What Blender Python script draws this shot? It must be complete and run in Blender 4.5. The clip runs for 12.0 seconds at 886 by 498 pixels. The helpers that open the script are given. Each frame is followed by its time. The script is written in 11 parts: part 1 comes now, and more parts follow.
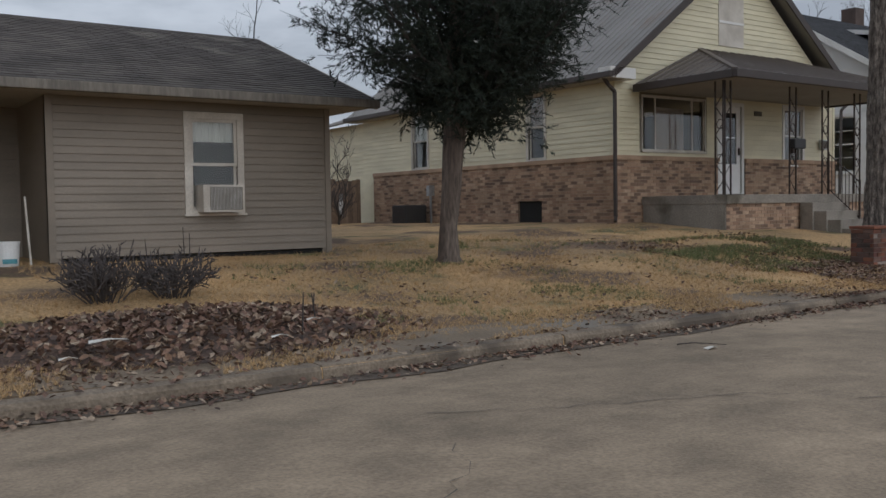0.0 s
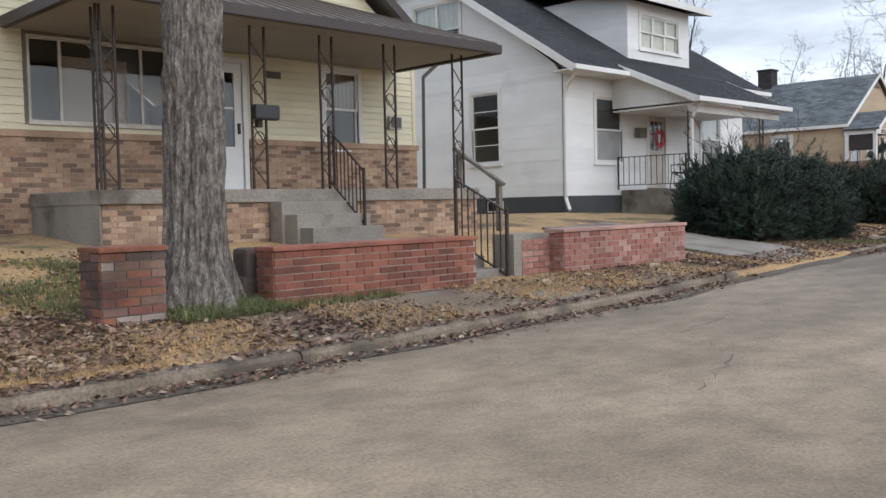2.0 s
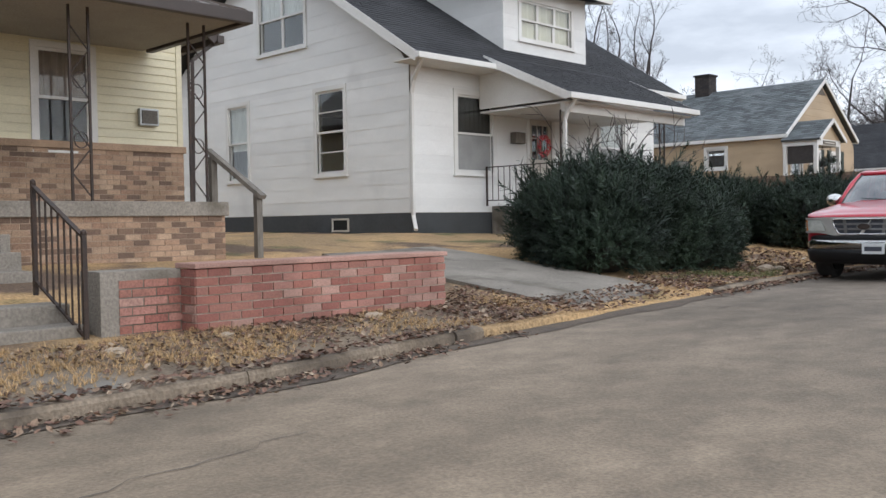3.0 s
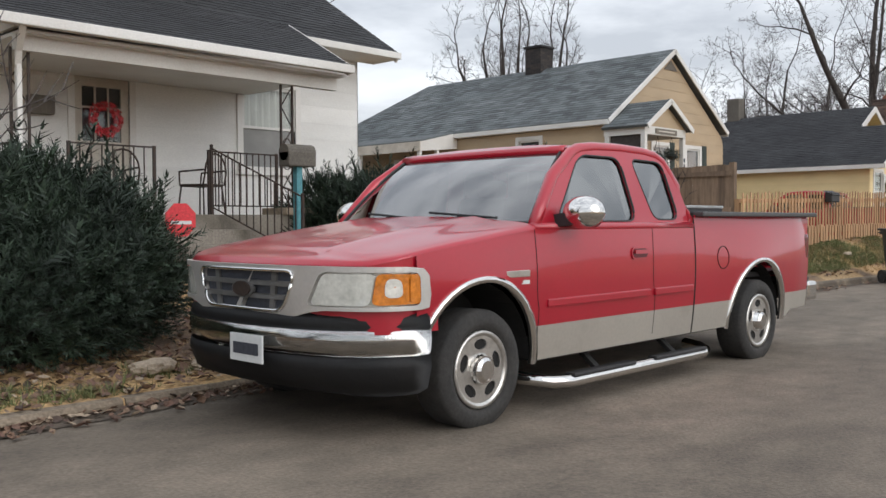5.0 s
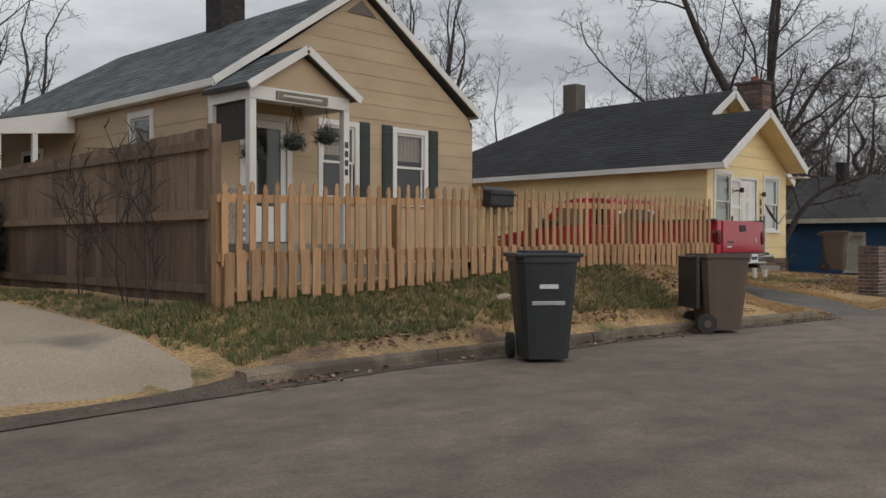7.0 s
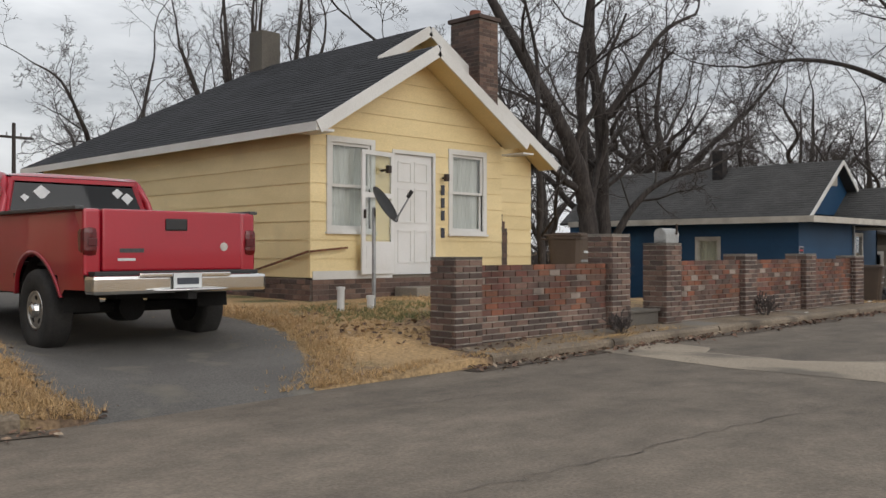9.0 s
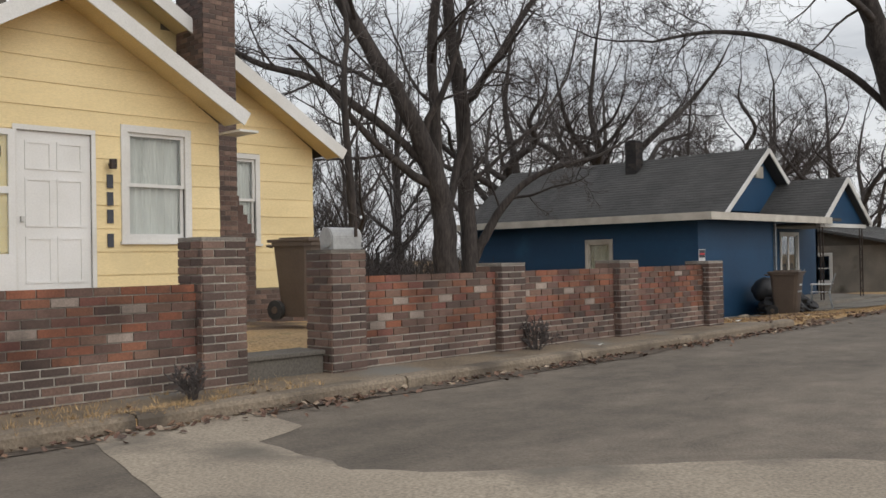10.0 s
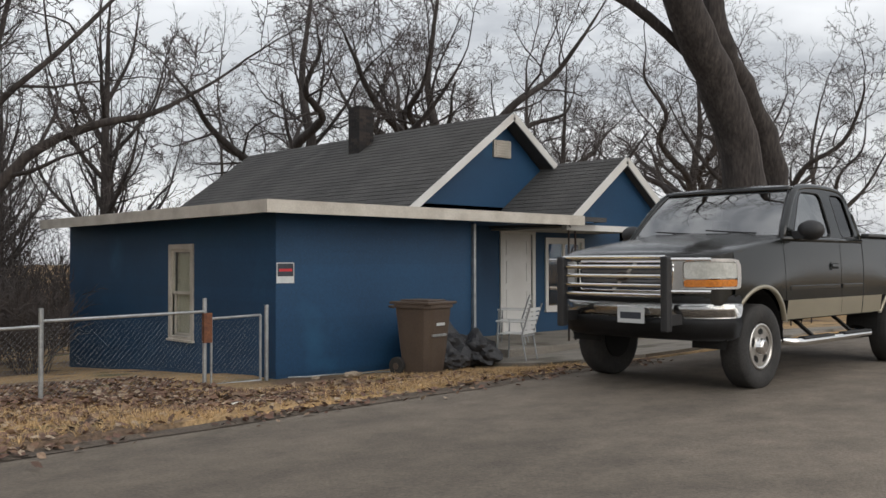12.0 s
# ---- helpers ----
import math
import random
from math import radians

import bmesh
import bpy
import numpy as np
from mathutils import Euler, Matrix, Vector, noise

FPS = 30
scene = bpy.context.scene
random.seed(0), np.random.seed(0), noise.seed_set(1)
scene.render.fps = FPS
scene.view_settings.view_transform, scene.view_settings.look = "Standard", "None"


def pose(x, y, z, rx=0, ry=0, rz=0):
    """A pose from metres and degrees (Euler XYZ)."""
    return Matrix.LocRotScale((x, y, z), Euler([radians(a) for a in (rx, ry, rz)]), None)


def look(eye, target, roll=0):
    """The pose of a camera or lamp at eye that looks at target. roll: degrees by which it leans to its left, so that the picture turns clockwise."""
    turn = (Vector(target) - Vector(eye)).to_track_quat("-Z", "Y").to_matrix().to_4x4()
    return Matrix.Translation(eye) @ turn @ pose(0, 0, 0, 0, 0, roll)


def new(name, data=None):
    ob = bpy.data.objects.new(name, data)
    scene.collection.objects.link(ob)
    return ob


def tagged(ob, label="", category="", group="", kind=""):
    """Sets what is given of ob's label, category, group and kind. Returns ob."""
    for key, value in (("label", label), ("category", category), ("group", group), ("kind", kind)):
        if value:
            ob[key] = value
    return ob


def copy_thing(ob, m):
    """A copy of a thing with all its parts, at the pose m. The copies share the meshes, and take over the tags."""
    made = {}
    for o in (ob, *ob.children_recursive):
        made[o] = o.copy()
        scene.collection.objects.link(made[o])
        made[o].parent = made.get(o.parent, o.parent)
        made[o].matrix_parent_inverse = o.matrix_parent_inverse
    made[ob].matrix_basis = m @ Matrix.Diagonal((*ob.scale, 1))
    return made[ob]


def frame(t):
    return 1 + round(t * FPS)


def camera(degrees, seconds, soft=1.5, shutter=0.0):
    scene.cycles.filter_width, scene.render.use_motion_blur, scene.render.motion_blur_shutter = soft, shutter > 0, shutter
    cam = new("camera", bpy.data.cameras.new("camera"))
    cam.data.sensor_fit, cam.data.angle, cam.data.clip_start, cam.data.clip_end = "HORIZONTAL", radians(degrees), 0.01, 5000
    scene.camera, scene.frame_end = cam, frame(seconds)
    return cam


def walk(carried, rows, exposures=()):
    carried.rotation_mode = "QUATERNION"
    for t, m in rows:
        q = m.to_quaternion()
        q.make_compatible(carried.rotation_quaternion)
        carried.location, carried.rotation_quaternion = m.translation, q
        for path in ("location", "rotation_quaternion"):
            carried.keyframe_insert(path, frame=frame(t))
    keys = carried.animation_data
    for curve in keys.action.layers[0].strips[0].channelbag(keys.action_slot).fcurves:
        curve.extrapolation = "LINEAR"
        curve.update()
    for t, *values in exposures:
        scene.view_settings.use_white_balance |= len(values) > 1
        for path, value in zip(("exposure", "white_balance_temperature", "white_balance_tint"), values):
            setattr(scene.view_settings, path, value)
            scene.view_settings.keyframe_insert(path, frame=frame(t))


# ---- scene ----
cam = camera(51.7, 12.0)
PATH = [
    (0, (-2.223, -1.37, 1.11), (-1.076, 0.266, 1.02), -0.9),
    (0.5, (0.425, -1.248, 1.038), (1.668, 0.312, 0.889), -0.7),
    (1, (2.954, -1.157, 1.018), (4.294, 0.323, 0.89), -1.5),
    (1.5, (5.687, -0.866, 0.999), (7.058, 0.586, 0.884), -1.5),
    (2, (8.392, -0.589, 0.986), (9.791, 0.837, 0.892), -1.3),
    (2.5, (11.036, -0.343, 0.951), (12.446, 1.073, 0.882), -1.2),
    (4.3, (20.73, 0.396, 1.117), (22.153, 1.801, 1.072), -0.2),
    (4.5, (21.864, 0.463, 1.139), (23.29, 1.864, 1.092), -0.3),
    (5, (24.443, 0.455, 1.166), (25.877, 1.847, 1.11), -0.3),
    (5.5, (27.152, 0.411, 1.074), (28.59, 1.8, 1.029), -0.5),
    (6, (30.035, 0.464, 1.112), (31.474, 1.851, 1.061), -0.3),
    (6.5, (32.964, 0.568, 1.05), (34.401, 1.959, 1.024), -0.2),
    (7, (35.919, 0.714, 1.107), (37.354, 2.107, 1.097), -0.0),
    (7.2, (36.996, 0.741, 1.115), (38.434, 2.131, 1.106), -0.1),
    (8.8, (46.4, 0.27, 1.139), (47.824, 1.674, 1.145), -0.2),
    (9, (47.596, 0.27, 1.142), (49.018, 1.676, 1.147), -0.0),
    (9.5, (50.556, 0.374, 1.179), (51.977, 1.781, 1.182), -0.0),
    (10, (53.673, 0.41, 1.155), (55.092, 1.82, 1.177), -1.0),
    (10.5, (56.734, 0.437, 1.098), (58.148, 1.85, 1.153), -1.2),
    (11, (59.668, 0.459, 1.139), (61.083, 1.871, 1.203), -0.7),
    (11.5, (62.772, 0.263, 1.177), (64.166, 1.697, 1.222), -0.3),
    (12, (66.124, 0.185, 1.273), (67.493, 1.642, 1.303), -0.1),
]
walk(cam, [(t, look(eye, target, roll)) for t, eye, target, roll in PATH],
     [(0.0, -0.85, 5650, 10), (0.2, -0.42, 5600, 10), (0.4, 0.22, 5400, 10), (1.0, 0.08, 5560, 10), (1.5, 0.08, 5600, 10), (2.5, 0.11, 5650, 10), (4.5, -0.06, 6000, 10), (5.5, -0.04, 6050, 10),
      (6.5, -0.31, 6200, 10), (7.0, -0.72, 6200, 10), (9.0, -0.46, 6200, 10), (9.5, -0.4, 6150, 10), (10.0, -0.35, 6200, 10), (10.5, -0.17, 6250, 10), (12.0, -0.3, 6200, 10)])

# ---- world and sun: a bright overcast sky ----
SUN_ELEVATION, SUN_AZIMUTH = 28.0, -92.0  # azimuth counted from +x towards +y
world = bpy.data.worlds.new("overcast_sky")
scene.world = world
world.use_nodes = True
wn, wl = world.node_tree.nodes, world.node_tree.links
sky = wn.new("ShaderNodeTexSky")
sky.sky_type, sky.sun_disc = "NISHITA", False
sky.sun_elevation, sky.sun_rotation = radians(SUN_ELEVATION), radians(90 - SUN_AZIMUTH)
sky.air_density, sky.dust_density = 1.5, 4.0
wcoord = wn.new("ShaderNodeTexCoord")
wmap = wn.new("ShaderNodeMapping")
wmap.inputs["Scale"].default_value = (1.6, 1.6, 5.5)
wcloud = wn.new("ShaderNodeTexNoise")
wcloud.inputs["Scale"].default_value, wcloud.inputs["Detail"].default_value, wcloud.inputs["Roughness"].default_value = 1.7, 7, 0.55
wramp = wn.new("ShaderNodeValToRGB")
wramp.color_ramp.elements[0].position, wramp.color_ramp.elements[0].color = 0.36, (6.1, 6.15, 6.3, 1)
wramp.color_ramp.elements[1].position, wramp.color_ramp.elements[1].color = 0.62, (11.6, 11.45, 11.2, 1)
wmix = wn.new("ShaderNodeMix")
wmix.data_type = "RGBA"
wmix.inputs[0].default_value = 0.86
wl.new(wcoord.outputs["Generated"], wmap.inputs["Vector"])
wl.new(wmap.outputs[0], wcloud.inputs["Vector"])
wl.new(wcloud.outputs["Fac"], wramp.inputs[0])
wl.new(sky.outputs[0], wmix.inputs[6])
wl.new(wramp.outputs[0], wmix.inputs[7])
# an overcast sky is brighter overhead than at the horizon
wsep = wn.new("ShaderNodeSeparateXYZ")
wrise = wn.new("ShaderNodeMapRange")
wrise.inputs[1].default_value, wrise.inputs[2].default_value, wrise.inputs[3].default_value, wrise.inputs[4].default_value = 0.2, 1.0, 1.0, 1.15
wscale = wn.new("ShaderNodeVectorMath")
wscale.operation = "SCALE"
wl.new(wcoord.outputs["Generated"], wsep.inputs[0])
wl.new(wsep.outputs[2], wrise.inputs[0])
wl.new(wmix.outputs[2], wscale.inputs[0])
wl.new(wrise.outputs[0], wscale.inputs["Scale"])
wl.new(wscale.outputs[0], wn["Background"].inputs[0])
wn["Background"].inputs[1].default_value = 0.12

sun_data = bpy.data.lights.new("sun", "SUN")
sun_data.energy, sun_data.angle, sun_data.color = 1.1, radians(55), (1.0, 0.96, 0.91)
sun = new("sun", sun_data)
ca, ce = radians(SUN_AZIMUTH), radians(SUN_ELEVATION)
sun.matrix_world = look((40 + 60 * math.cos(ca) * math.cos(ce), 60 * math.sin(ca) * math.cos(ce), 60 * math.sin(ce)), (40, 0, 0))

# ---- materials ----


def shader(name):
    m = bpy.data.materials.new(name)
    m.use_nodes = True
    return m, m.node_tree.nodes, m.node_tree.links, m.node_tree.nodes["Principled BSDF"]


def rgba(c):
    return (c[0], c[1], c[2], 1)


def mixer(n, l, kind, fac, a, b):
    """A colour mix; fac, a and b are sockets or values."""
    mx = n.new("ShaderNodeMix")
    mx.data_type, mx.blend_type = "RGBA", kind
    for socket, v in ((mx.inputs[0], fac), (mx.inputs[6], a), (mx.inputs[7], b)):
        if isinstance(v, bpy.types.NodeSocket):
            l.new(v, socket)
        else:
            socket.default_value = v if isinstance(v, float) else rgba(v)
    return mx.outputs[2]


def mat(name, c1, c2=None, scale=1.2, rough=0.8, bump=0.25, fine=45.0, metal=0.0, grain=0.22, stretch=(1, 1, 1), rand=0.0, island=0.0,
        stain=None, stain_scale=0.5, stain_at=0.6, coat=0.0, spec=0.5):
    """A worn surface: patches of c1 and c2, a finer grain in value and relief, and, where asked, stains and differences between pieces."""
    m, n, l, bsdf = shader(name)
    c2 = c2 or tuple(v * 0.8 for v in c1)
    co = n.new("ShaderNodeTexCoord")
    mp = n.new("ShaderNodeMapping")
    mp.inputs["Scale"].default_value = stretch
    l.new(co.outputs["Object"], mp.inputs["Vector"])
    big, small = n.new("ShaderNodeTexNoise"), n.new("ShaderNodeTexNoise")
    for node, s, d in ((big, scale, 5), (small, fine, 4)):
        node.inputs["Scale"].default_value, node.inputs["Detail"].default_value = s, d
        l.new(mp.outputs[0], node.inputs["Vector"])
    ramp = n.new("ShaderNodeMapRange")
    ramp.inputs[1].default_value, ramp.inputs[2].default_value = 0.36, 0.64
    l.new(big.outputs["Fac"], ramp.inputs[0])
    col = mixer(n, l, "MIX", ramp.outputs[0], c1, c2)
    g = n.new("ShaderNodeMapRange")
    g.inputs[1].default_value, g.inputs[2].default_value = 0.3, 0.7
    g.inputs[3].default_value, g.inputs[4].default_value = 1 - grain, 1 + grain
    l.new(small.outputs["Fac"], g.inputs[0])
    col = mixer(n, l, "MULTIPLY", 1.0, col, g.outputs[0])
    if stain:
        sn = n.new("ShaderNodeTexNoise")
        sn.inputs["Scale"].default_value, sn.inputs["Detail"].default_value = stain_scale, 8
        l.new(co.outputs["Object"], sn.inputs["Vector"])
        sr = n.new("ShaderNodeMapRange")
        sr.inputs[1].default_value, sr.inputs[2].default_value = stain_at, stain_at + 0.12
        l.new(sn.outputs["Fac"], sr.inputs[0])
        col = mixer(n, l, "MIX", sr.outputs[0], col, stain)
    for amount, node, out in ((rand, "ShaderNodeObjectInfo", "Random"), (island, "ShaderNodeNewGeometry", "Random Per Island")):
        if amount:
            src = n.new(node)
            r = n.new("ShaderNodeMapRange")
            r.inputs[3].default_value, r.inputs[4].default_value = 1 - amount, 1 + amount
            l.new(src.outputs[out], r.inputs[0])
            col = mixer(n, l, "MULTIPLY", 1.0, col, r.outputs[0])
    l.new(col, bsdf.inputs["Base Color"])
    bsdf.inputs["Roughness"].default_value, bsdf.inputs["Metallic"].default_value = rough, metal
    bsdf.inputs["Coat Weight"].default_value = coat
    bsdf.inputs["Coat Roughness"].default_value = 0.06
    bsdf.inputs["Specular IOR Level"].default_value = spec
    if bump:
        b = n.new("ShaderNodeBump")
        b.inputs["Strength"].default_value, b.inputs["Distance"].default_value = bump, 0.01
        l.new(small.outputs["Fac"], b.inputs["Height"])
        l.new(b.outputs[0], bsdf.inputs["Normal"])
    return m


def pieces_mat(name, colours, by_object, rough=0.85, grain=0.25, fine=60.0, bump=0.4, weather=(0.75, 1.15)):
    """One colour out of several for each piece, by object or by island."""
    m, n, l, bsdf = shader(name)
    src = n.new("ShaderNodeObjectInfo" if by_object else "ShaderNodeNewGeometry")
    ramp = n.new("ShaderNodeValToRGB")
    ramp.color_ramp.interpolation = "CONSTANT"
    els = ramp.color_ramp.elements
    while len(els) < len(colours):
        els.new(0.5)
    for k, c in enumerate(colours):
        els[k].position, els[k].color = k / len(colours), rgba(c)
    l.new(src.outputs["Random" if by_object else "Random Per Island"], ramp.inputs[0])
    co, small, big = n.new("ShaderNodeTexCoord"), n.new("ShaderNodeTexNoise"), n.new("ShaderNodeTexNoise")
    small.inputs["Scale"].default_value, small.inputs["Detail"].default_value = fine, 5
    big.inputs["Scale"].default_value, big.inputs["Detail"].default_value = 2.2, 4
    geo = n.new("ShaderNodeNewGeometry")
    l.new(geo.outputs["Position"], small.inputs["Vector"])
    l.new(geo.outputs["Position"], big.inputs["Vector"])
    g = n.new("ShaderNodeMapRange")
    g.inputs[1].default_value, g.inputs[2].default_value, g.inputs[3].default_value, g.inputs[4].default_value = 0.3, 0.7, 1 - grain, 1 + grain
    l.new(small.outputs["Fac"], g.inputs[0])
    col = mixer(n, l, "MULTIPLY", 1.0, ramp.outputs[0], g.outputs[0])
    g2 = n.new("ShaderNodeMapRange")
    g2.inputs[1].default_value, g2.inputs[2].default_value, g2.inputs[3].default_value, g2.inputs[4].default_value = 0.35, 0.65, *weather
    l.new(big.outputs["Fac"], g2.inputs[0])
    col = mixer(n, l, "MULTIPLY", 1.0, col, g2.outputs[0])
    l.new(col, bsdf.inputs["Base Color"])
    bsdf.inputs["Roughness"].default_value = rough
    b = n.new("ShaderNodeBump")
    b.inputs["Strength"].default_value, b.inputs["Distance"].default_value = bump, 0.006
    l.new(small.outputs["Fac"], b.inputs["Height"])
    l.new(b.outputs[0], bsdf.inputs["Normal"])
    return m


def glass_mat(name, tint, gloss_rough=0.02, mirror=0.12):
    """Window glass: clear with a sheen that grows at a slant."""
    m, n, l, bsdf = shader(name)
    n.remove(bsdf)
    t, g, f, p, a, mix = (n.new("ShaderNode" + k) for k in ("BsdfTransparent", "BsdfGlossy", "LayerWeight", "Math", "Math", "MixShader"))
    t.inputs[0].default_value = rgba(tint)
    g.inputs["Roughness"].default_value = gloss_rough
    p.operation = "POWER"
    p.inputs[1].default_value = 4.0
    a.operation = "ADD"
    a.use_clamp = True
    a.inputs[1].default_value = mirror
    l.new(f.outputs["Facing"], p.inputs[0])
    l.new(p.outputs[0], a.inputs[0])
    l.new(a.outputs[0], mix.inputs[0])
    l.new(t.outputs[0], mix.inputs[1])
    l.new(g.outputs[0], mix.inputs[2])
    l.new(mix.outputs[0], n["Material Output"].inputs[0])
    return m


def siding_mat(name, c1, c2, **kw):
    return mat(name, c1, c2, scale=0.8, rough=0.55, bump=0.12, fine=30, grain=0.07, stretch=(1, 1, 3), rand=0.05, stain=tuple(v * 0.84 for v in c1),
               stain_scale=0.7, stain_at=0.62, **kw)


def asphalt_mat(name, c1, c2):
    """Worn street asphalt: broad pale and dark patches, wheel streaks along x, blotches, and pale chips of stone."""
    m, n, l, bsdf = shader(name)
    geo = n.new("ShaderNodeNewGeometry")

    def layer(scale, detail, lo, hi, out_lo, out_hi, stretch=(1, 1, 1), rough=0.5):
        mp, t, r = n.new("ShaderNodeMapping"), n.new("ShaderNodeTexNoise"), n.new("ShaderNodeMapRange")
        mp.inputs["Scale"].default_value = stretch
        t.inputs["Scale"].default_value, t.inputs["Detail"].default_value, t.inputs["Roughness"].default_value = scale, detail, rough
        r.inputs[1].default_value, r.inputs[2].default_value, r.inputs[3].default_value, r.inputs[4].default_value = lo, hi, out_lo, out_hi
        l.new(geo.outputs["Position"], mp.inputs["Vector"])
        l.new(mp.outputs[0], t.inputs["Vector"])
        l.new(t.outputs["Fac"], r.inputs[0])
        return r.outputs[0], t.outputs["Fac"]

    broad, _ = layer(0.3, 6, 0.4, 0.6, 0.0, 1.0, (0.5, 1, 1), 0.6)
    streak, _ = layer(0.8, 5, 0.35, 0.65, 0.9, 1.1, (0.3, 1.0, 1))
    blotch, _ = layer(2.6, 8, 0.35, 0.65, 0.74, 1.2, (0.8, 1, 1), 0.68)
    grit, raw = layer(46, 5, 0.3, 0.7, 0.8, 1.2)
    col = mixer(n, l, "MIX", broad, c1, c2)
    # the street is paler and browner below x = 12, fading out by x = 26
    sep, old = n.new("ShaderNodeSeparateXYZ"), n.new("ShaderNodeMapRange")
    old.inputs[1].default_value, old.inputs[2].default_value, old.inputs[3].default_value, old.inputs[4].default_value = 12.0, 26.0, 1.0, 0.0
    l.new(geo.outputs["Position"], sep.inputs[0])
    l.new(sep.outputs[0], old.inputs[0])
    col = mixer(n, l, "MIX", old.outputs[0], col, mixer(n, l, "MULTIPLY", 1.0, col, (1.6, 1.51, 1.34)))
    for f in (streak, blotch, grit):
        col = mixer(n, l, "MULTIPLY", 1.0, col, f)
    dark, _ = layer(0.75, 9, 0.63, 0.7, 0.0, 0.32, (1, 1, 1), 0.7)
    col = mixer(n, l, "MIX", dark, col, tuple(v * 0.55 for v in c2))
    v = n.new("ShaderNodeTexVoronoi")
    v.inputs["Scale"].default_value = 38
    l.new(geo.outputs["Position"], v.inputs["Vector"])
    chip = n.new("ShaderNodeMapRange")
    chip.inputs[1].default_value, chip.inputs[2].default_value, chip.inputs[3].default_value, chip.inputs[4].default_value = 0.1, 0.22, 0.2, 0.0
    l.new(v.outputs["Distance"], chip.inputs[0])
    col = mixer(n, l, "MIX", chip.outputs[0], col, tuple(v_ * 1.9 for v_ in c1))
    l.new(col, bsdf.inputs["Base Color"])
    bsdf.inputs["Roughness"].default_value = 0.88
    b = n.new("ShaderNodeBump")
    b.inputs["Strength"].default_value, b.inputs["Distance"].default_value = 0.7, 0.012
    l.new(raw, b.inputs["Height"])
    l.new(b.outputs[0], bsdf.inputs["Normal"])
    return m


ASPHALT = asphalt_mat("asphalt", (0.192, 0.157, 0.12), (0.132, 0.108, 0.082))
ASPHALT_DARK = mat("asphalt_dark", (0.125, 0.116, 0.104), (0.095, 0.088, 0.079), scale=0.9, rough=0.9, bump=0.7, fine=60, grain=0.35, stain=(0.17, 0.15, 0.12), stain_scale=1.3, stain_at=0.56)
CRACK = mat("crack", (0.085, 0.074, 0.062), (0.13, 0.115, 0.097), scale=3, rough=1.0, bump=0.2)
CONCRETE = mat("concrete", (0.4, 0.325, 0.24), (0.32, 0.26, 0.19), scale=0.9, rough=0.9, bump=0.5, fine=50, stain=(0.2, 0.17, 0.135), stain_scale=0.8, stain_at=0.58)
CONCRETE_OLD = mat("concrete_old", (0.27, 0.24, 0.2), (0.2, 0.178, 0.148), scale=1.4, rough=0.92, bump=0.7, fine=40, stain=(0.11, 0.095, 0.07), stain_scale=1.1, stain_at=0.55)
BLOCK_GREY = mat("block_grey", (0.135, 0.12, 0.1), (0.1, 0.09, 0.077), scale=1.1, rough=0.9, bump=0.6)
PAVING = mat("pavement_grey", (0.225, 0.172, 0.115), (0.15, 0.115, 0.078), scale=1.3, rough=0.93, bump=0.7, fine=45, grain=0.3, stain=(0.2, 0.185, 0.16), stain_scale=0.9, stain_at=0.55)
PATCH = mat("street_patch", (0.36, 0.3, 0.225), (0.28, 0.232, 0.175), scale=0.9, rough=0.92, bump=0.6, fine=50, grain=0.3, stain=(0.15, 0.128, 0.1), stain_scale=0.8, stain_at=0.5)
KERB_WORN = mat("kerb_worn", (0.25, 0.2, 0.145), (0.18, 0.142, 0.102), scale=1.6, rough=0.93, bump=0.8, fine=40, grain=0.3, stain=(0.1, 0.08, 0.06), stain_scale=1.4, stain_at=0.5)
GUTTER_DIRT = mat("gutter_dirt", (0.12, 0.092, 0.066), (0.085, 0.066, 0.05), scale=4, rough=0.97, bump=0.9, fine=40, grain=0.4)
FOUNDATION_DARK = mat("foundation_dark", (0.06, 0.064, 0.066), (0.045, 0.048, 0.05), scale=1.3, rough=0.85, bump=0.5)
TRIM_WHITE = mat("trim_white", (0.72, 0.71, 0.68), (0.62, 0.6, 0.56), scale=1.0, rough=0.5, bump=0.05, grain=0.06)
TRIM_OLD = mat("trim_old", (0.58, 0.54, 0.47), (0.44, 0.4, 0.34), scale=2.5, rough=0.6, bump=0.1, grain=0.12)
DOOR_WHITE = mat("door_white", (0.76, 0.75, 0.73), (0.68, 0.67, 0.64), scale=1.4, rough=0.4, bump=0.03, grain=0.04)
TAN_VINYL = siding_mat("tan_vinyl", (0.225, 0.188, 0.145), (0.19, 0.16, 0.123))
CREAM_VINYL = siding_mat("cream_vinyl", (0.69, 0.635, 0.45), (0.6, 0.55, 0.385))
WHITE_SHAKE = siding_mat("white_shake", (0.74, 0.735, 0.71), (0.68, 0.675, 0.65))
TAN_PAINT = siding_mat("tan_paint", (0.45, 0.34, 0.215), (0.39, 0.295, 0.185))
YELLOW_PAINT = siding_mat("yellow_paint", (0.82, 0.66, 0.36), (0.74, 0.59, 0.31))
BLUE_PAINT = mat("blue_paint", (0.011, 0.057, 0.128), (0.009, 0.047, 0.108), scale=0.9, rough=0.6, bump=0.15, fine=35, grain=0.12, rand=0.06, stain=(0.018, 0.082, 0.165), stain_scale=0.8)
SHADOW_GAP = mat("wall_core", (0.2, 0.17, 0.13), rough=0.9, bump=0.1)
ROOF_BROWN = mat("shingle_brown", (0.1, 0.086, 0.075), (0.07, 0.06, 0.053), scale=0.9, rough=0.95, bump=0.8, fine=90, grain=0.35, island=0.28, stain=(0.17, 0.15, 0.128), stain_scale=0.6)
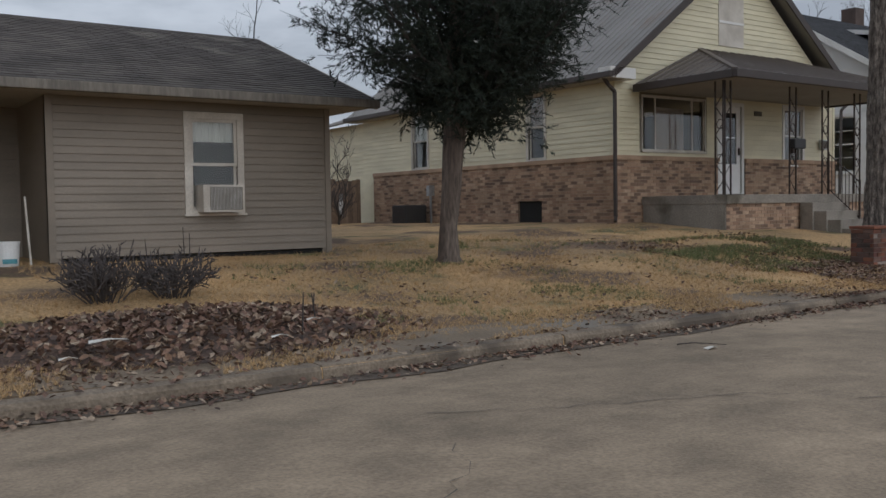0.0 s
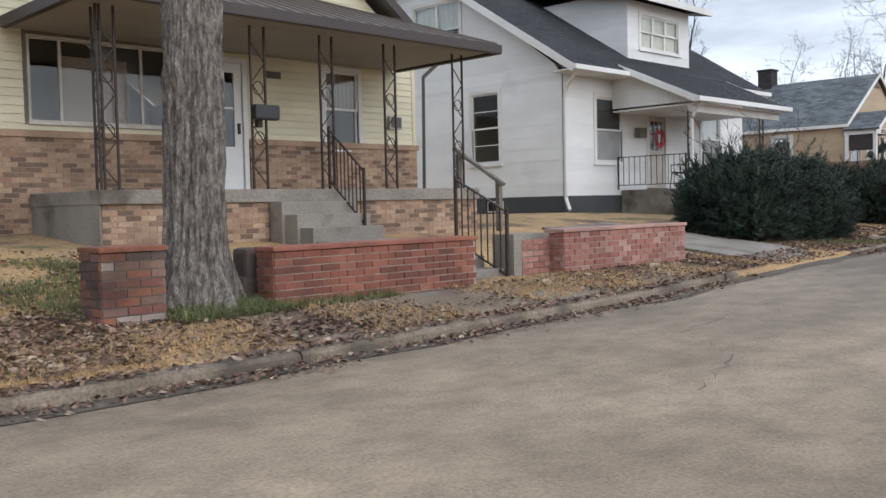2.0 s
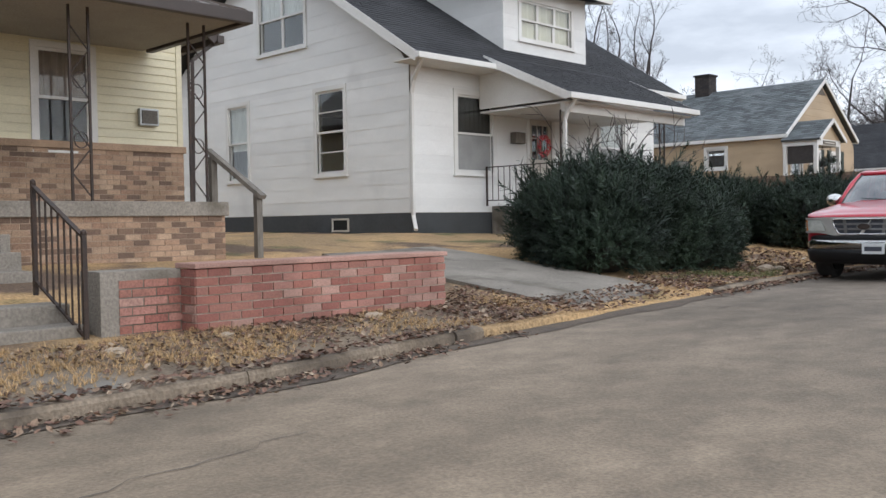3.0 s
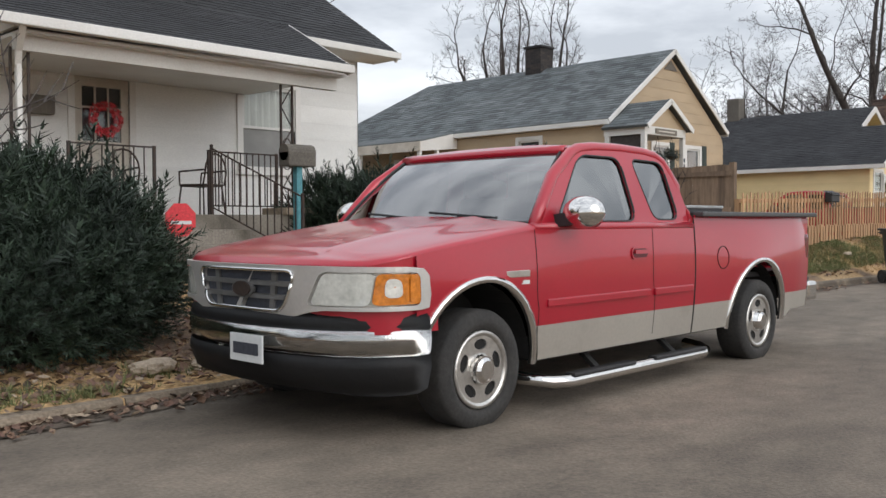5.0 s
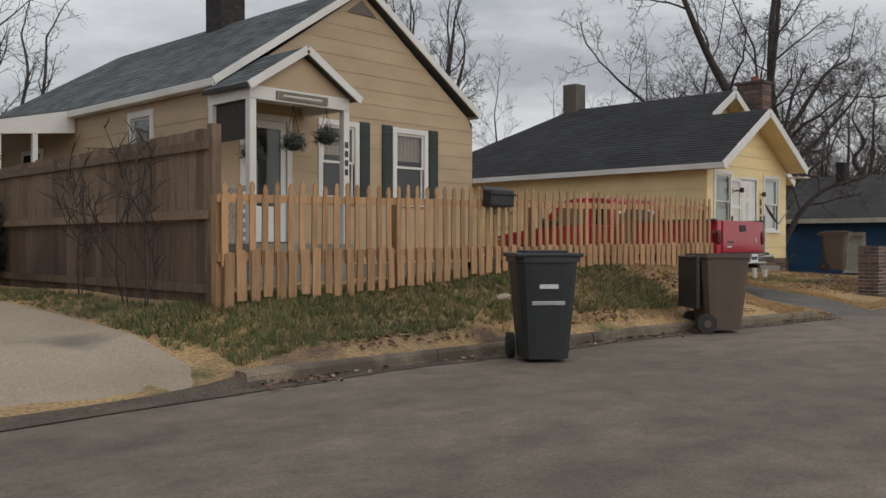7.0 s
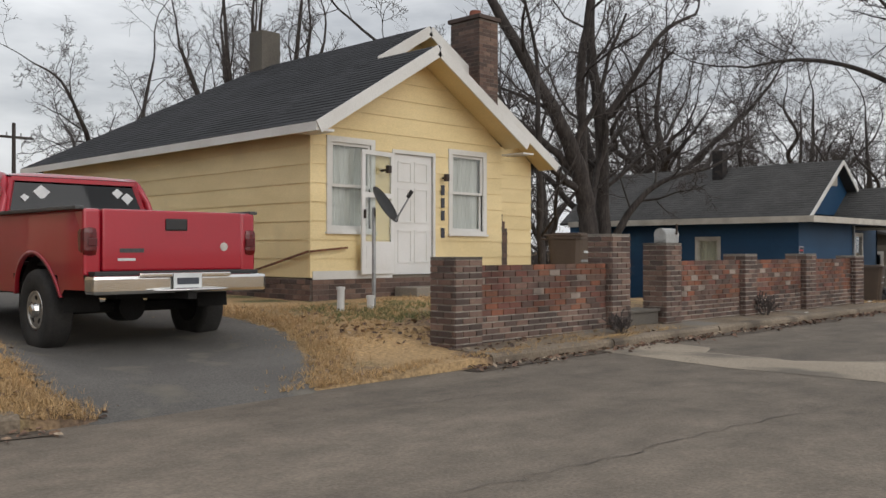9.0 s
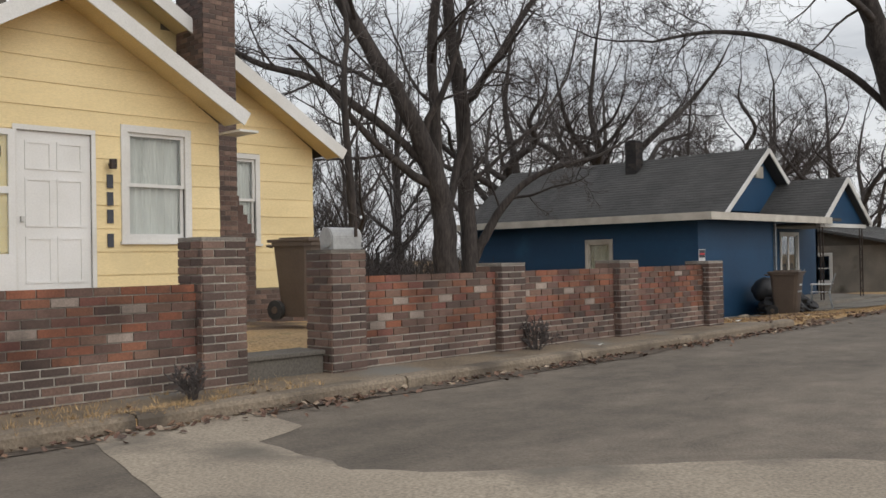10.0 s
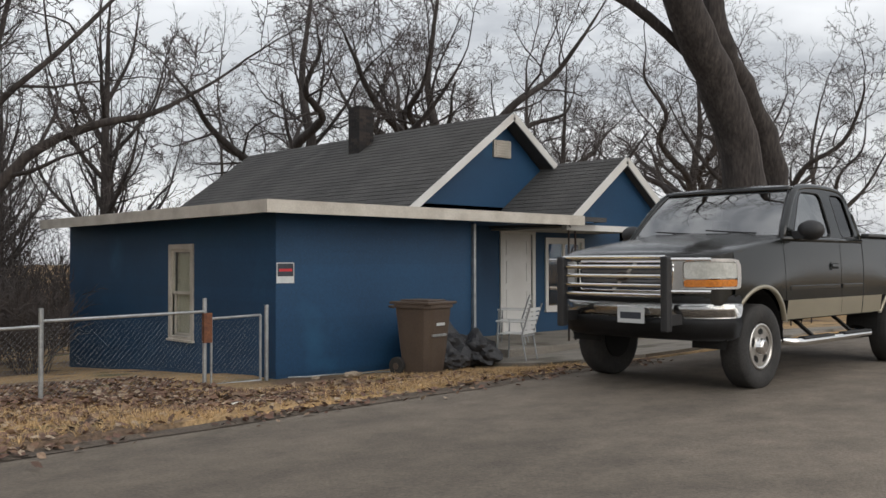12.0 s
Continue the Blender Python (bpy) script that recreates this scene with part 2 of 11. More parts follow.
ROOF_BLACK = mat("shingle_black", (0.034, 0.035, 0.038), (0.024, 0.025, 0.028), scale=0.9, rough=0.95, bump=0.7, fine=90, grain=0.3, island=0.22)
ROOF_BLUE = mat("shingle_blue_grey", (0.135, 0.148, 0.152), (0.098, 0.11, 0.114), scale=0.8, rough=0.95, bump=0.8, fine=90, grain=0.3, island=0.34)
ROOF_GREY = mat("shingle_grey", (0.088, 0.085, 0.081), (0.06, 0.058, 0.056), scale=0.5, rough=0.95, bump=0.8, fine=80, grain=0.3, island=0.1, stain=(0.12, 0.115, 0.11), stain_scale=0.5)
ROOF_METAL = mat("roof_metal", (0.25, 0.235, 0.215), (0.2, 0.188, 0.17), scale=0.7, rough=0.45, bump=0.08, metal=0.35, grain=0.1, stain=(0.2, 0.16, 0.13), stain_scale=0.8)
ROOF_PORCH = mat("porch_roof_brown", (0.105, 0.083, 0.068), (0.085, 0.067, 0.055), scale=0.8, rough=0.5, bump=0.08, grain=0.12, stain=(0.3, 0.29, 0.28), stain_scale=1.6, stain_at=0.67)
GUTTER_BROWN = mat("gutter_brown", (0.05, 0.036, 0.03), (0.04, 0.03, 0.025), scale=2, rough=0.5, bump=0.05, grain=0.1)
SOFFIT = mat("soffit", (0.33, 0.3, 0.25), (0.28, 0.255, 0.21), scale=1.5, rough=0.7, bump=0.1)
IRON = mat("iron_brown", (0.033, 0.025, 0.022), (0.05, 0.03, 0.02), scale=12, rough=0.6, bump=0.2, metal=0.2)
IRON_BLUE = mat("iron_blue", (0.06, 0.21, 0.25), (0.1, 0.27, 0.3), scale=10, rough=0.6, bump=0.2)
GALVANISED = mat("galvanised", (0.42, 0.43, 0.43), (0.33, 0.34, 0.34), scale=8, rough=0.45, metal=0.7, bump=0.1, grain=0.15)
# near-black colour standing in for shade in gaps, openings and unlit rooms
BLACK_VOID = mat("unlit_shade_black", (0.012, 0.011, 0.01), rough=0.95, bump=0)
CURTAIN = mat("curtain", (0.62, 0.61, 0.58), (0.5, 0.49, 0.46), scale=3, rough=0.9, bump=0.1, stretch=(3, 3, 0.3))
CURTAIN_BROWN = mat("curtain_brown", (0.3, 0.23, 0.19), (0.24, 0.18, 0.15), scale=3, rough=0.9, bump=0.1, stretch=(3, 3, 0.3))
SHADE_DARK = mat("shade_dark", (0.05, 0.048, 0.046), (0.038, 0.036, 0.035), scale=3, rough=0.8, bump=0.05)
SASH_PALE = mat("insect_screen", (0.3, 0.3, 0.29), (0.24, 0.24, 0.235), scale=2.5, rough=0.7, bump=0.1, fine=90, grain=0.15)
SHADE_OCHRE = mat("shade_ochre", (0.68, 0.63, 0.5), (0.58, 0.53, 0.42), scale=3, rough=0.8, bump=0.05)
GLASS = glass_mat("window_glass", (0.94, 0.96, 0.95), mirror=0.06)
GLASS_CAR = glass_mat("car_glass", (0.2, 0.25, 0.23), mirror=0.3)
GLASS_DARK = glass_mat("car_glass_dark", (0.03, 0.034, 0.036), mirror=0.05)
BARK = mat("bark", (0.235, 0.203, 0.172), (0.075, 0.062, 0.052), scale=24, rough=0.95, bump=1.0, fine=85, grain=0.5, stretch=(1, 1, 0.32))
BARK_RED = mat("cedar_bark", (0.075, 0.056, 0.044), (0.14, 0.112, 0.09), scale=4, rough=0.95, bump=1.0, fine=30, grain=0.4, stretch=(1, 1, 0.2))
BARK_FAR = mat("bark_far", (0.062, 0.052, 0.047), (0.036, 0.03, 0.027), scale=5, rough=0.95, bump=1.0, fine=22, grain=0.45, stretch=(1, 1, 0.22))
TWIG = mat("twig", (0.09, 0.077, 0.071), (0.068, 0.057, 0.053), scale=2, rough=0.95, bump=0, grain=0.15)
NEEDLE = mat("cedar_needle", (0.022, 0.032, 0.02), (0.013, 0.02, 0.013), scale=1.5, rough=0.8, bump=0, island=0.45)
JUNIPER = mat("juniper_needle", (0.023, 0.042, 0.02), (0.012, 0.023, 0.013), scale=1.2, rough=0.7, bump=0, island=0.5)
STRAW = mat("straw_grass", (0.52, 0.355, 0.175), (0.4, 0.27, 0.135), scale=1.2, rough=0.9, bump=0, island=0.4)
GREEN_GRASS = mat("green_grass", (0.16, 0.18, 0.07), (0.12, 0.13, 0.05), scale=1.4, rough=0.85, bump=0, island=0.4)
LEAF = pieces_mat("dead_leaf", [(0.15, 0.085, 0.06), (0.2, 0.12, 0.08), (0.115, 0.07, 0.05), (0.26, 0.18, 0.12), (0.17, 0.1, 0.07), (0.36, 0.28, 0.2), (0.075, 0.05, 0.038), (0.2, 0.12, 0.075)], False)
WOOD_NEW = mat("fence_cedar", (0.42, 0.25, 0.13), (0.34, 0.2, 0.1), scale=3, rough=0.8, bump=0.4, fine=25, stretch=(1, 1, 0.12), rand=0.22, grain=0.2)
WOOD_OLD = mat("fence_weathered", (0.235, 0.165, 0.112), (0.175, 0.122, 0.084), scale=2, rough=0.88, bump=0.5, fine=25, stretch=(1, 1, 0.12), rand=0.25, grain=0.22, stain=(0.13, 0.088, 0.06), stain_scale=0.9, stain_at=0.55)
# darker copy of the weathered wood; shade on the lower tier is in its colour
WOOD_LOWER = mat("fence_shaded_boards", (0.175, 0.118, 0.08), (0.125, 0.085, 0.06), scale=2, rough=0.88, bump=0.5, fine=25, stretch=(1, 1, 0.12), rand=0.3, grain=0.25, stain=(0.085, 0.06, 0.045), stain_scale=0.7, stain_at=0.52)
WOOD_GREY = mat("wood_grey", (0.2, 0.18, 0.15), (0.15, 0.135, 0.115), scale=4, rough=0.9, bump=0.4, fine=25, stretch=(1, 1, 0.2))
RED_PAINT = mat("truck_red", (0.42, 0.009, 0.026), (0.36, 0.008, 0.022), scale=0.6, rough=0.3, bump=0.0, grain=0.03, coat=0.7, metal=0.1)
# dark red: painted shade of the handle cup, and the reverse lamp's lens
RED_DARK = mat("truck_red_shade_and_lens", (0.1, 0.005, 0.008), (0.08, 0.004, 0.006), scale=5, rough=0.4, bump=0.0, grain=0.03)
GRILLE_GREY = mat("grille_grey", (0.2, 0.195, 0.19), (0.15, 0.148, 0.145), scale=8, rough=0.35, bump=0.02, grain=0.08, metal=0.4)
LAMP_BOWL = mat("lamp_bowl", (0.7, 0.68, 0.62), (0.55, 0.53, 0.48), scale=14, rough=0.25, bump=0.15, metal=0.1, grain=0.1)
BLACK_PAINT = mat("truck_black", (0.007, 0.008, 0.007), (0.005, 0.006, 0.005), scale=0.7, rough=0.2, bump=0, grain=0.05, coat=0.1, metal=0.0)
BEIGE_PAINT = mat("truck_beige", (0.36, 0.32, 0.23), (0.31, 0.275, 0.2), scale=0.8, rough=0.3, bump=0, grain=0.03, coat=0.5, metal=0.3)
SILVER_PAINT = mat("truck_silver", (0.52, 0.49, 0.43), (0.45, 0.42, 0.37), scale=0.8, rough=0.32, bump=0, grain=0.04, coat=0.4, metal=0.4, stain=(0.36, 0.33, 0.28), stain_scale=1.5)
CHROME = mat("chrome", (0.8, 0.79, 0.77), (0.7, 0.69, 0.67), scale=2, rough=0.12, bump=0.0, metal=1.0, grain=0.03)
SATIN = mat("satin_silver", (0.62, 0.6, 0.57), (0.55, 0.53, 0.5), scale=3, rough=0.38, bump=0.0, metal=0.55, grain=0.04)
STEEL_DULL = mat("steel_dull", (0.5, 0.49, 0.47), (0.36, 0.35, 0.33), scale=6, rough=0.4, metal=0.8, bump=0.05, grain=0.1)
PLASTIC = mat("black_plastic", (0.018, 0.018, 0.019), (0.027, 0.026, 0.026), scale=2, rough=0.55, bump=0.1, grain=0.1)
RUBBER = mat("tyre_rubber", (0.026, 0.025, 0.024), (0.04, 0.037, 0.034), scale=5, rough=0.85, bump=0.3)
UNDERBODY = mat("underbody", (0.014, 0.013, 0.012), rough=0.95, bump=0.2)
LAMP_CLEAR = mat("lamp_clear", (0.6, 0.6, 0.55), (0.46, 0.46, 0.42), scale=9, rough=0.12, bump=0.1, grain=0.1, coat=1.0)
LAMP_AMBER = mat("lamp_amber", (0.62, 0.2, 0.02), (0.48, 0.15, 0.012), scale=9, rough=0.15, bump=0.1, coat=1.0)
LAMP_RED = mat("lamp_red", (0.13, 0.004, 0.006), (0.09, 0.003, 0.004), scale=9, rough=0.2, bump=0.1, coat=0.2)
PLATE_WHITE = mat("plate_white", (0.66, 0.67, 0.66), (0.58, 0.6, 0.6), scale=6, rough=0.45, bump=0.02, grain=0.05)
INK = mat("ink_dark", (0.05, 0.055, 0.07), rough=0.6, bump=0)
WHITE_PLASTIC = mat("white_plastic", (0.72, 0.72, 0.7), (0.62, 0.62, 0.6), scale=3, rough=0.4, bump=0.02, grain=0.06)
BIN_DARK = mat("bin_dark", (0.02, 0.024, 0.026), (0.027, 0.03, 0.032), scale=2, rough=0.5, bump=0.15, grain=0.12)
BIN_BROWN = mat("bin_brown", (0.105, 0.075, 0.054), (0.085, 0.06, 0.044), scale=2, rough=0.55, bump=0.15, grain=0.12)
DISH_GREY = mat("dish_grey", (0.07, 0.07, 0.07), (0.055, 0.055, 0.055), scale=3, rough=0.5, bump=0.05)
SHUTTER_GREEN = mat("shutter_green", (0.035, 0.05, 0.042), (0.028, 0.04, 0.034), scale=3, rough=0.6, bump=0.1)
SIGN_RED = mat("sign_red", (0.62, 0.04, 0.05), (0.55, 0.035, 0.045), scale=4, rough=0.5, bump=0.02)
MAILBOX_GREY = mat("mailbox_grey", (0.42, 0.42, 0.41), (0.34, 0.34, 0.33), scale=5, rough=0.55, bump=0.08, metal=0.15, grain=0.1)
RUST = mat("rust", (0.2, 0.085, 0.04), (0.12, 0.05, 0.03), scale=8, rough=0.9, bump=0.4)
MORTAR = mat("mortar_light", (0.47, 0.4, 0.33), (0.36, 0.3, 0.245), scale=2, rough=0.95, bump=0.5)
MORTAR_TAN = mat("mortar_tan", (0.33, 0.25, 0.18), (0.27, 0.2, 0.145), scale=2, rough=0.95, bump=0.5)
MORTAR_GREY = mat("mortar_grey", (0.2, 0.165, 0.14), (0.14, 0.115, 0.098), scale=2, rough=0.95, bump=0.5)
REDS = [(0.215, 0.073, 0.044), (0.24, 0.086, 0.052), (0.19, 0.065, 0.04), (0.255, 0.096, 0.06), (0.15, 0.056, 0.037)]
PALE_REDS = [(0.3, 0.125, 0.092), (0.36, 0.18, 0.14), (0.26, 0.105, 0.08), (0.4, 0.24, 0.19), (0.3, 0.14, 0.105)]
TANS = [(0.34, 0.225, 0.145), (0.31, 0.2, 0.13), (0.38, 0.26, 0.17), (0.28, 0.175, 0.115), (0.16, 0.105, 0.073), (0.36, 0.24, 0.158), (0.41, 0.29, 0.195), (0.2, 0.13, 0.088)]
MIXED = [(0.15, 0.072, 0.054), (0.17, 0.07, 0.052), (0.12, 0.072, 0.057), (0.2, 0.079, 0.046), (0.16, 0.095, 0.068), (0.19, 0.084, 0.05), (0.09, 0.06, 0.048), (0.21, 0.09, 0.052),
         (0.225, 0.086, 0.048), (0.14, 0.085, 0.066), (0.17, 0.07, 0.05), (0.17, 0.1, 0.076), (0.11, 0.066, 0.052), (0.3, 0.24, 0.2)]
SMOKY = [(0.13, 0.085, 0.068), (0.1, 0.067, 0.055), (0.17, 0.105, 0.08), (0.085, 0.06, 0.05), (0.2, 0.13, 0.1), (0.12, 0.075, 0.06)]
SOOT = [(0.03, 0.026, 0.025), (0.04, 0.033, 0.03), (0.024, 0.022, 0.022), (0.052, 0.04, 0.035)]
MORTAR_WALL = mat("mortar_worn", (0.33, 0.3, 0.26), (0.2, 0.18, 0.155), scale=1.2, rough=0.95, bump=0.6, stain=(0.1, 0.085, 0.07), stain_scale=0.9, stain_at=0.5)
MORTAR_PALE = mat("mortar_pale", (0.52, 0.48, 0.42), (0.34, 0.31, 0.27), scale=2.5, rough=0.95, bump=0.6, stain=(0.16, 0.14, 0.12), stain_scale=1.6, stain_at=0.56)
MORTAR_SOOT = mat("mortar_soot", (0.04, 0.036, 0.033), (0.028, 0.026, 0.025), scale=2, rough=0.95, bump=0.5)
BRICKS = {k: tuple(pieces_mat(k + tail, v, single, weather=(0.5, 1.3) if k == "mixed" else (0.75, 1.15)) for tail, single in (("_brick", True), ("_brick_rest", False))) for k, v in
          (("red", REDS), ("pale", PALE_REDS), ("tan", TANS), ("mixed", MIXED), ("smoky", SMOKY), ("soot", SOOT))}

# ---- mesh helpers ----


def link_mesh(name, me, material=None, parent=None, label=""):
    ob = new(name, me)
    if material and not me.materials:
        me.materials.append(material)
    if parent:
        ob.parent = parent
    if label:
        tagged(ob, label=label)
    return ob


def part(name, bm, material, parent=None, label="", smooth=False):
    me = bpy.data.meshes.new(name)
    bmesh.ops.recalc_face_normals(bm, faces=bm.faces)
    bm.to_mesh(me)
    bm.free()
    if smooth:
        me.shade_smooth()
    return link_mesh(name, me, material, parent, label)


def pydata(name, verts, faces, material, parent=None, label="", smooth=False):
    me = bpy.data.meshes.new(name)
    me.from_pydata(verts, [], faces)
    if smooth:
        me.shade_smooth()
    return link_mesh(name, me, material, parent, label)


def thing(name, label, category, group="", at=None, kind=""):
    e = new(name)
    e.empty_display_size = 0.3
    if at is not None:
        e.matrix_world = at
    return tagged(e, label=label, category=category, group=group, kind=kind)


def box(bm, x0, x1, y0, y1, z0, z1, bevel=0.0):
    got = bmesh.ops.create_cube(bm, size=1, matrix=Matrix.LocRotScale(((x0 + x1) / 2, (y0 + y1) / 2, (z0 + z1) / 2), None, (abs(x1 - x0), abs(y1 - y0), abs(z1 - z0))))
    if bevel:
        edges = {e for v in got["verts"] for e in v.link_edges}
        bmesh.ops.bevel(bm, geom=list(edges), offset=bevel, segments=2, affect="EDGES", profile=0.6)
    return bm


def rod(bm, a, b, r0, r1=None, sides=8):
    a, b = Vector(a), Vector(b)
    d = b - a
    m = Matrix.Translation((a + b) / 2) @ d.to_track_quat("Z", "Y").to_matrix().to_4x4()
    bmesh.ops.create_cone(bm, cap_ends=True, segments=sides, radius1=r0, radius2=r0 if r1 is None else r1, depth=d.length, matrix=m)
    return bm


def bar(bm, a, b, w, h):
    """A square bar from a to b, w wide and h high."""
    a, b = Vector(a), Vector(b)
    d = b - a
    m = Matrix.Translation((a + b) / 2) @ d.to_track_quat("X", "Z").to_matrix().to_4x4() @ Matrix.Diagonal((d.length, w, h, 1))
    bmesh.ops.create_cube(bm, size=1, matrix=m)
    return bm


def tube(vs, fs, path, sides):
    """A tapered tube along points with radii, added to the lists; a ring of sides at each point."""
    base = len(vs)
    prev = None
    for i, (p, r) in enumerate(path):
        d = (path[min(i + 1, len(path) - 1)][0] - path[max(i - 1, 0)][0]).normalized()
        a = d.orthogonal().normalized() if prev is None else (prev - d * prev.dot(d)).normalized()
        prev = a
        b = d.cross(a)
        for k in range(sides):
            t = 2 * math.pi * k / sides
            q = p + (a * math.cos(t) + b * math.sin(t)) * r
            vs.append((q.x, q.y, q.z))
    for i in range(len(path) - 1):
        for k in range(sides):
            m = base + i * sides
            fs.append((m + k, m + (k + 1) % sides, m + sides + (k + 1) % sides, m + sides + k))


def slab(bm, corners, thick):
    """A flat plate on the given corners, thick below them (along minus the normal of the corners)."""
    vs = [bm.verts.new(c) for c in corners]
    f = bm.faces.new(vs)
    f.normal_update()
    n = f.normal.copy()
    back = [bm.verts.new(Vector(c) - n * thick) for c in corners]
    bm.faces.new(list(reversed(back)))
    k = len(vs)
    for i in range(k):
        bm.faces.new([vs[i], back[i], back[(i + 1) % k], vs[(i + 1) % k]])
    return bm


def plate(bm, loops, place, thick):
    """A flat plate with holes: loops of 2D points (first the outline), place(u, v, w) gives the point in space, w the depth inwards."""
    edges = []
    for loop in loops:
        vs = [bm.verts.new(place(u, v, 0)) for u, v in loop]
        edges += [bm.edges.new((vs[i], vs[(i + 1) % len(vs)])) for i in range(len(vs))]
    faces = [g for g in bmesh.ops.triangle_fill(bm, use_beauty=True, use_dissolve=False, edges=edges)["geom"] if isinstance(g, bmesh.types.BMFace)]
    shift = Vector(place(0, 0, thick)) - Vector(place(0, 0, 0))
    got = bmesh.ops.extrude_face_region(bm, geom=faces)
    bmesh.ops.translate(bm, verts=[v for v in got["geom"] if isinstance(v, bmesh.types.BMVert)], vec=shift)
    return bm


def rect(u0, u1, v0, v1):
    return [(u0, v0), (u1, v0), (u1, v1), (u0, v1)]


def lerp(a, b, t):
    return a + (b - a) * t


def table(keys, x):
    return float(np.interp(x, [k for k, _ in keys], [v for _, v in keys]))


class Face:
    """A vertical wall face: from plan point a to b, left to right as seen from outside."""

    def __init__(self, a, b):
        self.a, self.b = Vector((*a, 0)), Vector((*b, 0))
        self.u = (self.b - self.a).normalized()
        self.n = Vector((self.u.y, -self.u.x, 0))
        self.long = (self.b - self.a).length

    def at(self, u, z, out=0.0):
        return self.a + self.u * u + self.n * out + Vector((0, 0, z))

    def place(self, base=0.0):
        return lambda u, v, w: self.at(u, v, base - w)

    def box(self, bm, u0, u1, z0, z1, w0, w1):
        """A block from w0 to w1 out of the face."""
        p = [self.at(u, z, w) for w in (w0, w1) for u, z in ((u0, z0), (u1, z0), (u1, z1), (u0, z1))]
        vs = [bm.verts.new(q) for q in p]
        for f in ((3, 2, 1, 0), (4, 5, 6, 7), (0, 1, 5, 4), (1, 2, 6, 5), (2, 3, 7, 6), (3, 0, 4, 7)):
            bm.faces.new([vs[i] for i in f])
        return bm


def span(outline, z):
    """The stretch of u inside a convex outline at height z."""
    us = []
    k = len(outline)
    for i in range(k):
        (u0, z0), (u1, z1) = outline[i], outline[(i + 1) % k]
        if (z0 <= z <= z1 or z1 <= z <= z0) and z0 != z1:
            us.append(u0 + (u1 - u0) * (z - z0) / (z1 - z0))
    return (min(us), max(us)) if us else None


def siding(face, wall, outline, holes, z0, z1, step, material, thick=0.018, name="siding_board"):
    """Lapped boards, row by row, cut round the holes; each board is a part of the wall."""
    z = z0
    while z < z1 - 0.02:
        top = min(z + step, z1)
        cuts = sorted({z, top} | {h for _, _, a, b in holes for h in (a, b) if z < h < top})
        for lo, hi in zip(cuts, cuts[1:]):
            if hi - lo < 0.012:
                continue
            s0, s1 = span(outline, lo + 1e-4), span(outline, hi - 1e-4)
            if not s0:
                continue
            s1 = s1 or ((s0[0] + s0[1]) / 2, (s0[0] + s0[1]) / 2)
            stops = [(s0[0], s1[0])]
            for a, b, c, d in sorted(holes):
                if c < hi - 1e-4 and d > lo + 1e-4:
                    stops += [(a, a), (b, b)]
            stops.append((s0[1], s1[1]))
            f0, f1 = (top - lo) / step, (top - hi) / step
            for (a0, a1), (b0, b1) in zip(stops[::2], stops[1::2]):
                if b0 - a0 < 0.02:
                    continue
                w0, w1 = 0.004 + thick * f0, 0.004 + thick * f1
                vs = [face.at(a0, lo, 0), face.at(b0, lo, 0), face.at(b1, hi, 0), face.at(a1, hi, 0),
                      face.at(a0, lo, w0), face.at(b0, lo, w0), face.at(b1, hi, w1), face.at(a1, hi, w1)]
                pydata(name, vs, [(4, 5, 6, 7), (0, 1, 5, 4), (1, 2, 6, 5), (2, 3, 7, 6), (3, 0, 4, 7)], material, wall)
        z = top


BRICK_L, BRICK_H, JOINT = 0.2, 0.062, 0.012
_brick_mesh = {}


def brick_mesh(material):
    if material.name not in _brick_mesh:
        bm = box(bmesh.new(), -0.5, 0.5, -0.5, 0.5, -0.5, 0.5)
        me = bpy.data.meshes.new("brick")
        bm.to_mesh(me)
        bm.free()
        me.materials.append(material)
        _brick_mesh[material.name] = me
    return _brick_mesh[material.name]


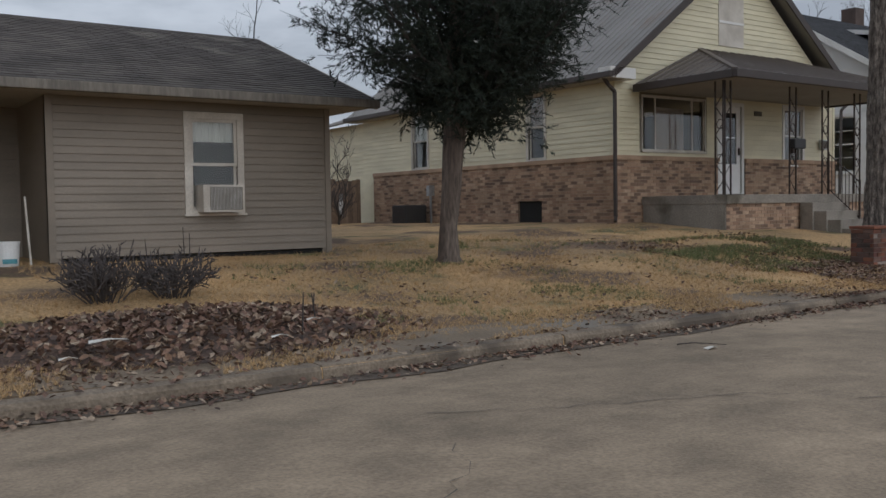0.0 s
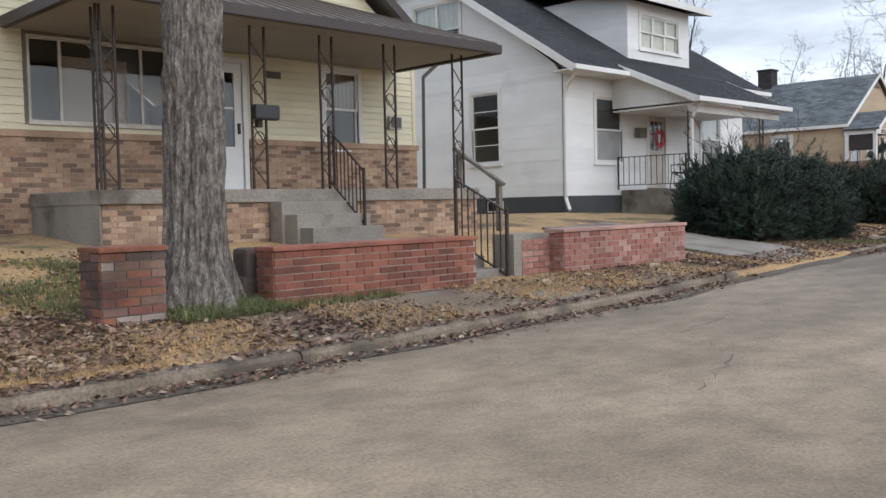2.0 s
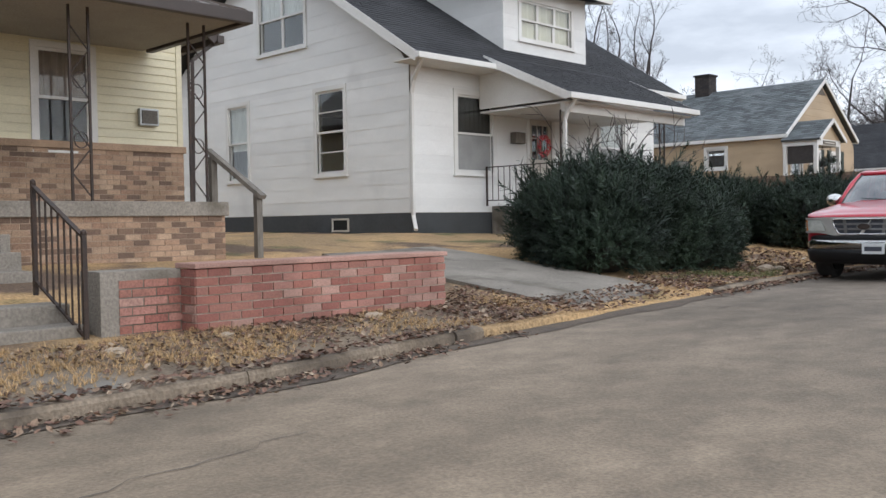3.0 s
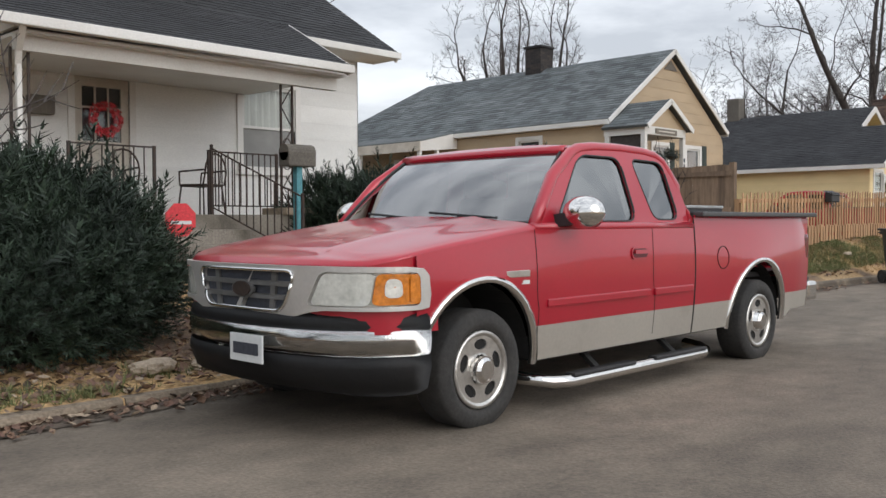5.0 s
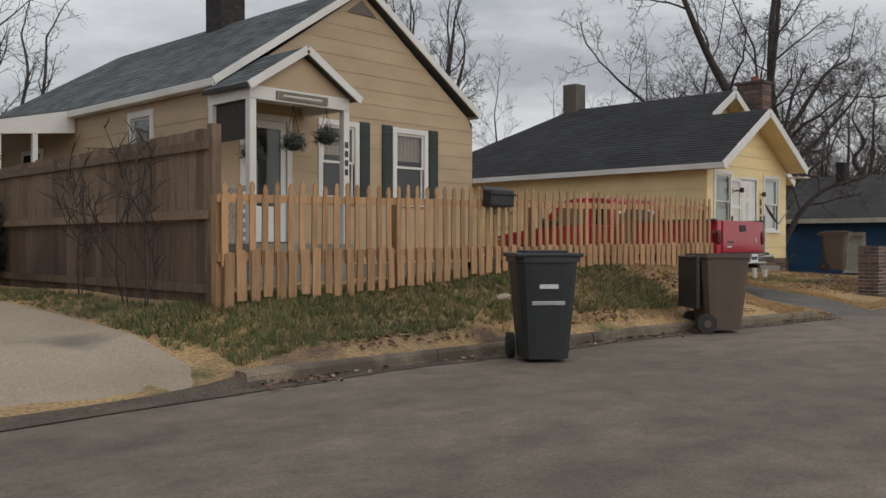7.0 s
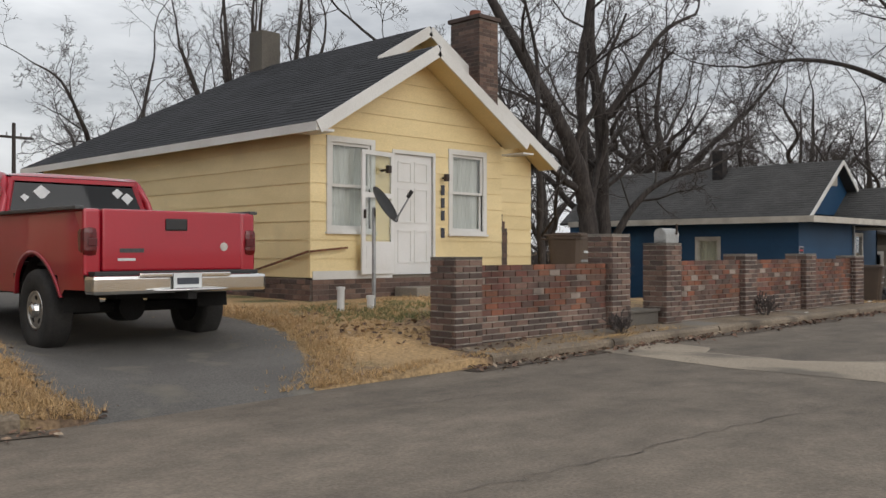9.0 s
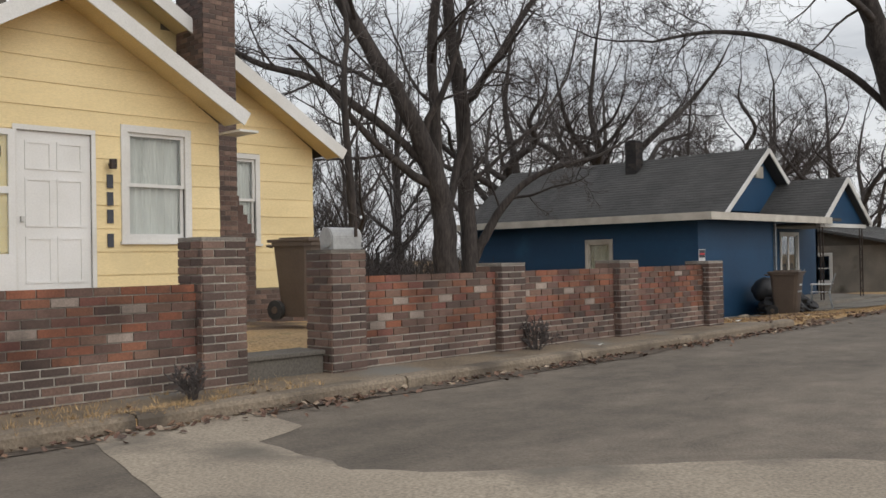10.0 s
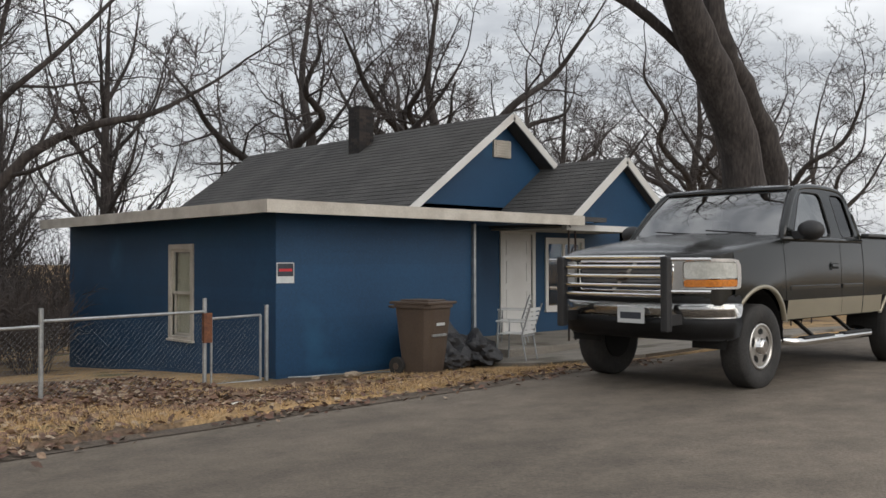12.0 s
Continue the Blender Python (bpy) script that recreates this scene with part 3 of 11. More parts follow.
def bricks(face, wall, u0, u1, z0, z1, kind, depth=0.03, holes=(), limit=300, first=0.0, out=0.006, joint=JOINT, course=BRICK_H + JOINT):
    """Courses of bricks on a face: up to limit of them single parts, nearest to u = first, the rest joined."""
    mats = BRICKS[kind]
    todo = []
    rows = max(1, round((z1 - z0) / course))
    h = (z1 - z0) / rows
    rng = random.Random(int(u1 * 1000 + z1 * 77))
    for r in range(rows):
        lo, hi = z0 + r * h + joint / 2, z0 + (r + 1) * h - joint / 2
        u = u0 - (BRICK_L / 2 if r % 2 else 0)
        while u < u1:
            a, b = max(u, u0), min(u + BRICK_L, u1)
            u += BRICK_L + joint
            pieces = [(a, b)]
            for ha, hb, hc, hd in holes:
                if hc < hi - 0.01 and hd > lo + 0.01:
                    pieces = [q for p, e in pieces for q in ((p, min(e, ha)), (max(p, hb), e)) if q[1] - q[0] > 0.03]
            todo += [(p, e, lo, hi, rng.uniform(-0.003, 0.004)) for p, e in pieces if e - p > 0.03]
    todo.sort(key=lambda t: abs((t[0] + t[1]) / 2 - first))
    turn = Matrix((face.u, -face.n, Vector((0, 0, 1)))).transposed()
    for a, b, lo, hi, proud in todo[:limit]:
        ob = new("brick", brick_mesh(mats[0]))
        ob.parent = wall
        o = out + proud
        ob.matrix_local = Matrix.Translation(face.at((a + b) / 2, (lo + hi) / 2, o - depth / 2)) @ turn.to_4x4() @ Matrix.Diagonal((b - a, depth, hi - lo, 1))
    rest = todo[limit:]
    if rest:
        vs, fs = [], []
        for a, b, lo, hi, proud in rest:
            k, o = len(vs), out + proud
            vs += [face.at(u, z, w) for w in (o - depth, o) for u, z in ((a, lo), (b, lo), (b, hi), (a, hi))]
            fs += [tuple(k + i for i in f) for f in ((4, 5, 6, 7), (0, 1, 5, 4), (1, 2, 6, 5), (2, 3, 7, 6), (3, 0, 4, 7))]
        tagged(pydata("brickwork", vs, fs, mats[1], wall), kind="stuff")


def shingles(parent, e0, e1, r1, r0, material, course=0.145, tab=0.31, thick=0.09, label=""):
    """A roof slope: a deck and its courses of shingles. e0, e1 the eave from left to right, r0, r1 the top."""
    e0, e1, r1, r0 = (Vector(v) for v in (e0, e1, r1, r0))
    up = (((r0 + r1) - (e0 + e1)) / 2)
    n = (e1 - e0).cross(up).normalized()
    corners = [e0, e1, r1, r0] if (r1 - r0).length > 0.02 else [e0, e1, r1]
    roof = part("roof", slab(bmesh.new(), corners, thick), material, parent, label)
    rows = max(2, round(up.length / course))
    vs, fs = [], []
    rng = random.Random(int(e0.x * 100 + e1.y * 10))
    for r in range(rows):
        t0, t1 = r / rows, min(1.0, (r + 1.25) / rows)
        a0, b0, a1, b1 = lerp(e0, r0, t0), lerp(e1, r1, t0), lerp(e0, r0, t1), lerp(e1, r1, t1)
        count = max(1, round((b0 - a0).length / tab))
        marks = [0.0] + [min(max((k + (0.5 if r % 2 else 0) + rng.uniform(-0.08, 0.08)) / count, 0), 1) for k in range(1 if r % 2 == 0 else 0, count)] + [1.0]
        for s, e in zip(marks, marks[1:]):
            if e - s < 1e-3:
                continue
            g = 0.004 / max((b0 - a0).length, 0.1)
            k = len(vs)
            lift = 0.011 + rng.uniform(0, 0.004)
            p = [lerp(a0, b0, s + g), lerp(a0, b0, e - g), lerp(a1, b1, e - g), lerp(a1, b1, s + g)]
            vs += [p[0] + n * lift, p[1] + n * lift, p[2] + n * 0.003, p[3] + n * 0.003, p[0], p[1]]
            fs += [(k, k + 1, k + 2, k + 3), (k + 4, k + 5, k + 1, k), (k + 5, k + 2, k + 1), (k + 4, k, k + 3)]
    tagged(pydata("shingle_field", vs, fs, material, roof), kind="stuff")
    return roof


def ribbed(parent, e0, e1, r1, r0, material, pitch=0.23, thick=0.05):
    """A slope of ribbed sheet metal: a deck with standing ribs up the slope."""
    e0, e1, r1, r0 = (Vector(v) for v in (e0, e1, r1, r0))
    n = (e1 - e0).cross(r0 - e0)
    n = (n if n.length > 1e-3 else (e1 - e0).cross(r1 - e1)).normalized()
    corners = [e0, e1, r1, r0] if (r1 - r0).length > 0.02 else [e0, e1, r1]
    roof = part("roof", slab(bmesh.new(), corners, thick), material, parent, "ribbed sheet metal roof")
    u = (e1 - e0).normalized()
    up = n.cross(u).normalized()
    long = (e1 - e0).length
    tl, tr, height = (r0 - e0).dot(u), (r1 - e0).dot(u), (r0 - e0).dot(up)
    vs, fs = [], []
    k = 0.06
    while k < long:
        top = height
        if k < tl:
            top = height * k / max(tl, 1e-3)
        if k > tr:
            top = height * (long - k) / max(long - tr, 1e-3)
        if top > 0.05:
            b = len(vs)
            a, c = e0 + u * k, e0 + u * k + up * top
            vs += [a - u * 0.022, a + u * 0.022, c + u * 0.022, c - u * 0.022, a - u * 0.009 + n * 0.022, a + u * 0.009 + n * 0.022, c + u * 0.009 + n * 0.022, c - u * 0.009 + n * 0.022]
            fs += [tuple(b + i for i in f) for f in ((4, 5, 6, 7), (0, 1, 5, 4), (1, 2, 6, 5), (2, 3, 7, 6), (3, 0, 4, 7))]
        k += pitch
    tagged(pydata("rib", vs, fs, material, roof), kind="stuff")
    return roof


def window(house, face, u0, u1, z0, z1, trim=0.09, mtrim=None, split=True, cover=None, cover_part=1.0, sash=0.045, lites=0, sill=True, mullions=()):
    """A sash window set into its opening: casing, sashes, panes, sill, and what hangs behind the glass."""
    mtrim = mtrim or TRIM_WHITE
    bm = bmesh.new()
    plate(bm, [rect(u0 - trim, u1 + trim, z0 - trim * 0.6, z1 + trim), rect(u0, u1, z0, z1)], face.place(0.036), 0.12)
    w = part("window", bm, mtrim, house)
    if sill:
        part("window_sill", face.box(bmesh.new(), u0 - trim - 0.02, u1 + trim + 0.02, z0 - trim * 0.6 - 0.035, z0 - trim * 0.6, 0.0, 0.065), mtrim, w)
    fields = [(a, b) for a, b in zip((u0, *mullions), (*mullions, u1))]
    for a, b in fields:
        mid = (z0 + z1) / 2
        for lo, hi, back in ((z0, mid + sash / 2, 0.03), (mid - sash / 2, z1, 0.0)) if split else ((z0, z1, 0.01),):
            bm = bmesh.new()
            plate(bm, [rect(a, b, lo, hi), rect(a + sash, b - sash, lo + sash, hi - sash)], face.place(-back), 0.03)
            for k in range(lites):
                zc = lo + (hi - lo) * (k + 1) / (lites + 1)
                face.box(bm, a + sash, b - sash, zc - 0.012, zc + 0.012, -back - 0.022, -back - 0.002)
            part("sash", bm, mtrim, w)
            pane = part("pane", face.box(bmesh.new(), a + sash * 0.8, b - sash * 0.8, lo + sash * 0.8, hi - sash * 0.8, -back - 0.019, -back - 0.013), GLASS, w)
            pane.visible_shadow = False
    if cover:
        lo = z1 - (z1 - z0) * cover_part
        vs, fs, k = [], [], 24
        for i in range(k + 1):
            u = u0 + (u1 - u0) * i / k
            o = -0.085 + 0.01 * math.sin(i * 2.1)
            vs += [face.at(u, lo, o), face.at(u, z1, o)]
        fs = [(2 * i, 2 * i + 2, 2 * i + 3, 2 * i + 1) for i in range(k)]
        pydata("curtain", vs, fs, cover, w)
    return w


def wall(house, face, outline, holes, material=None, thick=0.14, name="wall", label=""):
    bm = bmesh.new()
    plate(bm, [outline] + [rect(*h) for h in holes], face.place(0), thick)
    return part(name, bm, material or SHADOW_GAP, house, label)


def corner_post(house, face, u, z0, z1, material, w=0.09):
    return part("corner_board", face.box(bmesh.new(), u - w / 2, u + w / 2, z0, z1, 0, 0.032), material, house)


def downspout(parent, pts, material, r=0.035):
    bm = bmesh.new()
    for a, b in zip(pts, pts[1:]):
        bar(bm, a, b, r * 2, r * 1.6)
    return part("downspout", bm, material, parent)

# ---- ground, road, kerbs and pavements ----
EDGE = [(-60, 3.7), (-15, 3.9), (0, 4.25), (8, 4.85), (17, 5.05), (24, 5.75), (28, 6.05), (36, 6.5), (41, 6.95), (46, 6.85), (50, 6.3), (54, 6.4), (66, 6.5), (73, 6.9), (85, 7.2), (160, 8.5)]
ROAD_Z = [(-60, -0.1), (-2, -0.06), (6, -0.14), (12, -0.18), (22, -0.04), (30, 0.0), (45, -0.04), (58, 0.0), (75, 0.02), (160, 0.1)]
KERB_UP = [(-60, 0.1), (-3.6, 0.1), (-3.4, 0.02), (-1.7, 0.02), (-1.5, 0.1), (19, 0.08), (21.4, 0.06), (21.7, 0.015), (23.9, 0.015), (24.3, 0.06), (34.6, 0.09), (35.2, 0.01), (39.6, 0.01), (40.2, 0.1),
           (49.8, 0.1), (50.4, 0.01), (52.8, 0.01), (53.6, 0.08), (67, 0.1), (68, 0.04), (74, 0.02), (160, 0.04)]
RISE_Y = (7.2, 8.5, 10.5, 13.0, 20.0, 40.0, 400.0)
RISE = [(-60, (0.1, 0.2, 0.36, 0.42, 0.42, 0.4, 0.4)), (5, (0.1, 0.25, 0.37, 0.46, 0.6, 0.6, 0.6)), (13, (0.16, 0.34, 0.52, 0.72, 0.7, 0.6, 0.6)), (20, (0.14, 0.3, 0.5, 0.72, 0.75, 0.7, 0.6)),
        (27, (0.14, 0.32, 0.55, 0.74, 0.8, 0.8, 0.6)), (35, (0.06, 0.2, 0.36, 0.5, 0.5, 0.5, 0.5)), (39.5, (0.02, 0.15, 0.32, 0.45, 0.45, 0.4, 0.4)), (41, (0.16, 0.52, 0.5, 0.5, 0.45, 0.4, 0.4)), (42.6, (0.18, 0.56, 0.52, 0.5, 0.45, 0.4, 0.4)), (44.6, (0.26, 0.74, 0.6, 0.5, 0.5, 0.5, 0.5)), (47.5, (0.3, 0.84, 0.6, 0.5, 0.5, 0.5, 0.5)),
        (49.6, (0.24, 0.8, 0.5, 0.4, 0.4, 0.4, 0.4)), (50.2, (0.12, 0.5, 0.4, 0.4, 0.4, 0.4, 0.4)), (51, (0.04, 0.08, 0.12, 0.2, 0.3, 0.3, 0.3)), (52.6, (0.04, 0.09, 0.14, 0.25, 0.3, 0.3, 0.3)), (54.9, (0.1, 0.24, 0.36, 0.4, 0.4, 0.4, 0.4)),
        (58, (0.12, 0.34, 0.4, 0.42, 0.42, 0.4, 0.4)), (66, (0.1, 0.12, 0.1, 0.0, -0.35, -0.6, -0.6)), (70, (0.0, -0.16, -0.3, -0.4, -0.9, -1.2, -1.0)), (76, (-0.04, -0.2, -0.4, -0.5, -0.9, -1.2, -1.0)),
        (82, (0.0, -0.1, -0.3, -0.35, -0.6, -0.9, -0.8)), (160, (0.0, 0.0, 0.0, 0.0, 0.0, 0.0, 0.0))]


def edge(x):
    return table(EDGE, x)


def road_z(x, y):
    return table(ROAD_Z, x) + 0.03 * (1 - min(abs(y - 1.6) / 5, 1))


def ground_z(x, y):
    e = edge(x)
    if y < e:
        return table(ROAD_Z, x) - 0.06
    ys = [e] + [v for v in RISE_Y if v > e + 0.25]
    drop = len(RISE_Y) - len(ys) + 1
    keys = [k for k, _ in RISE]
    zs = [table(ROAD_Z, x) + table(KERB_UP, x)] + [float(np.interp(x, keys, [r[j] for _, r in RISE])) for j in range(drop, len(RISE_Y))]
    z = float(np.interp(y, ys, zs))
    bump = min(max((y - e - 0.8) / 2, 0), 1)
    return z + bump * 0.035 * noise.noise(Vector((x * 0.6, y * 0.6, 0))) + bump * 0.012 * noise.noise(Vector((x * 2.3, y * 2.3, 3)))


def ground_material():
    m, n, l, bsdf = shader("lawn_in_winter")
    geo = n.new("ShaderNodeNewGeometry")

    def noised(scale, detail, lo, hi):
        t, r = n.new("ShaderNodeTexNoise"), n.new("ShaderNodeMapRange")
        t.inputs["Scale"].default_value, t.inputs["Detail"].default_value = scale, detail
        r.inputs[1].default_value, r.inputs[2].default_value = lo, hi
        l.new(geo.outputs["Position"], t.inputs["Vector"])
        l.new(t.outputs["Fac"], r.inputs[0])
        return r.outputs[0], t.outputs["Fac"]

    patch, _ = noised(0.42, 6, 0.4, 0.6)
    green, _ = noised(0.9, 7, 0.56, 0.68)
    leafy, _ = noised(0.55, 8, 0.54, 0.62)
    fine, raw = noised(28, 6, 0.3, 0.7)
    col = mixer(n, l, "MIX", patch, (0.5, 0.325, 0.15), (0.33, 0.225, 0.115))
    col = mixer(n, l, "MIX", green, col, (0.13, 0.125, 0.05))
    col = mixer(n, l, "MIX", leafy, col, (0.15, 0.1, 0.065))
    scale = n.new("ShaderNodeMapRange")
    scale.inputs[3].default_value, scale.inputs[4].default_value = 0.55, 1.3
    l.new(fine, scale.inputs[0])
    col = mixer(n, l, "MULTIPLY", 1.0, col, scale.outputs[0])
    l.new(col, bsdf.inputs["Base Color"])
    bsdf.inputs["Roughness"].default_value = 0.95
    b = n.new("ShaderNodeBump")
    b.inputs["Strength"].default_value, b.inputs["Distance"].default_value = 0.9, 0.03
    l.new(raw, b.inputs["Height"])
    l.new(b.outputs[0], bsdf.inputs["Normal"])
    return m


def sheet(name, xs, rows, zfun, material, lift=0.0, parent=None, skirt=0.0):
    """A grid over the plan; rows are functions of x that give y."""
    vs = [(x, f(x), zfun(x, f(x)) + lift) for f in rows for x in xs]
    k = len(xs)
    fs = [(j * k + i, j * k + i + 1, (j + 1) * k + i + 1, (j + 1) * k + i) for j in range(len(rows) - 1) for i in range(k - 1)]
    if skirt:
        rim = [i for i in range(k)] + [j * k + k - 1 for j in range(1, len(rows))] + [(len(rows) - 1) * k + i for i in range(k - 2, -1, -1)] + [j * k for j in range(len(rows) - 2, 0, -1)]
        low = len(vs)
        vs += [(vs[i][0], vs[i][1], vs[i][2] - skirt) for i in rim]
        fs += [(rim[a], low + a, low + (a + 1) % len(rim), rim[(a + 1) % len(rim)]) for a in range(len(rim))]
    return pydata(name, vs, fs, material, parent, smooth=not skirt)


def arange(a, b, step):
    return [a + (b - a) * i / max(1, round((b - a) / step)) for i in range(max(1, round((b - a) / step)) + 1)]


def offset(d):
    return lambda x: edge(x) + d


def level(v):
    return lambda x: v


near_x = arange(-14, 96, 0.4)
ground_x = [-600, -250, -120, -60, -30] + near_x + [110, 140, 200, 330, 700]
near_d = [0.0, 0.12, 0.3, 0.6] + arange(0.95, 20, 0.38)
ground_rows = [offset(d) for d in (-500, -200, -80, -30, -14, -9.9, -9.6, -3, -0.02)] + [offset(d) for d in near_d] + [offset(d) for d in (22, 25, 30, 38, 50, 80, 140, 300, 700)]
ground = sheet("ground", ground_x, ground_rows, lambda x, y: ground_z(x, y) if y > edge(x) - 9.7 else table(ROAD_Z, x) + 0.02, ground_material())
tagged(ground, label="winter lawn of dry straw-coloured grass and leaves", category="ground", kind="structure")
road = sheet("road", [-300, -120, -60] + arange(-30, 100, 1.0) + [130, 200, 320], [offset(d) for d in (-9.8, -8, -6, -4, -3, -2, -1, -0.5, -0.2, 0.03)], road_z, ASPHALT)
tagged(road, label="worn grey asphalt street with cracks and patches", category="road", kind="structure")


def strip(name, x0, x1, d0, d1, material, lift, label, category="pavement", fun=None, wobble=0.0, step=0.5, skirt=0.08):
    rng = random.Random(int(x0 * 31 + d1 * 7))
    ph = rng.uniform(0, 9)
    lo = lambda x: edge(x) + d0 + wobble * noise.noise(Vector((x * 0.9, ph, 0)))
    hi = lambda x: edge(x) + d1 + wobble * noise.noise(Vector((x * 0.9, ph + 4, 0)))
    rows = [lambda x, t=t: lerp(lo(x), hi(x), t) for t in (0, 0.25, 0.5, 0.75, 1)]
    return tagged(sheet(name, arange(x0, x1, step), rows, fun or ground_z, material, lift, skirt=skirt), label=label, category=category, kind="structure")


def kerb_run(x0, x1, up, label, width=0.16, material=None, length=2.4):
    """A kerb as a row of concrete lengths with open joints."""
    run = thing("kerb", label, "kerb", kind="structure")
    x = x0
    rng = random.Random(int(x0 * 10))
    while x < x1 - 0.2:
        e = min(x + length * rng.uniform(0.85, 1.1), x1)
        vs, fs = [], []
        tilt = rng.uniform(-0.012, 0.012)
        xs = arange(x + 0.008, e - 0.008, 0.6)
        profile = ((-0.03, -0.09), (-0.022, up - 0.03), (0.0, up), (width - 0.02, up + 0.006), (width, up - 0.01), (width, -0.09))
        for px in xs:
            base = table(ROAD_Z, px)
            vs += [(px, edge(px) + d + tilt, base + z) for d, z in profile]
        k = len(profile)
        fs = [(i * k + j, (i + 1) * k + j, (i + 1) * k + j + 1, i * k + j + 1) for i in range(len(xs) - 1) for j in range(k - 1)]
        fs += [tuple(range(k)), tuple((len(xs) - 1) * k + j for j in range(k - 1, -1, -1))]
        pydata("kerb_stone", vs, fs, material or KERB_WORN, run)
        x = e
    return run


kerb_run(-14, -3.6, 0.11, "worn concrete kerb with leaves in the gutter")
kerb_run(-1.4, 19.6, 0.11, "worn low concrete kerb with leaves in the gutter")
kerb_run(24.6, 34.6, 0.07, "low broken concrete kerb half buried in litter")
kerb_run(40.0, 50.0, 0.12, "old concrete kerb below a grass bank")
kerb_run(54.5, 67.6, 0.11, "concrete kerb along the pavement before the brick wall")
strip("pavement", -1.4, 8.6, 0.17, 0.85, PAVING, 0.012, "old grey pavement strip half grown over with grass", wobble=0.12)
strip("pavement", 12.6, 21.0, 0.17, 1.35, PAVING, 0.012, "cracked concrete pavement with leaves before the red brick wall", wobble=0.05)
strip("pavement", 54.6, 67.4, 0.17, 0.72, PAVING, 0.014, "concrete pavement along the mixed brick wall")
for x0, x1 in ((-1.4, 20.5), (24.2, 35.0), (40.0, 50.0), (54.0, 76.0)):
    strip("gutter_dirt", x0, x1, -0.24, 0.0, GUTTER_DIRT, 0.007, "brown dirt and grit gathered along the kerb", "dirt", fun=road_z, wobble=0.16, skirt=0.0)
strip("gutter_dirt", 34.8, 40.2, -0.24, 0.1, GUTTER_DIRT, 0.009, "brown dirt and grit along the concrete drive", "dirt", fun=lambda x, y: max(ground_z(x, y), road_z(x, y)), wobble=0.08, skirt=0.0)
for x0, x1 in ((19.4, 24.8),):
    strip("gutter_dirt", x0, x1, -0.3, 0.0, GUTTER_DIRT, 0.006, "brown dirt and grit spread before the drive", "dirt", fun=road_z, wobble=0.2, skirt=0.0)
strip("driveway", -4.1, -1.5, 0.0, 5.5, CONCRETE, 0.05, "pale concrete driveway apron", "driveway")
strip("driveway", 21.7, 24.2, -0.05, 4.8, CONCRETE_OLD, 0.045, "sloping grey driveway apron beside the hedge", "driveway")
strip("driveway", 35.2, 39.9, -0.03, 6.5, CONCRETE, 0.05, "wide pale concrete driveway with oil stains", "driveway", wobble=0.1)


def slanted_drive():
    """The asphalt drive of the yellow house, wider towards the house than at the street."""
    vs, fs = [], []
    ds, k = [-0.14, 0.02, 0.12, 0.4, 0.8, 1.3, 1.9, 2.6, 3.4, 4.4, 6, 8, 10, 12, 14], 12
    for d in ds:
        right = table([(-0.05, 52.3), (0.4, 52.6), (1.2, 53.2), (3, 54.1), (14, 54.4)], d) + 0.12 * noise.noise(Vector((d * 1.7, 3, 0)))
        for i in range(k + 1):
            x = lerp(50.3 + 0.15 * noise.noise(Vector((d * 1.3, 9, 0))), right, i / k)
            y = edge(x) + d
            vs.append((x, y, max(ground_z(x, y), road_z(x, y)) + (-0.012 if d < -0.1 else 0.012 + min(0.05, max(0.0, d * 0.06)) * (1 if 0 < i < k else 0.3) - (0.03 if i in (0, k) else 0))))
    fs = [(j * (k + 1) + i, j * (k + 1) + i + 1, (j + 1) * (k + 1) + i + 1, (j + 1) * (k + 1) + i) for j in range(len(ds) - 1) for i in range(k)]
    return tagged(pydata("driveway", vs, fs, ASPHALT_DARK, smooth=True), label="dark asphalt driveway before the yellow house", category="driveway", kind="structure")


slanted_drive()
strip("driveway", 76.5, 84.5, 0.3, 3.8, CONCRETE_OLD, 0.045, "bare worn parking strip before the blue house", "driveway", wobble=0.3)


def street_patch():
    """The pale concrete let into the asphalt, with its stepped and broken outline."""
    left = [(-3, 56.0), (2.0, 55.3), (2.6, 55.2), (3.1, 55.87), (4.5, 55.86), (5.97, 56.22), (6.4, 56.3)]
    right = [(-3, 59.8), (1, 59.5), (2.6, 58.6), (3.35, 57.75), (3.9, 57.1), (4.33, 56.88), (5.42, 57.0), (5.58, 57.5), (6.4, 57.65)]
    ys, k = arange(-3, 6.36, 0.12), 8
    vs = []
    for y in ys:
        a, b = table(left, y) + 0.03 * noise.noise(Vector((y * 3, 1, 0))), table(right, y) + 0.06 * noise.noise(Vector((y * 4, 5, 0)))
        vs += [(lerp(a, b, i / k), y, road_z(lerp(a, b, i / k), y) + 0.011 - (0.008 if i in (0, k) else 0)) for i in range(k + 1)]
    fs = [(j * (k + 1) + i, j * (k + 1) + i + 1, (j + 1) * (k + 1) + i + 1, (j + 1) * (k + 1) + i) for j in range(len(ys) - 1) for i in range(k)]
    return tagged(pydata("concrete_patch", vs, fs, PATCH), label="pale concrete patch let into the asphalt street", category="road patch", kind="structure")


street_patch()
strip("oil_stain", 36.4, 37.2, 1.2, 1.5, CONCRETE_OLD, 0.053, "dark oil stain on the concrete driveway", "stain", wobble=0.1, skirt=0.0, step=0.1)
strip("oil_stain", 37.4, 37.9, 1.9, 2.1, CONCRETE_OLD, 0.053, "dark oil stain on the concrete driveway", "stain", wobble=0.1, skirt=0.0, step=0.1)


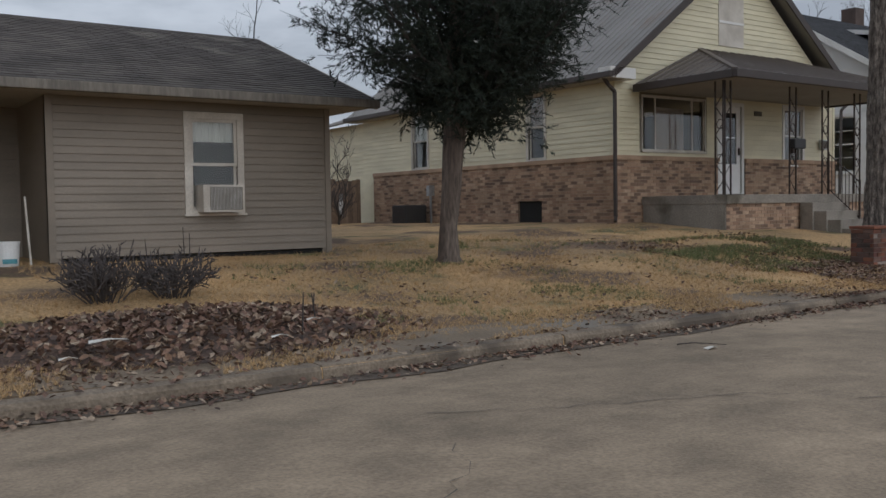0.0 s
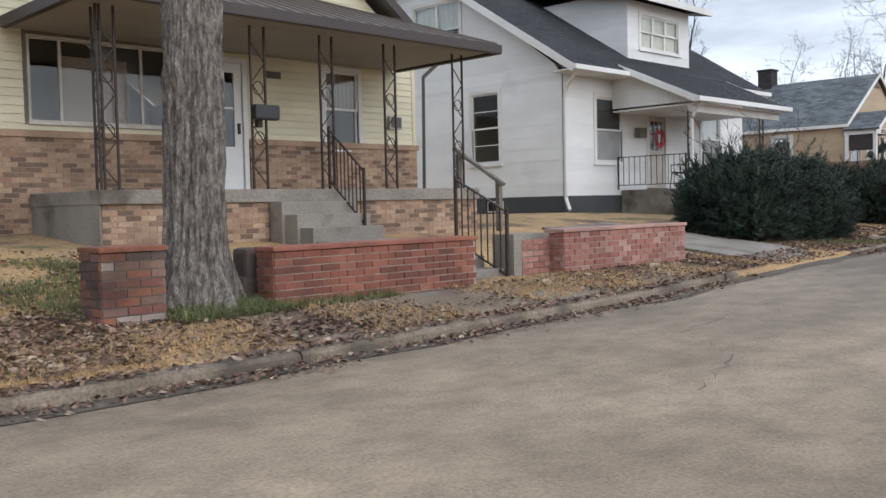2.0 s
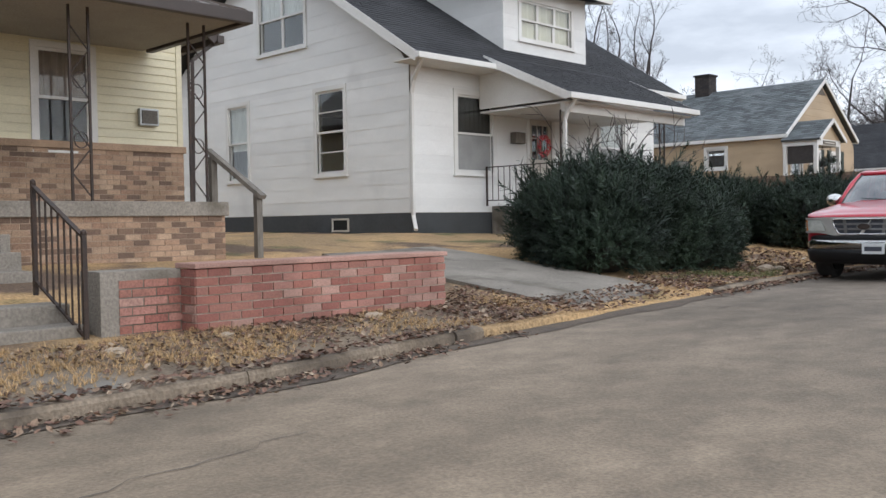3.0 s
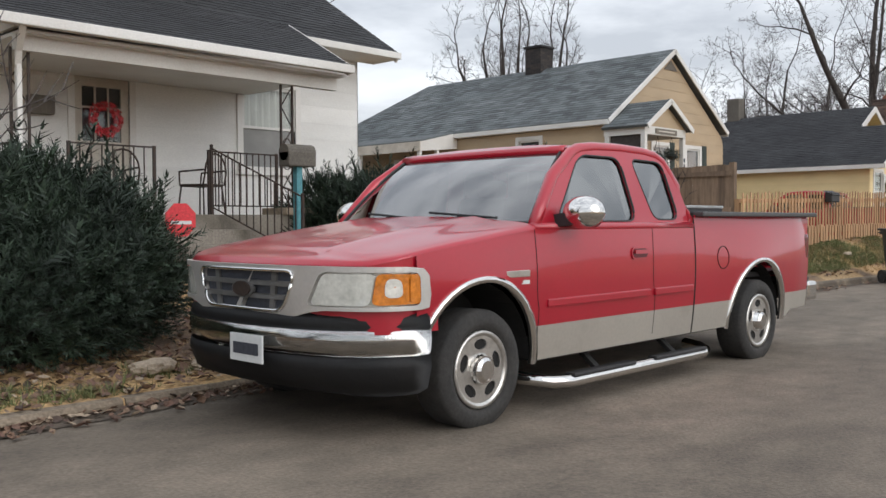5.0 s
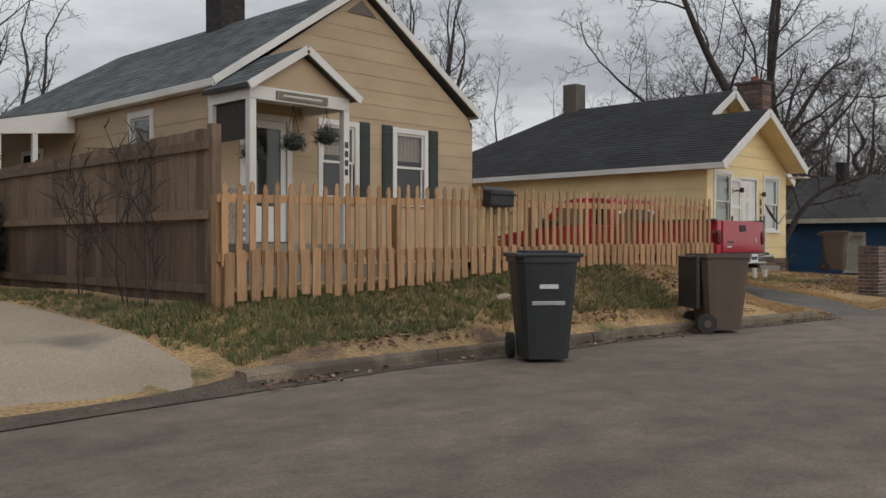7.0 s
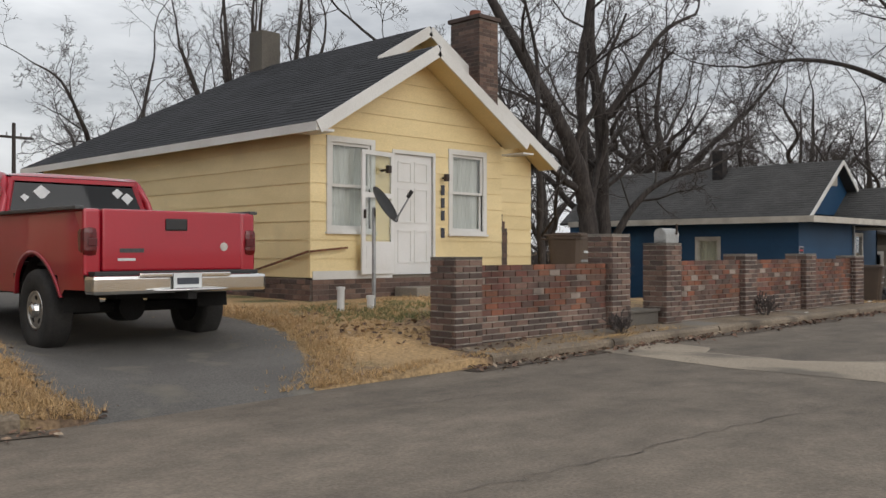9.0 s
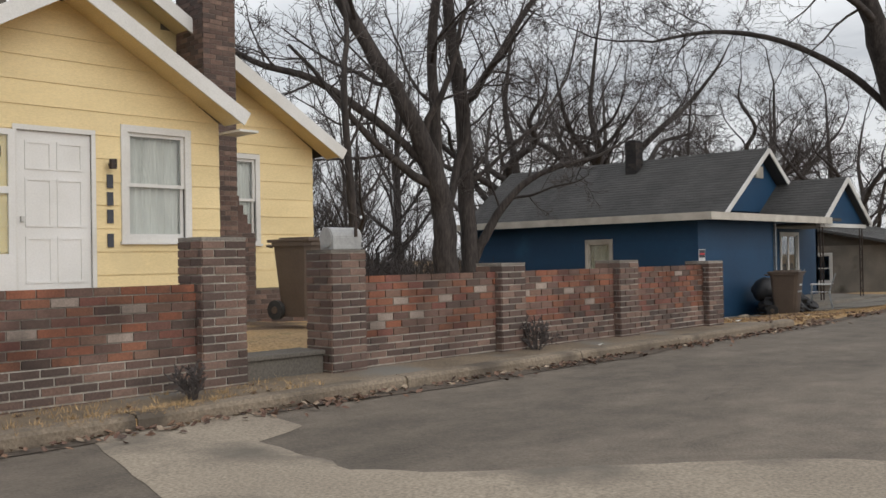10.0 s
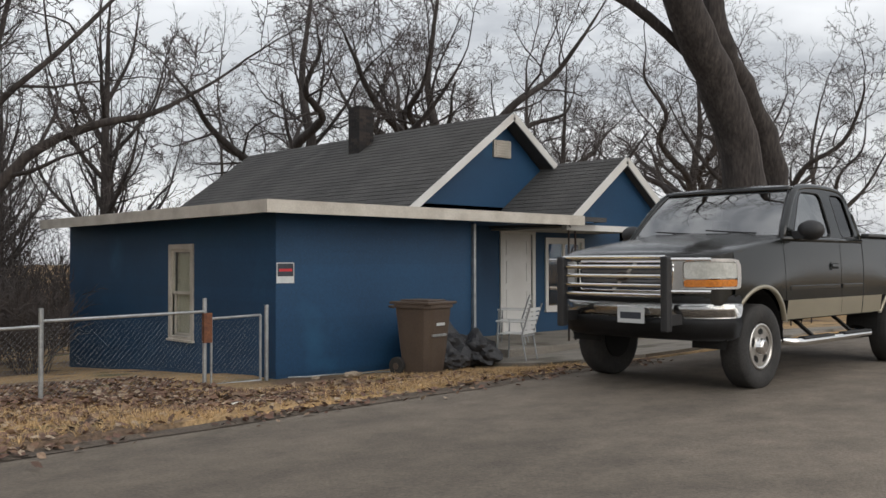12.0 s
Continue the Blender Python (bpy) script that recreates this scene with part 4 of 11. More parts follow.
def crack(pts, seed, w=0.0035):
    """A branching crack in the asphalt, a sunken ragged line."""
    rng = random.Random(seed)
    vs, fs = [], []
    line = []
    for (x0, y0), (x1, y1) in zip(pts, pts[1:]):
        k = max(2, int(math.hypot(x1 - x0, y1 - y0) / 0.12))
        line += [(lerp(x0, x1, i / k) + rng.uniform(-0.045, 0.045), lerp(y0, y1, i / k) + rng.uniform(-0.05, 0.05)) for i in range(k)]
    for i, (x, y) in enumerate(line):
        ww = w * rng.uniform(0.15, 1.3)
        z = road_z(x, y) + 0.005
        vs += [(x, y - ww, z), (x + ww * 0.4, y + ww, z)]
        if i:
            b = 2 * i
            fs.append((b - 2, b, b + 1, b - 1))
    return tagged(pydata("crack", vs, fs, CRACK), label="ragged dark crack in the asphalt street", category="crack", group="cracks in the street", kind="stuff")


CRACKS = [[(-0.6, 1.2), (0.2, 1.9), (0.5, 2.6)], [(0.7, 2.9), (1.6, 2.5), (2.6, 2.2), (3.4, 1.2)], [(4.6, 1.6), (4.9, 2.4), (5.6, 2.9)], [(7.4, 1.4), (8.6, 2.0), (9.8, 2.1)],
          [(24.9, 5.75), (24.6, 5.54), (24.33, 5.27), (24.03, 4.84), (24.09, 4.46), (24.05, 3.96), (24.3, 3.2)], [(22.8, 4.75), (23.38, 4.74), (23.83, 4.75), (24.04, 4.8)], [(43, 2.2), (46, 3.0), (50, 3.3), (54, 3.0)], [(52, 5.4), (54.5, 4.7)],
          [(8, 0.5), (9, 1.3), (9.4, 2.8)],
          [(24.09, 4.46), (24.4, 4.3), (24.9, 4.35)], [(13.2, 2.2), (14.4, 2.6), (15.2, 3.5), (16.6, 3.7)], [(31.5, 3.0), (33.6, 3.4), (34.8, 4.4)], [(34.0, 3.4), (35.4, 2.6)], [(60.2, 4.0), (61.4, 4.3), (62.8, 3.8), (64.5, 4.2)], [(60.8, 5.0), (61.8, 4.9)]]
for i, pts in enumerate(CRACKS):
    crack(pts, i, 0.009 if 22 < pts[0][0] < 26 else 0.005)

# ---- tan bungalow with a hung air conditioner ----


def gable_outline(u0, u1, z0, ze, za):
    return [(u0, z0), (u1, z0), (u1, ze), ((u0 + u1) / 2, za), (u0, ze)]


def fascia(parent, a, b, material, h=0.16, w=0.03, name="fascia"):
    return part(name, bar(bmesh.new(), a, b, w, h), material, parent)


def tan_bungalow():
    h = thing("house", "low tan vinyl-sided bungalow with a brown shingle roof", "house")
    y, x0, x1, zb, ze = 11.8, 0.52, 4.78, 0.5, 2.74
    f = Face((x0, y), (x1, y))
    win = (1.98, 2.7, 1.14, 2.48)
    w = wall(h, f, rect(0, f.long, zb, ze), [win])
    siding(f, w, rect(0.05, f.long - 0.05, zb, ze), [(win[0] - 0.1, win[1] + 0.1, win[2] - 0.06, win[3] + 0.1)], zb, ze, 0.11, TAN_VINYL)
    for u in (0.03, f.long - 0.03):
        corner_post(h, f, u, zb - 0.05, ze, TAN_VINYL)
    window(h, f, *win, trim=0.1, mtrim=TRIM_OLD, cover=CURTAIN, cover_part=0.25)
    # black box in place of the shadow gap below the lowest board
    part("foundation", box(bmesh.new(), x0, x1, y + 0.02, y + 0.1, 0.2, zb - 0.02), BLACK_VOID, h, "black strip painted as the shaded gap under the siding")
    recess = Face((-5.2, y + 1.9), (x0, y + 1.9))
    rw = wall(h, recess, rect(0, recess.long, 0.3, ze), [])
    siding(recess, rw, rect(0, recess.long, 0.4, ze), [], 0.4, ze, 0.11, TAN_VINYL)
    side = Face((x0, y + 1.9), (x0, y))
    wall(h, side, rect(0, 1.9, 0.3, ze), [], TAN_VINYL)
    right = Face((x1, y), (x1, 19.6))
    wall(h, right, gable_outline(0, right.long, 0.3, ze, 4.4), [], TAN_VINYL)
    back = Face((x1, 19.6), (-9.5, 19.6))
    wall(h, back, rect(0, back.long, 0.3, ze), [], TAN_VINYL)
    wall(h, Face((-9.5, 19.6), (-9.5, y)), gable_outline(0, 7.8, 0.3, ze, 4.4), [], TAN_VINYL)
    wall(h, Face((-9.5, y), (-5.2, y)), rect(0, 4.3, 0.3, ze), [], TAN_VINYL)
    part("porch_slab", box(bmesh.new(), -5.2, x0, y - 0.1, y + 1.9, 0.2, 0.36), CONCRETE_OLD, h)
    e0, e1, r1, r0 = (-10, 11.22, 2.84), (5.34, 11.22, 2.84), (5.34, 15.75, 4.52), (-10, 15.75, 4.52)
    shingles(h, e0, e1, r1, r0, ROOF_BROWN)
    part("roof", slab(bmesh.new(), [(5.34, 20.2, 2.84), (-10, 20.2, 2.84), (-10, 15.75, 4.52), (5.34, 15.75, 4.52)], 0.09), ROOF_BROWN, h)
    gut = bmesh.new()
    box(gut, -10, 5.36, 11.1, 11.22, 2.7, 2.83, 0.015)
    part("gutter", gut, WOOD_GREY, h, "grimy grey gutter")
    part("soffit", box(bmesh.new(), -10, 5.32, 11.22, y + 1.9, 2.72, 2.745), SOFFIT, h)
    fascia(h, (5.35, 11.2, 2.76), (5.35, 15.75, 4.44), TRIM_OLD)
    ac = thing("air_conditioner", "grimy white window air conditioner with a finned grille", "air conditioner")
    bm = bmesh.new()
    f.box(bm, 2.06, 2.68, 1.1, 1.5, -0.15, 0.28)
    part("case", bm, TRIM_OLD, ac)
    bm = bmesh.new()
    f.box(bm, 2.16, 2.66, 1.13, 1.47, 0.281, 0.29)
    grille = part("grille", bm, WOOD_GREY, ac, "grey finned coil grille")
    bm = bmesh.new()
    for i in range(22):
        f.box(bm, 2.17 + i * 0.022, 2.176 + i * 0.022, 1.135, 1.465, 0.29, 0.296)
    part("fins", bm, STEEL_DULL, grille)
    return h


tan_bungalow()

# ---- cream house with a brick base and a deep porch ----


def lattice_post(parent, x, y, z0, z1, gap=0.24, along=(1, 0), material=None):
    """An iron porch post: two square bars with crossed and scrolled bars between."""
    d = Vector((*along, 0)) * gap / 2
    bm = bmesh.new()
    c = Vector((x, y, 0))
    for s in (-1, 1):
        bar(bm, c + s * d + Vector((0, 0, z0)), c + s * d + Vector((0, 0, z1)), 0.028, 0.028)
    z, flip = z0 + 0.05, 1
    while z < z1 - 0.3:
        a, b = c + d * flip + Vector((0, 0, z)), c - d * flip + Vector((0, 0, z + 0.3))
        bar(bm, a, b, 0.012, 0.014)
        z += 0.3
        flip = -flip
    for zc in (z0 + 0.75, z1 - 0.9):
        bmesh.ops.create_circle(bm, segments=12, radius=gap * 0.3, matrix=Matrix.Translation(c + Vector((0, 0, zc))) @ Matrix.Rotation(radians(90), 4, "X"))
        for i in range(10):
            a0, a1 = 2 * math.pi * i / 10, 2 * math.pi * (i + 1) / 10
            bar(bm, c + d.normalized() * math.cos(a0) * gap * 0.36 + Vector((0, 0, zc + math.sin(a0) * 0.1)), c + d.normalized() * math.cos(a1) * gap * 0.36 + Vector((0, 0, zc + math.sin(a1) * 0.1)), 0.012, 0.012)
    return part("porch_post", bm, material or IRON, parent, "scrolled iron porch post")


def iron_rail(name, label, a, b, height, material=None, pitch=0.11, knob=True):
    """A stair rail of iron: two posts, top and bottom rail, upright bars."""
    a, b = Vector(a), Vector(b)
    up = Vector((0, 0, height))
    r = thing(name, label, "railing")
    mt = material or IRON
    for p in (a, b):
        bm = bar(bmesh.new(), p, p + up + Vector((0, 0, 0.02)), 0.035, 0.035)
        if knob:
            bmesh.ops.create_icosphere(bm, subdivisions=1, radius=0.028, matrix=Matrix.Translation(p + up + Vector((0, 0, 0.03))))
        part("post", bm, mt, r)
    part("top_rail", bar(bmesh.new(), a + up, b + up, 0.04, 0.018), mt, r)
    low = Vector((0, 0, 0.12))
    part("bottom_rail", bar(bmesh.new(), a + low, b + low, 0.025, 0.018), mt, r)
    k = max(2, round((b - a).length / pitch))
    for i in range(1, k):
        p = lerp(a, b, i / k)
        part("baluster", bar(bmesh.new(), p + low, p + up, 0.013, 0.013), mt, r)
    return r


def cream_house():
    h = thing("house", "cream vinyl-sided house with tan brick base and metal roof", "house")
    x0, x1, y0, y1, zg, zl, ze = 12.65, 21.1, 13.12, 24.2, 0.45, 2.2, 4.02
    apex = 7.35
    f = Face((x0, y0), (x1, y0))
    big, door, small = (0.86, 3.02, 2.36, 3.58), (3.56, 4.42, 1.36, 3.5), (6.2, 6.98, 2.14, 3.55)
    holes = [big, door, small]
    out = gable_outline(0, f.long, zg, ze, apex)
    w = wall(h, f, out, holes)
    grow = lambda q, t=0.09: (q[0] - t, q[1] + t, q[2] - t * 0.6, q[3] + t)
    attic = (3.55, 4.5, 4.95, 6.15)
    siding(f, w, [(0.05, zl), (f.long - 0.05, zl), (f.long - 0.05, ze), (f.long / 2, apex), (0.05, ze)], [grow(big), grow(door), grow(small), attic], zl, apex - 0.05, 0.125, CREAM_VINYL)
    part("attic_panel", f.box(bmesh.new(), *attic, 0, 0.03), TRIM_OLD, h, "pale boarded attic window")
    part("attic_rail", f.box(bmesh.new(), attic[0], attic[1], 5.5, 5.56, 0.03, 0.045), TRIM_WHITE, h)
    brick_holes = [(door[0] - 0.1, door[1] + 0.1, zg, zl + 0.2)]
    core = part("brick_base", f.box(bmesh.new(), 0, door[0] - 0.1, zg, zl - 0.02, 0, 0.06), MORTAR_TAN, h, "tan brick base")
    f.box(bm := bmesh.new(), door[1] + 0.1, f.long, zg, zl - 0.02, 0, 0.06)
    core2 = part("brick_base", bm, MORTAR_TAN, h, "tan brick base")
    f2 = Face((x0, y0 - 0.06), (x1, y0 - 0.06))
    bricks(f2, core, 0, door[0] - 0.1, 0.5, zl - 0.08, "tan", limit=300, first=0)
    bricks(f2, core2, door[1] + 0.1, f.long, 0.5, zl - 0.08, "tan", limit=180, first=8)
    for a, b in ((0, door[0] - 0.1), (door[1] + 0.1, f.long)):
        part("brick_ledge", f.box(bmesh.new(), a - (0.07 if a == 0 else 0), b + 0.03, zl - 0.08, zl + 0.02, 0, 0.1), BRICKS["tan"][1], h)
    window(h, f, *big, trim=0.03, mtrim=TRIM_OLD, split=False, mullions=(1.32, 2.6), sill=True, sash=0.022)
    part("blind", f.box(bmesh.new(), 1.38, 2.4, big[2] + 0.03, lerp(big[2], big[3], 0.82), -0.11, -0.1), CURTAIN_BROWN, h, "dull brown blind behind the middle pane")
    window(h, f, *small, trim=0.09, cover=CURTAIN_BROWN, cover_part=0.5)
    # door with its storm door
    d = part("door", plate(bmesh.new(), [rect(door[0] - 0.09, door[1] + 0.09, door[2] - 0.02, door[3] + 0.09), rect(door[0], door[1], door[2], door[3])], f.place(0.04), 0.12), TRIM_WHITE, h)
    bm = plate(bmesh.new(), [rect(door[0], door[1], door[2], door[3]), rect(door[0] + 0.15, door[1] - 0.15, door[2] + 0.72, door[3] - 0.16)], f.place(-0.01), 0.04)
    part("leaf", bm, DOOR_WHITE, d, "white storm door")
    part("pane", f.box(bmesh.new(), door[0] + 0.14, door[1] - 0.14, door[2] + 0.7, door[3] - 0.15, -0.035, -0.029), GLASS, d).visible_shadow = False
    part("bar", f.box(bmesh.new(), door[0] + 0.15, door[1] - 0.15, 2.72, 2.75, -0.03, -0.005), DOOR_WHITE, d)
    part("handle", f.box(bmesh.new(), door[1] - 0.1, door[1] - 0.06, 2.3, 2.48, -0.01, 0.03), IRON, d, "dark handle")
    # black sheet behind the glass, painted as the unlit room
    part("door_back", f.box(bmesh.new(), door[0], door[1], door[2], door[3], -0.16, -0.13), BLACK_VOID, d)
    # left side
    s = Face((x0, y1), (x0, y0))
    L = s.long
    wins = [(L - 2.94, L - 2.34, 2.26, 3.84), (L - 8.16, L - 7.4, 2.26, 3.84)]
    vents = [(L - 3.3, L - 2.4, 0.62, 1.24)]
    w = wall(h, s, rect(0, L, zg, ze), wins)
    siding(s, w, rect(0, L, zl, ze), [grow(q, 0.07) for q in wins], zl, ze, 0.125, CREAM_VINYL)
    for q in wins:
        window(h, s, *q, trim=0.07, mtrim=TRIM_OLD, cover=CURTAIN_BROWN if q is wins[0] else CURTAIN, cover_part=0.5)
    core = part("brick_base", plate(bmesh.new(), [rect(0.7, L + 0.06, zg, zl - 0.02), rect(*vents[0])], s.place(0.06), 0.06), MORTAR_TAN, h, "tan brick base")
    s2 = Face((x0 - 0.06, y1), (x0 - 0.06, y0 - 0.06))
    bricks(s2, core, 0.7, L + 0.06, 0.5, zl - 0.08, "tan", limit=300, first=L, holes=vents)
    part("brick_ledge", s.box(bmesh.new(), 0.7, L + 0.06, zl - 0.08, zl + 0.02, 0, 0.1), BRICKS["tan"][1], h)
    part("siding_patch", s.box(bmesh.new(), 0, 0.7, zg, zl, 0, 0.02), CREAM_VINYL, h)
    # flat black plate; its colour gives the shade of the opening
    part("crawl_vent", s.box(bmesh.new(), vents[0][0], vents[0][1], vents[0][2], vents[0][3], 0.003, 0.012), BLACK_VOID, h, "black plate painted as the shade of a crawl-space opening")
    corner_post(h, s, L - 0.02, zl, ze, CREAM_VINYL)
    corner_post(h, f, 0.03, zl, ze, CREAM_VINYL)
    corner_post(h, f, f.long - 0.03, zl, ze, CREAM_VINYL)
    wall(h, Face((x1, y0), (x1, y1)), rect(0, y1 - y0, zg, ze), [], CREAM_VINYL)
    wall(h, Face((x1, y1), (x0, y1)), gable_outline(0, x1 - x0, zg, ze, apex), [], CREAM_VINYL)
    # rear wing
    rear = Face((x0 + 0.02, 26.5), (x0 + 0.02, y1))
    w = wall(h, rear, rect(0, 2.3, zg, 3.85), [])
    siding(rear, w, rect(0, 2.3, zg + 0.1, 3.85), [], zg + 0.1, 3.85, 0.125, CREAM_VINYL)
    wall(h, Face((20.0, 26.5), (x0, 26.5)), rect(0, 7.3, zg, 3.85), [], CREAM_VINYL)
    ribbed(h, (12.2, 27.0, 3.82), (12.2, y1, 3.92), (16.2, y1, 5.2), (16.2, 27.0, 5.1), ROOF_METAL)
    ribbed(h, (20.6, y1, 3.9), (20.6, 27.0, 3.9), (16.2, 27.0, 5.1), (16.2, y1, 5.2), ROOF_METAL)
    # main roof
    xm = (x0 + x1) / 2
    ribbed(h, (12.2, 24.5, 4.0), (12.2, 12.75, 4.0), (xm, 12.75, 7.52), (xm, 24.5, 7.52), ROOF_METAL)
    ribbed(h, (21.55, 12.75, 4.0), (21.55, 24.5, 4.0), (xm, 24.5, 7.52), (xm, 12.75, 7.52), ROOF_METAL)
    for a, b in (((12.2, 12.74, 3.93), (xm, 12.74, 7.44)), ((21.55, 12.74, 3.93), (xm, 12.74, 7.44))):
        fascia(h, a, b, GUTTER_BROWN, 0.17, 0.04)
    part("gutter", box(bmesh.new(), 12.08, 12.2, 12.7, 24.5, 3.87, 4.0, 0.015), GUTTER_BROWN, h, "brown gutter")
    part("gutter", box(bmesh.new(), 21.55, 21.67, 12.7, 24.5, 3.87, 4.0, 0.015), GUTTER_BROWN, h, "brown gutter")
    part("soffit", box(bmesh.new(), 12.2, x0, 12.75, 24.5, 3.86, 3.88), SOFFIT, h)
    part("return", box(bmesh.new(), 12.12, 12.9, 12.72, 13.1, 3.86, 4.1, 0.01), TRIM_WHITE, h, "white eave return")
    downspout(h, [(12.14, 12.95, 3.88), (12.3, 12.98, 3.75), (12.53, 13.0, 3.6), (12.53, 13.0, 0.85), (12.42, 12.9, 0.75)], GUTTER_BROWN)
    downspout(h, [(21.6, 12.9, 3.9), (21.25, 12.98, 3.6), (21.22, 13.0, 0.9)], GUTTER_BROWN)
    part("vent_pipe", rod(bmesh.new(), (13.6, 20.5, 4.9), (13.6, 20.5, 5.75), 0.05, sides=10), GALVANISED, h)
    # porch
    px0, px1, py = 13.46, 20.4, 10.76
    pf = Face((px0, py), (px1, py))
    part("porch_slab", box(bmesh.new(), px0 - 0.04, px1 + 0.04, py - 0.05, y0 - 0.07, 1.1, 1.29, 0.012), CONCRETE_OLD, h, "stained concrete porch floor")
    core = part("porch_base", box(bmesh.new(), px0, px1, py, y0 - 0.1, 0.3, 1.1), MORTAR_TAN, h)
    bricks(pf, core, 0, pf.long, 0.35, 1.1, "tan", limit=300, first=3)
    ps = Face((px0, y0 - 0.1), (px0, py))
    part("porch_side", ps.box(bmesh.new(), 0, ps.long, 0.3, 1.1, 0.004, 0.03), CONCRETE_OLD, h, "damp-stained rendered porch side")
    ex0, ex1, ey, ez, wz = 13.15, 20.52, 10.3, 3.8, 4.78
    a, b = (ex0, ey, ez), (ex1, ey, ez)
    w0, w1 = (15.4, 13.0, wz), (18.3, 13.0, wz)
    ribbed(h, a, b, w1, w0, ROOF_PORCH, pitch=0.3)
    ribbed(h, (ex0, 13.0, ez), a, w0, w0, ROOF_PORCH, pitch=0.3)
    ribbed(h, b, (ex1, 13.0, ez), w1, w1, ROOF_PORCH, pitch=0.3)
    for lo_, hi_ in ((a, w0), (b, w1)):
        part("hip_cap", bar(bmesh.new(), lo_, hi_, 0.12, 0.05), ROOF_PORCH, h)
    bm = bmesh.new()
    box(bm, ex0 - 0.05, ex1 + 0.05, ey - 0.08, ey + 0.03, ez - 0.17, ez - 0.005, 0.015)
    box(bm, ex0 - 0.06, ex0 + 0.05, ey + 0.03, 13.0, ez - 0.17, ez - 0.005, 0.015)
    box(bm, ex1 - 0.05, ex1 + 0.06, ey + 0.03, 13.0, ez - 0.17, ez - 0.005, 0.015)
    part("porch_fascia", bm, GUTTER_BROWN, h, "brown porch gutter")
    part("porch_ceiling", box(bmesh.new(), ex0 + 0.06, ex1 - 0.06, ey + 0.05, y0 - 0.03, ez - 0.13, ez - 0.1), SOFFIT, h)
    for x in (13.65, 15.94, 17.19, 18.5, 20.1):
        lattice_post(h, x, py + 0.13, 1.29, ez - 0.13)
    lattice_post(h, px0 + 0.12, py + 0.25, 1.29, ez - 0.13, along=(0, 1))
    # steps
    for i in range(4):
        bm = box(bmesh.new(), 15.95 + 0.05 * i, 17.35, py - 0.06 - 0.3 * (i + 1), py - 0.05, 0.3, 1.1 - 0.19 * i, 0.012)
        part("step", bm, CONCRETE_OLD, h)
    return h


cream_house()
iron_rail("stair_rail", "brown iron stair rail beside the porch steps", (17.1, 10.75, 1.29), (17.2, 10.05, 0.62), 0.92)
iron_rail("stair_rail", "brown iron stair rail at the pavement steps", (16.62, 7.55, 0.42), (16.68, 6.75, 0.0), 0.9)
plank = thing("handrail", "weathered grey plank handrail on wooden posts", "railing")
part("rail", bar(bmesh.new(), (20.6, 11.5, 2.05), (20.85, 10.5, 1.35), 0.12, 0.06), WOOD_GREY, plank)
for p, zt in (((20.62, 11.4), 1.95), ((20.83, 10.6), 1.4)):
    part("post", box(bmesh.new(), p[0] - 0.045, p[0] + 0.045, p[1] - 0.045, p[1] + 0.045, 0.4, zt), WOOD_GREY, plank)
box_post = thing("mailbox", "black metal mailbox fixed to a porch post", "mailbox")
part("box", box(bmesh.new(), 15.78, 16.2, 10.72, 10.86, 2.3, 2.52, 0.03), PLASTIC, box_post)
part("bracket", box(bmesh.new(), 15.9, 15.98, 10.86, 10.95, 2.2, 2.5), IRON, box_post)
plaque = thing("house_plaque", "small grey plaque beside the door of the cream house", "sign")
part("panel", box(bmesh.new(), 17.55, 17.85, 13.06, 13.08, 3.3, 3.42, 0.006), BLOCK_GREY, plaque)
meter = thing("meter_box", "small framed grey meter box on the cream siding", "meter")
part("case", box(bmesh.new(), 20.35, 20.66, 13.0, 13.08, 2.52, 2.78, 0.01), GALVANISED, meter)
part("face", box(bmesh.new(), 20.38, 20.63, 12.985, 13.0, 2.55, 2.75), BLOCK_GREY, meter)
cond = thing("air_conditioner", "dark outdoor air conditioner against the brick base", "air conditioner")
part("case", box(bmesh.new(), 11.75, 12.45, 20.35, 21.1, 0.55, 1.2, 0.03), PLASTIC, cond)
bm = bmesh.new()
for i in range(14):
    box(bm, 11.74, 11.75, 20.4, 21.05, 0.6 + i * 0.04, 0.615 + i * 0.04)
part("louvres", bm, IRON, cond)
part("pipe", bar(bar(bmesh.new(), (12.5, 20.2, 0.6), (12.5, 20.2, 1.6), 0.05, 0.05), (12.5, 20.2, 1.45), (12.5, 20.2, 1.75), 0.14, 0.2), GALVANISED, cond)

# ---- white house with a dormer ----


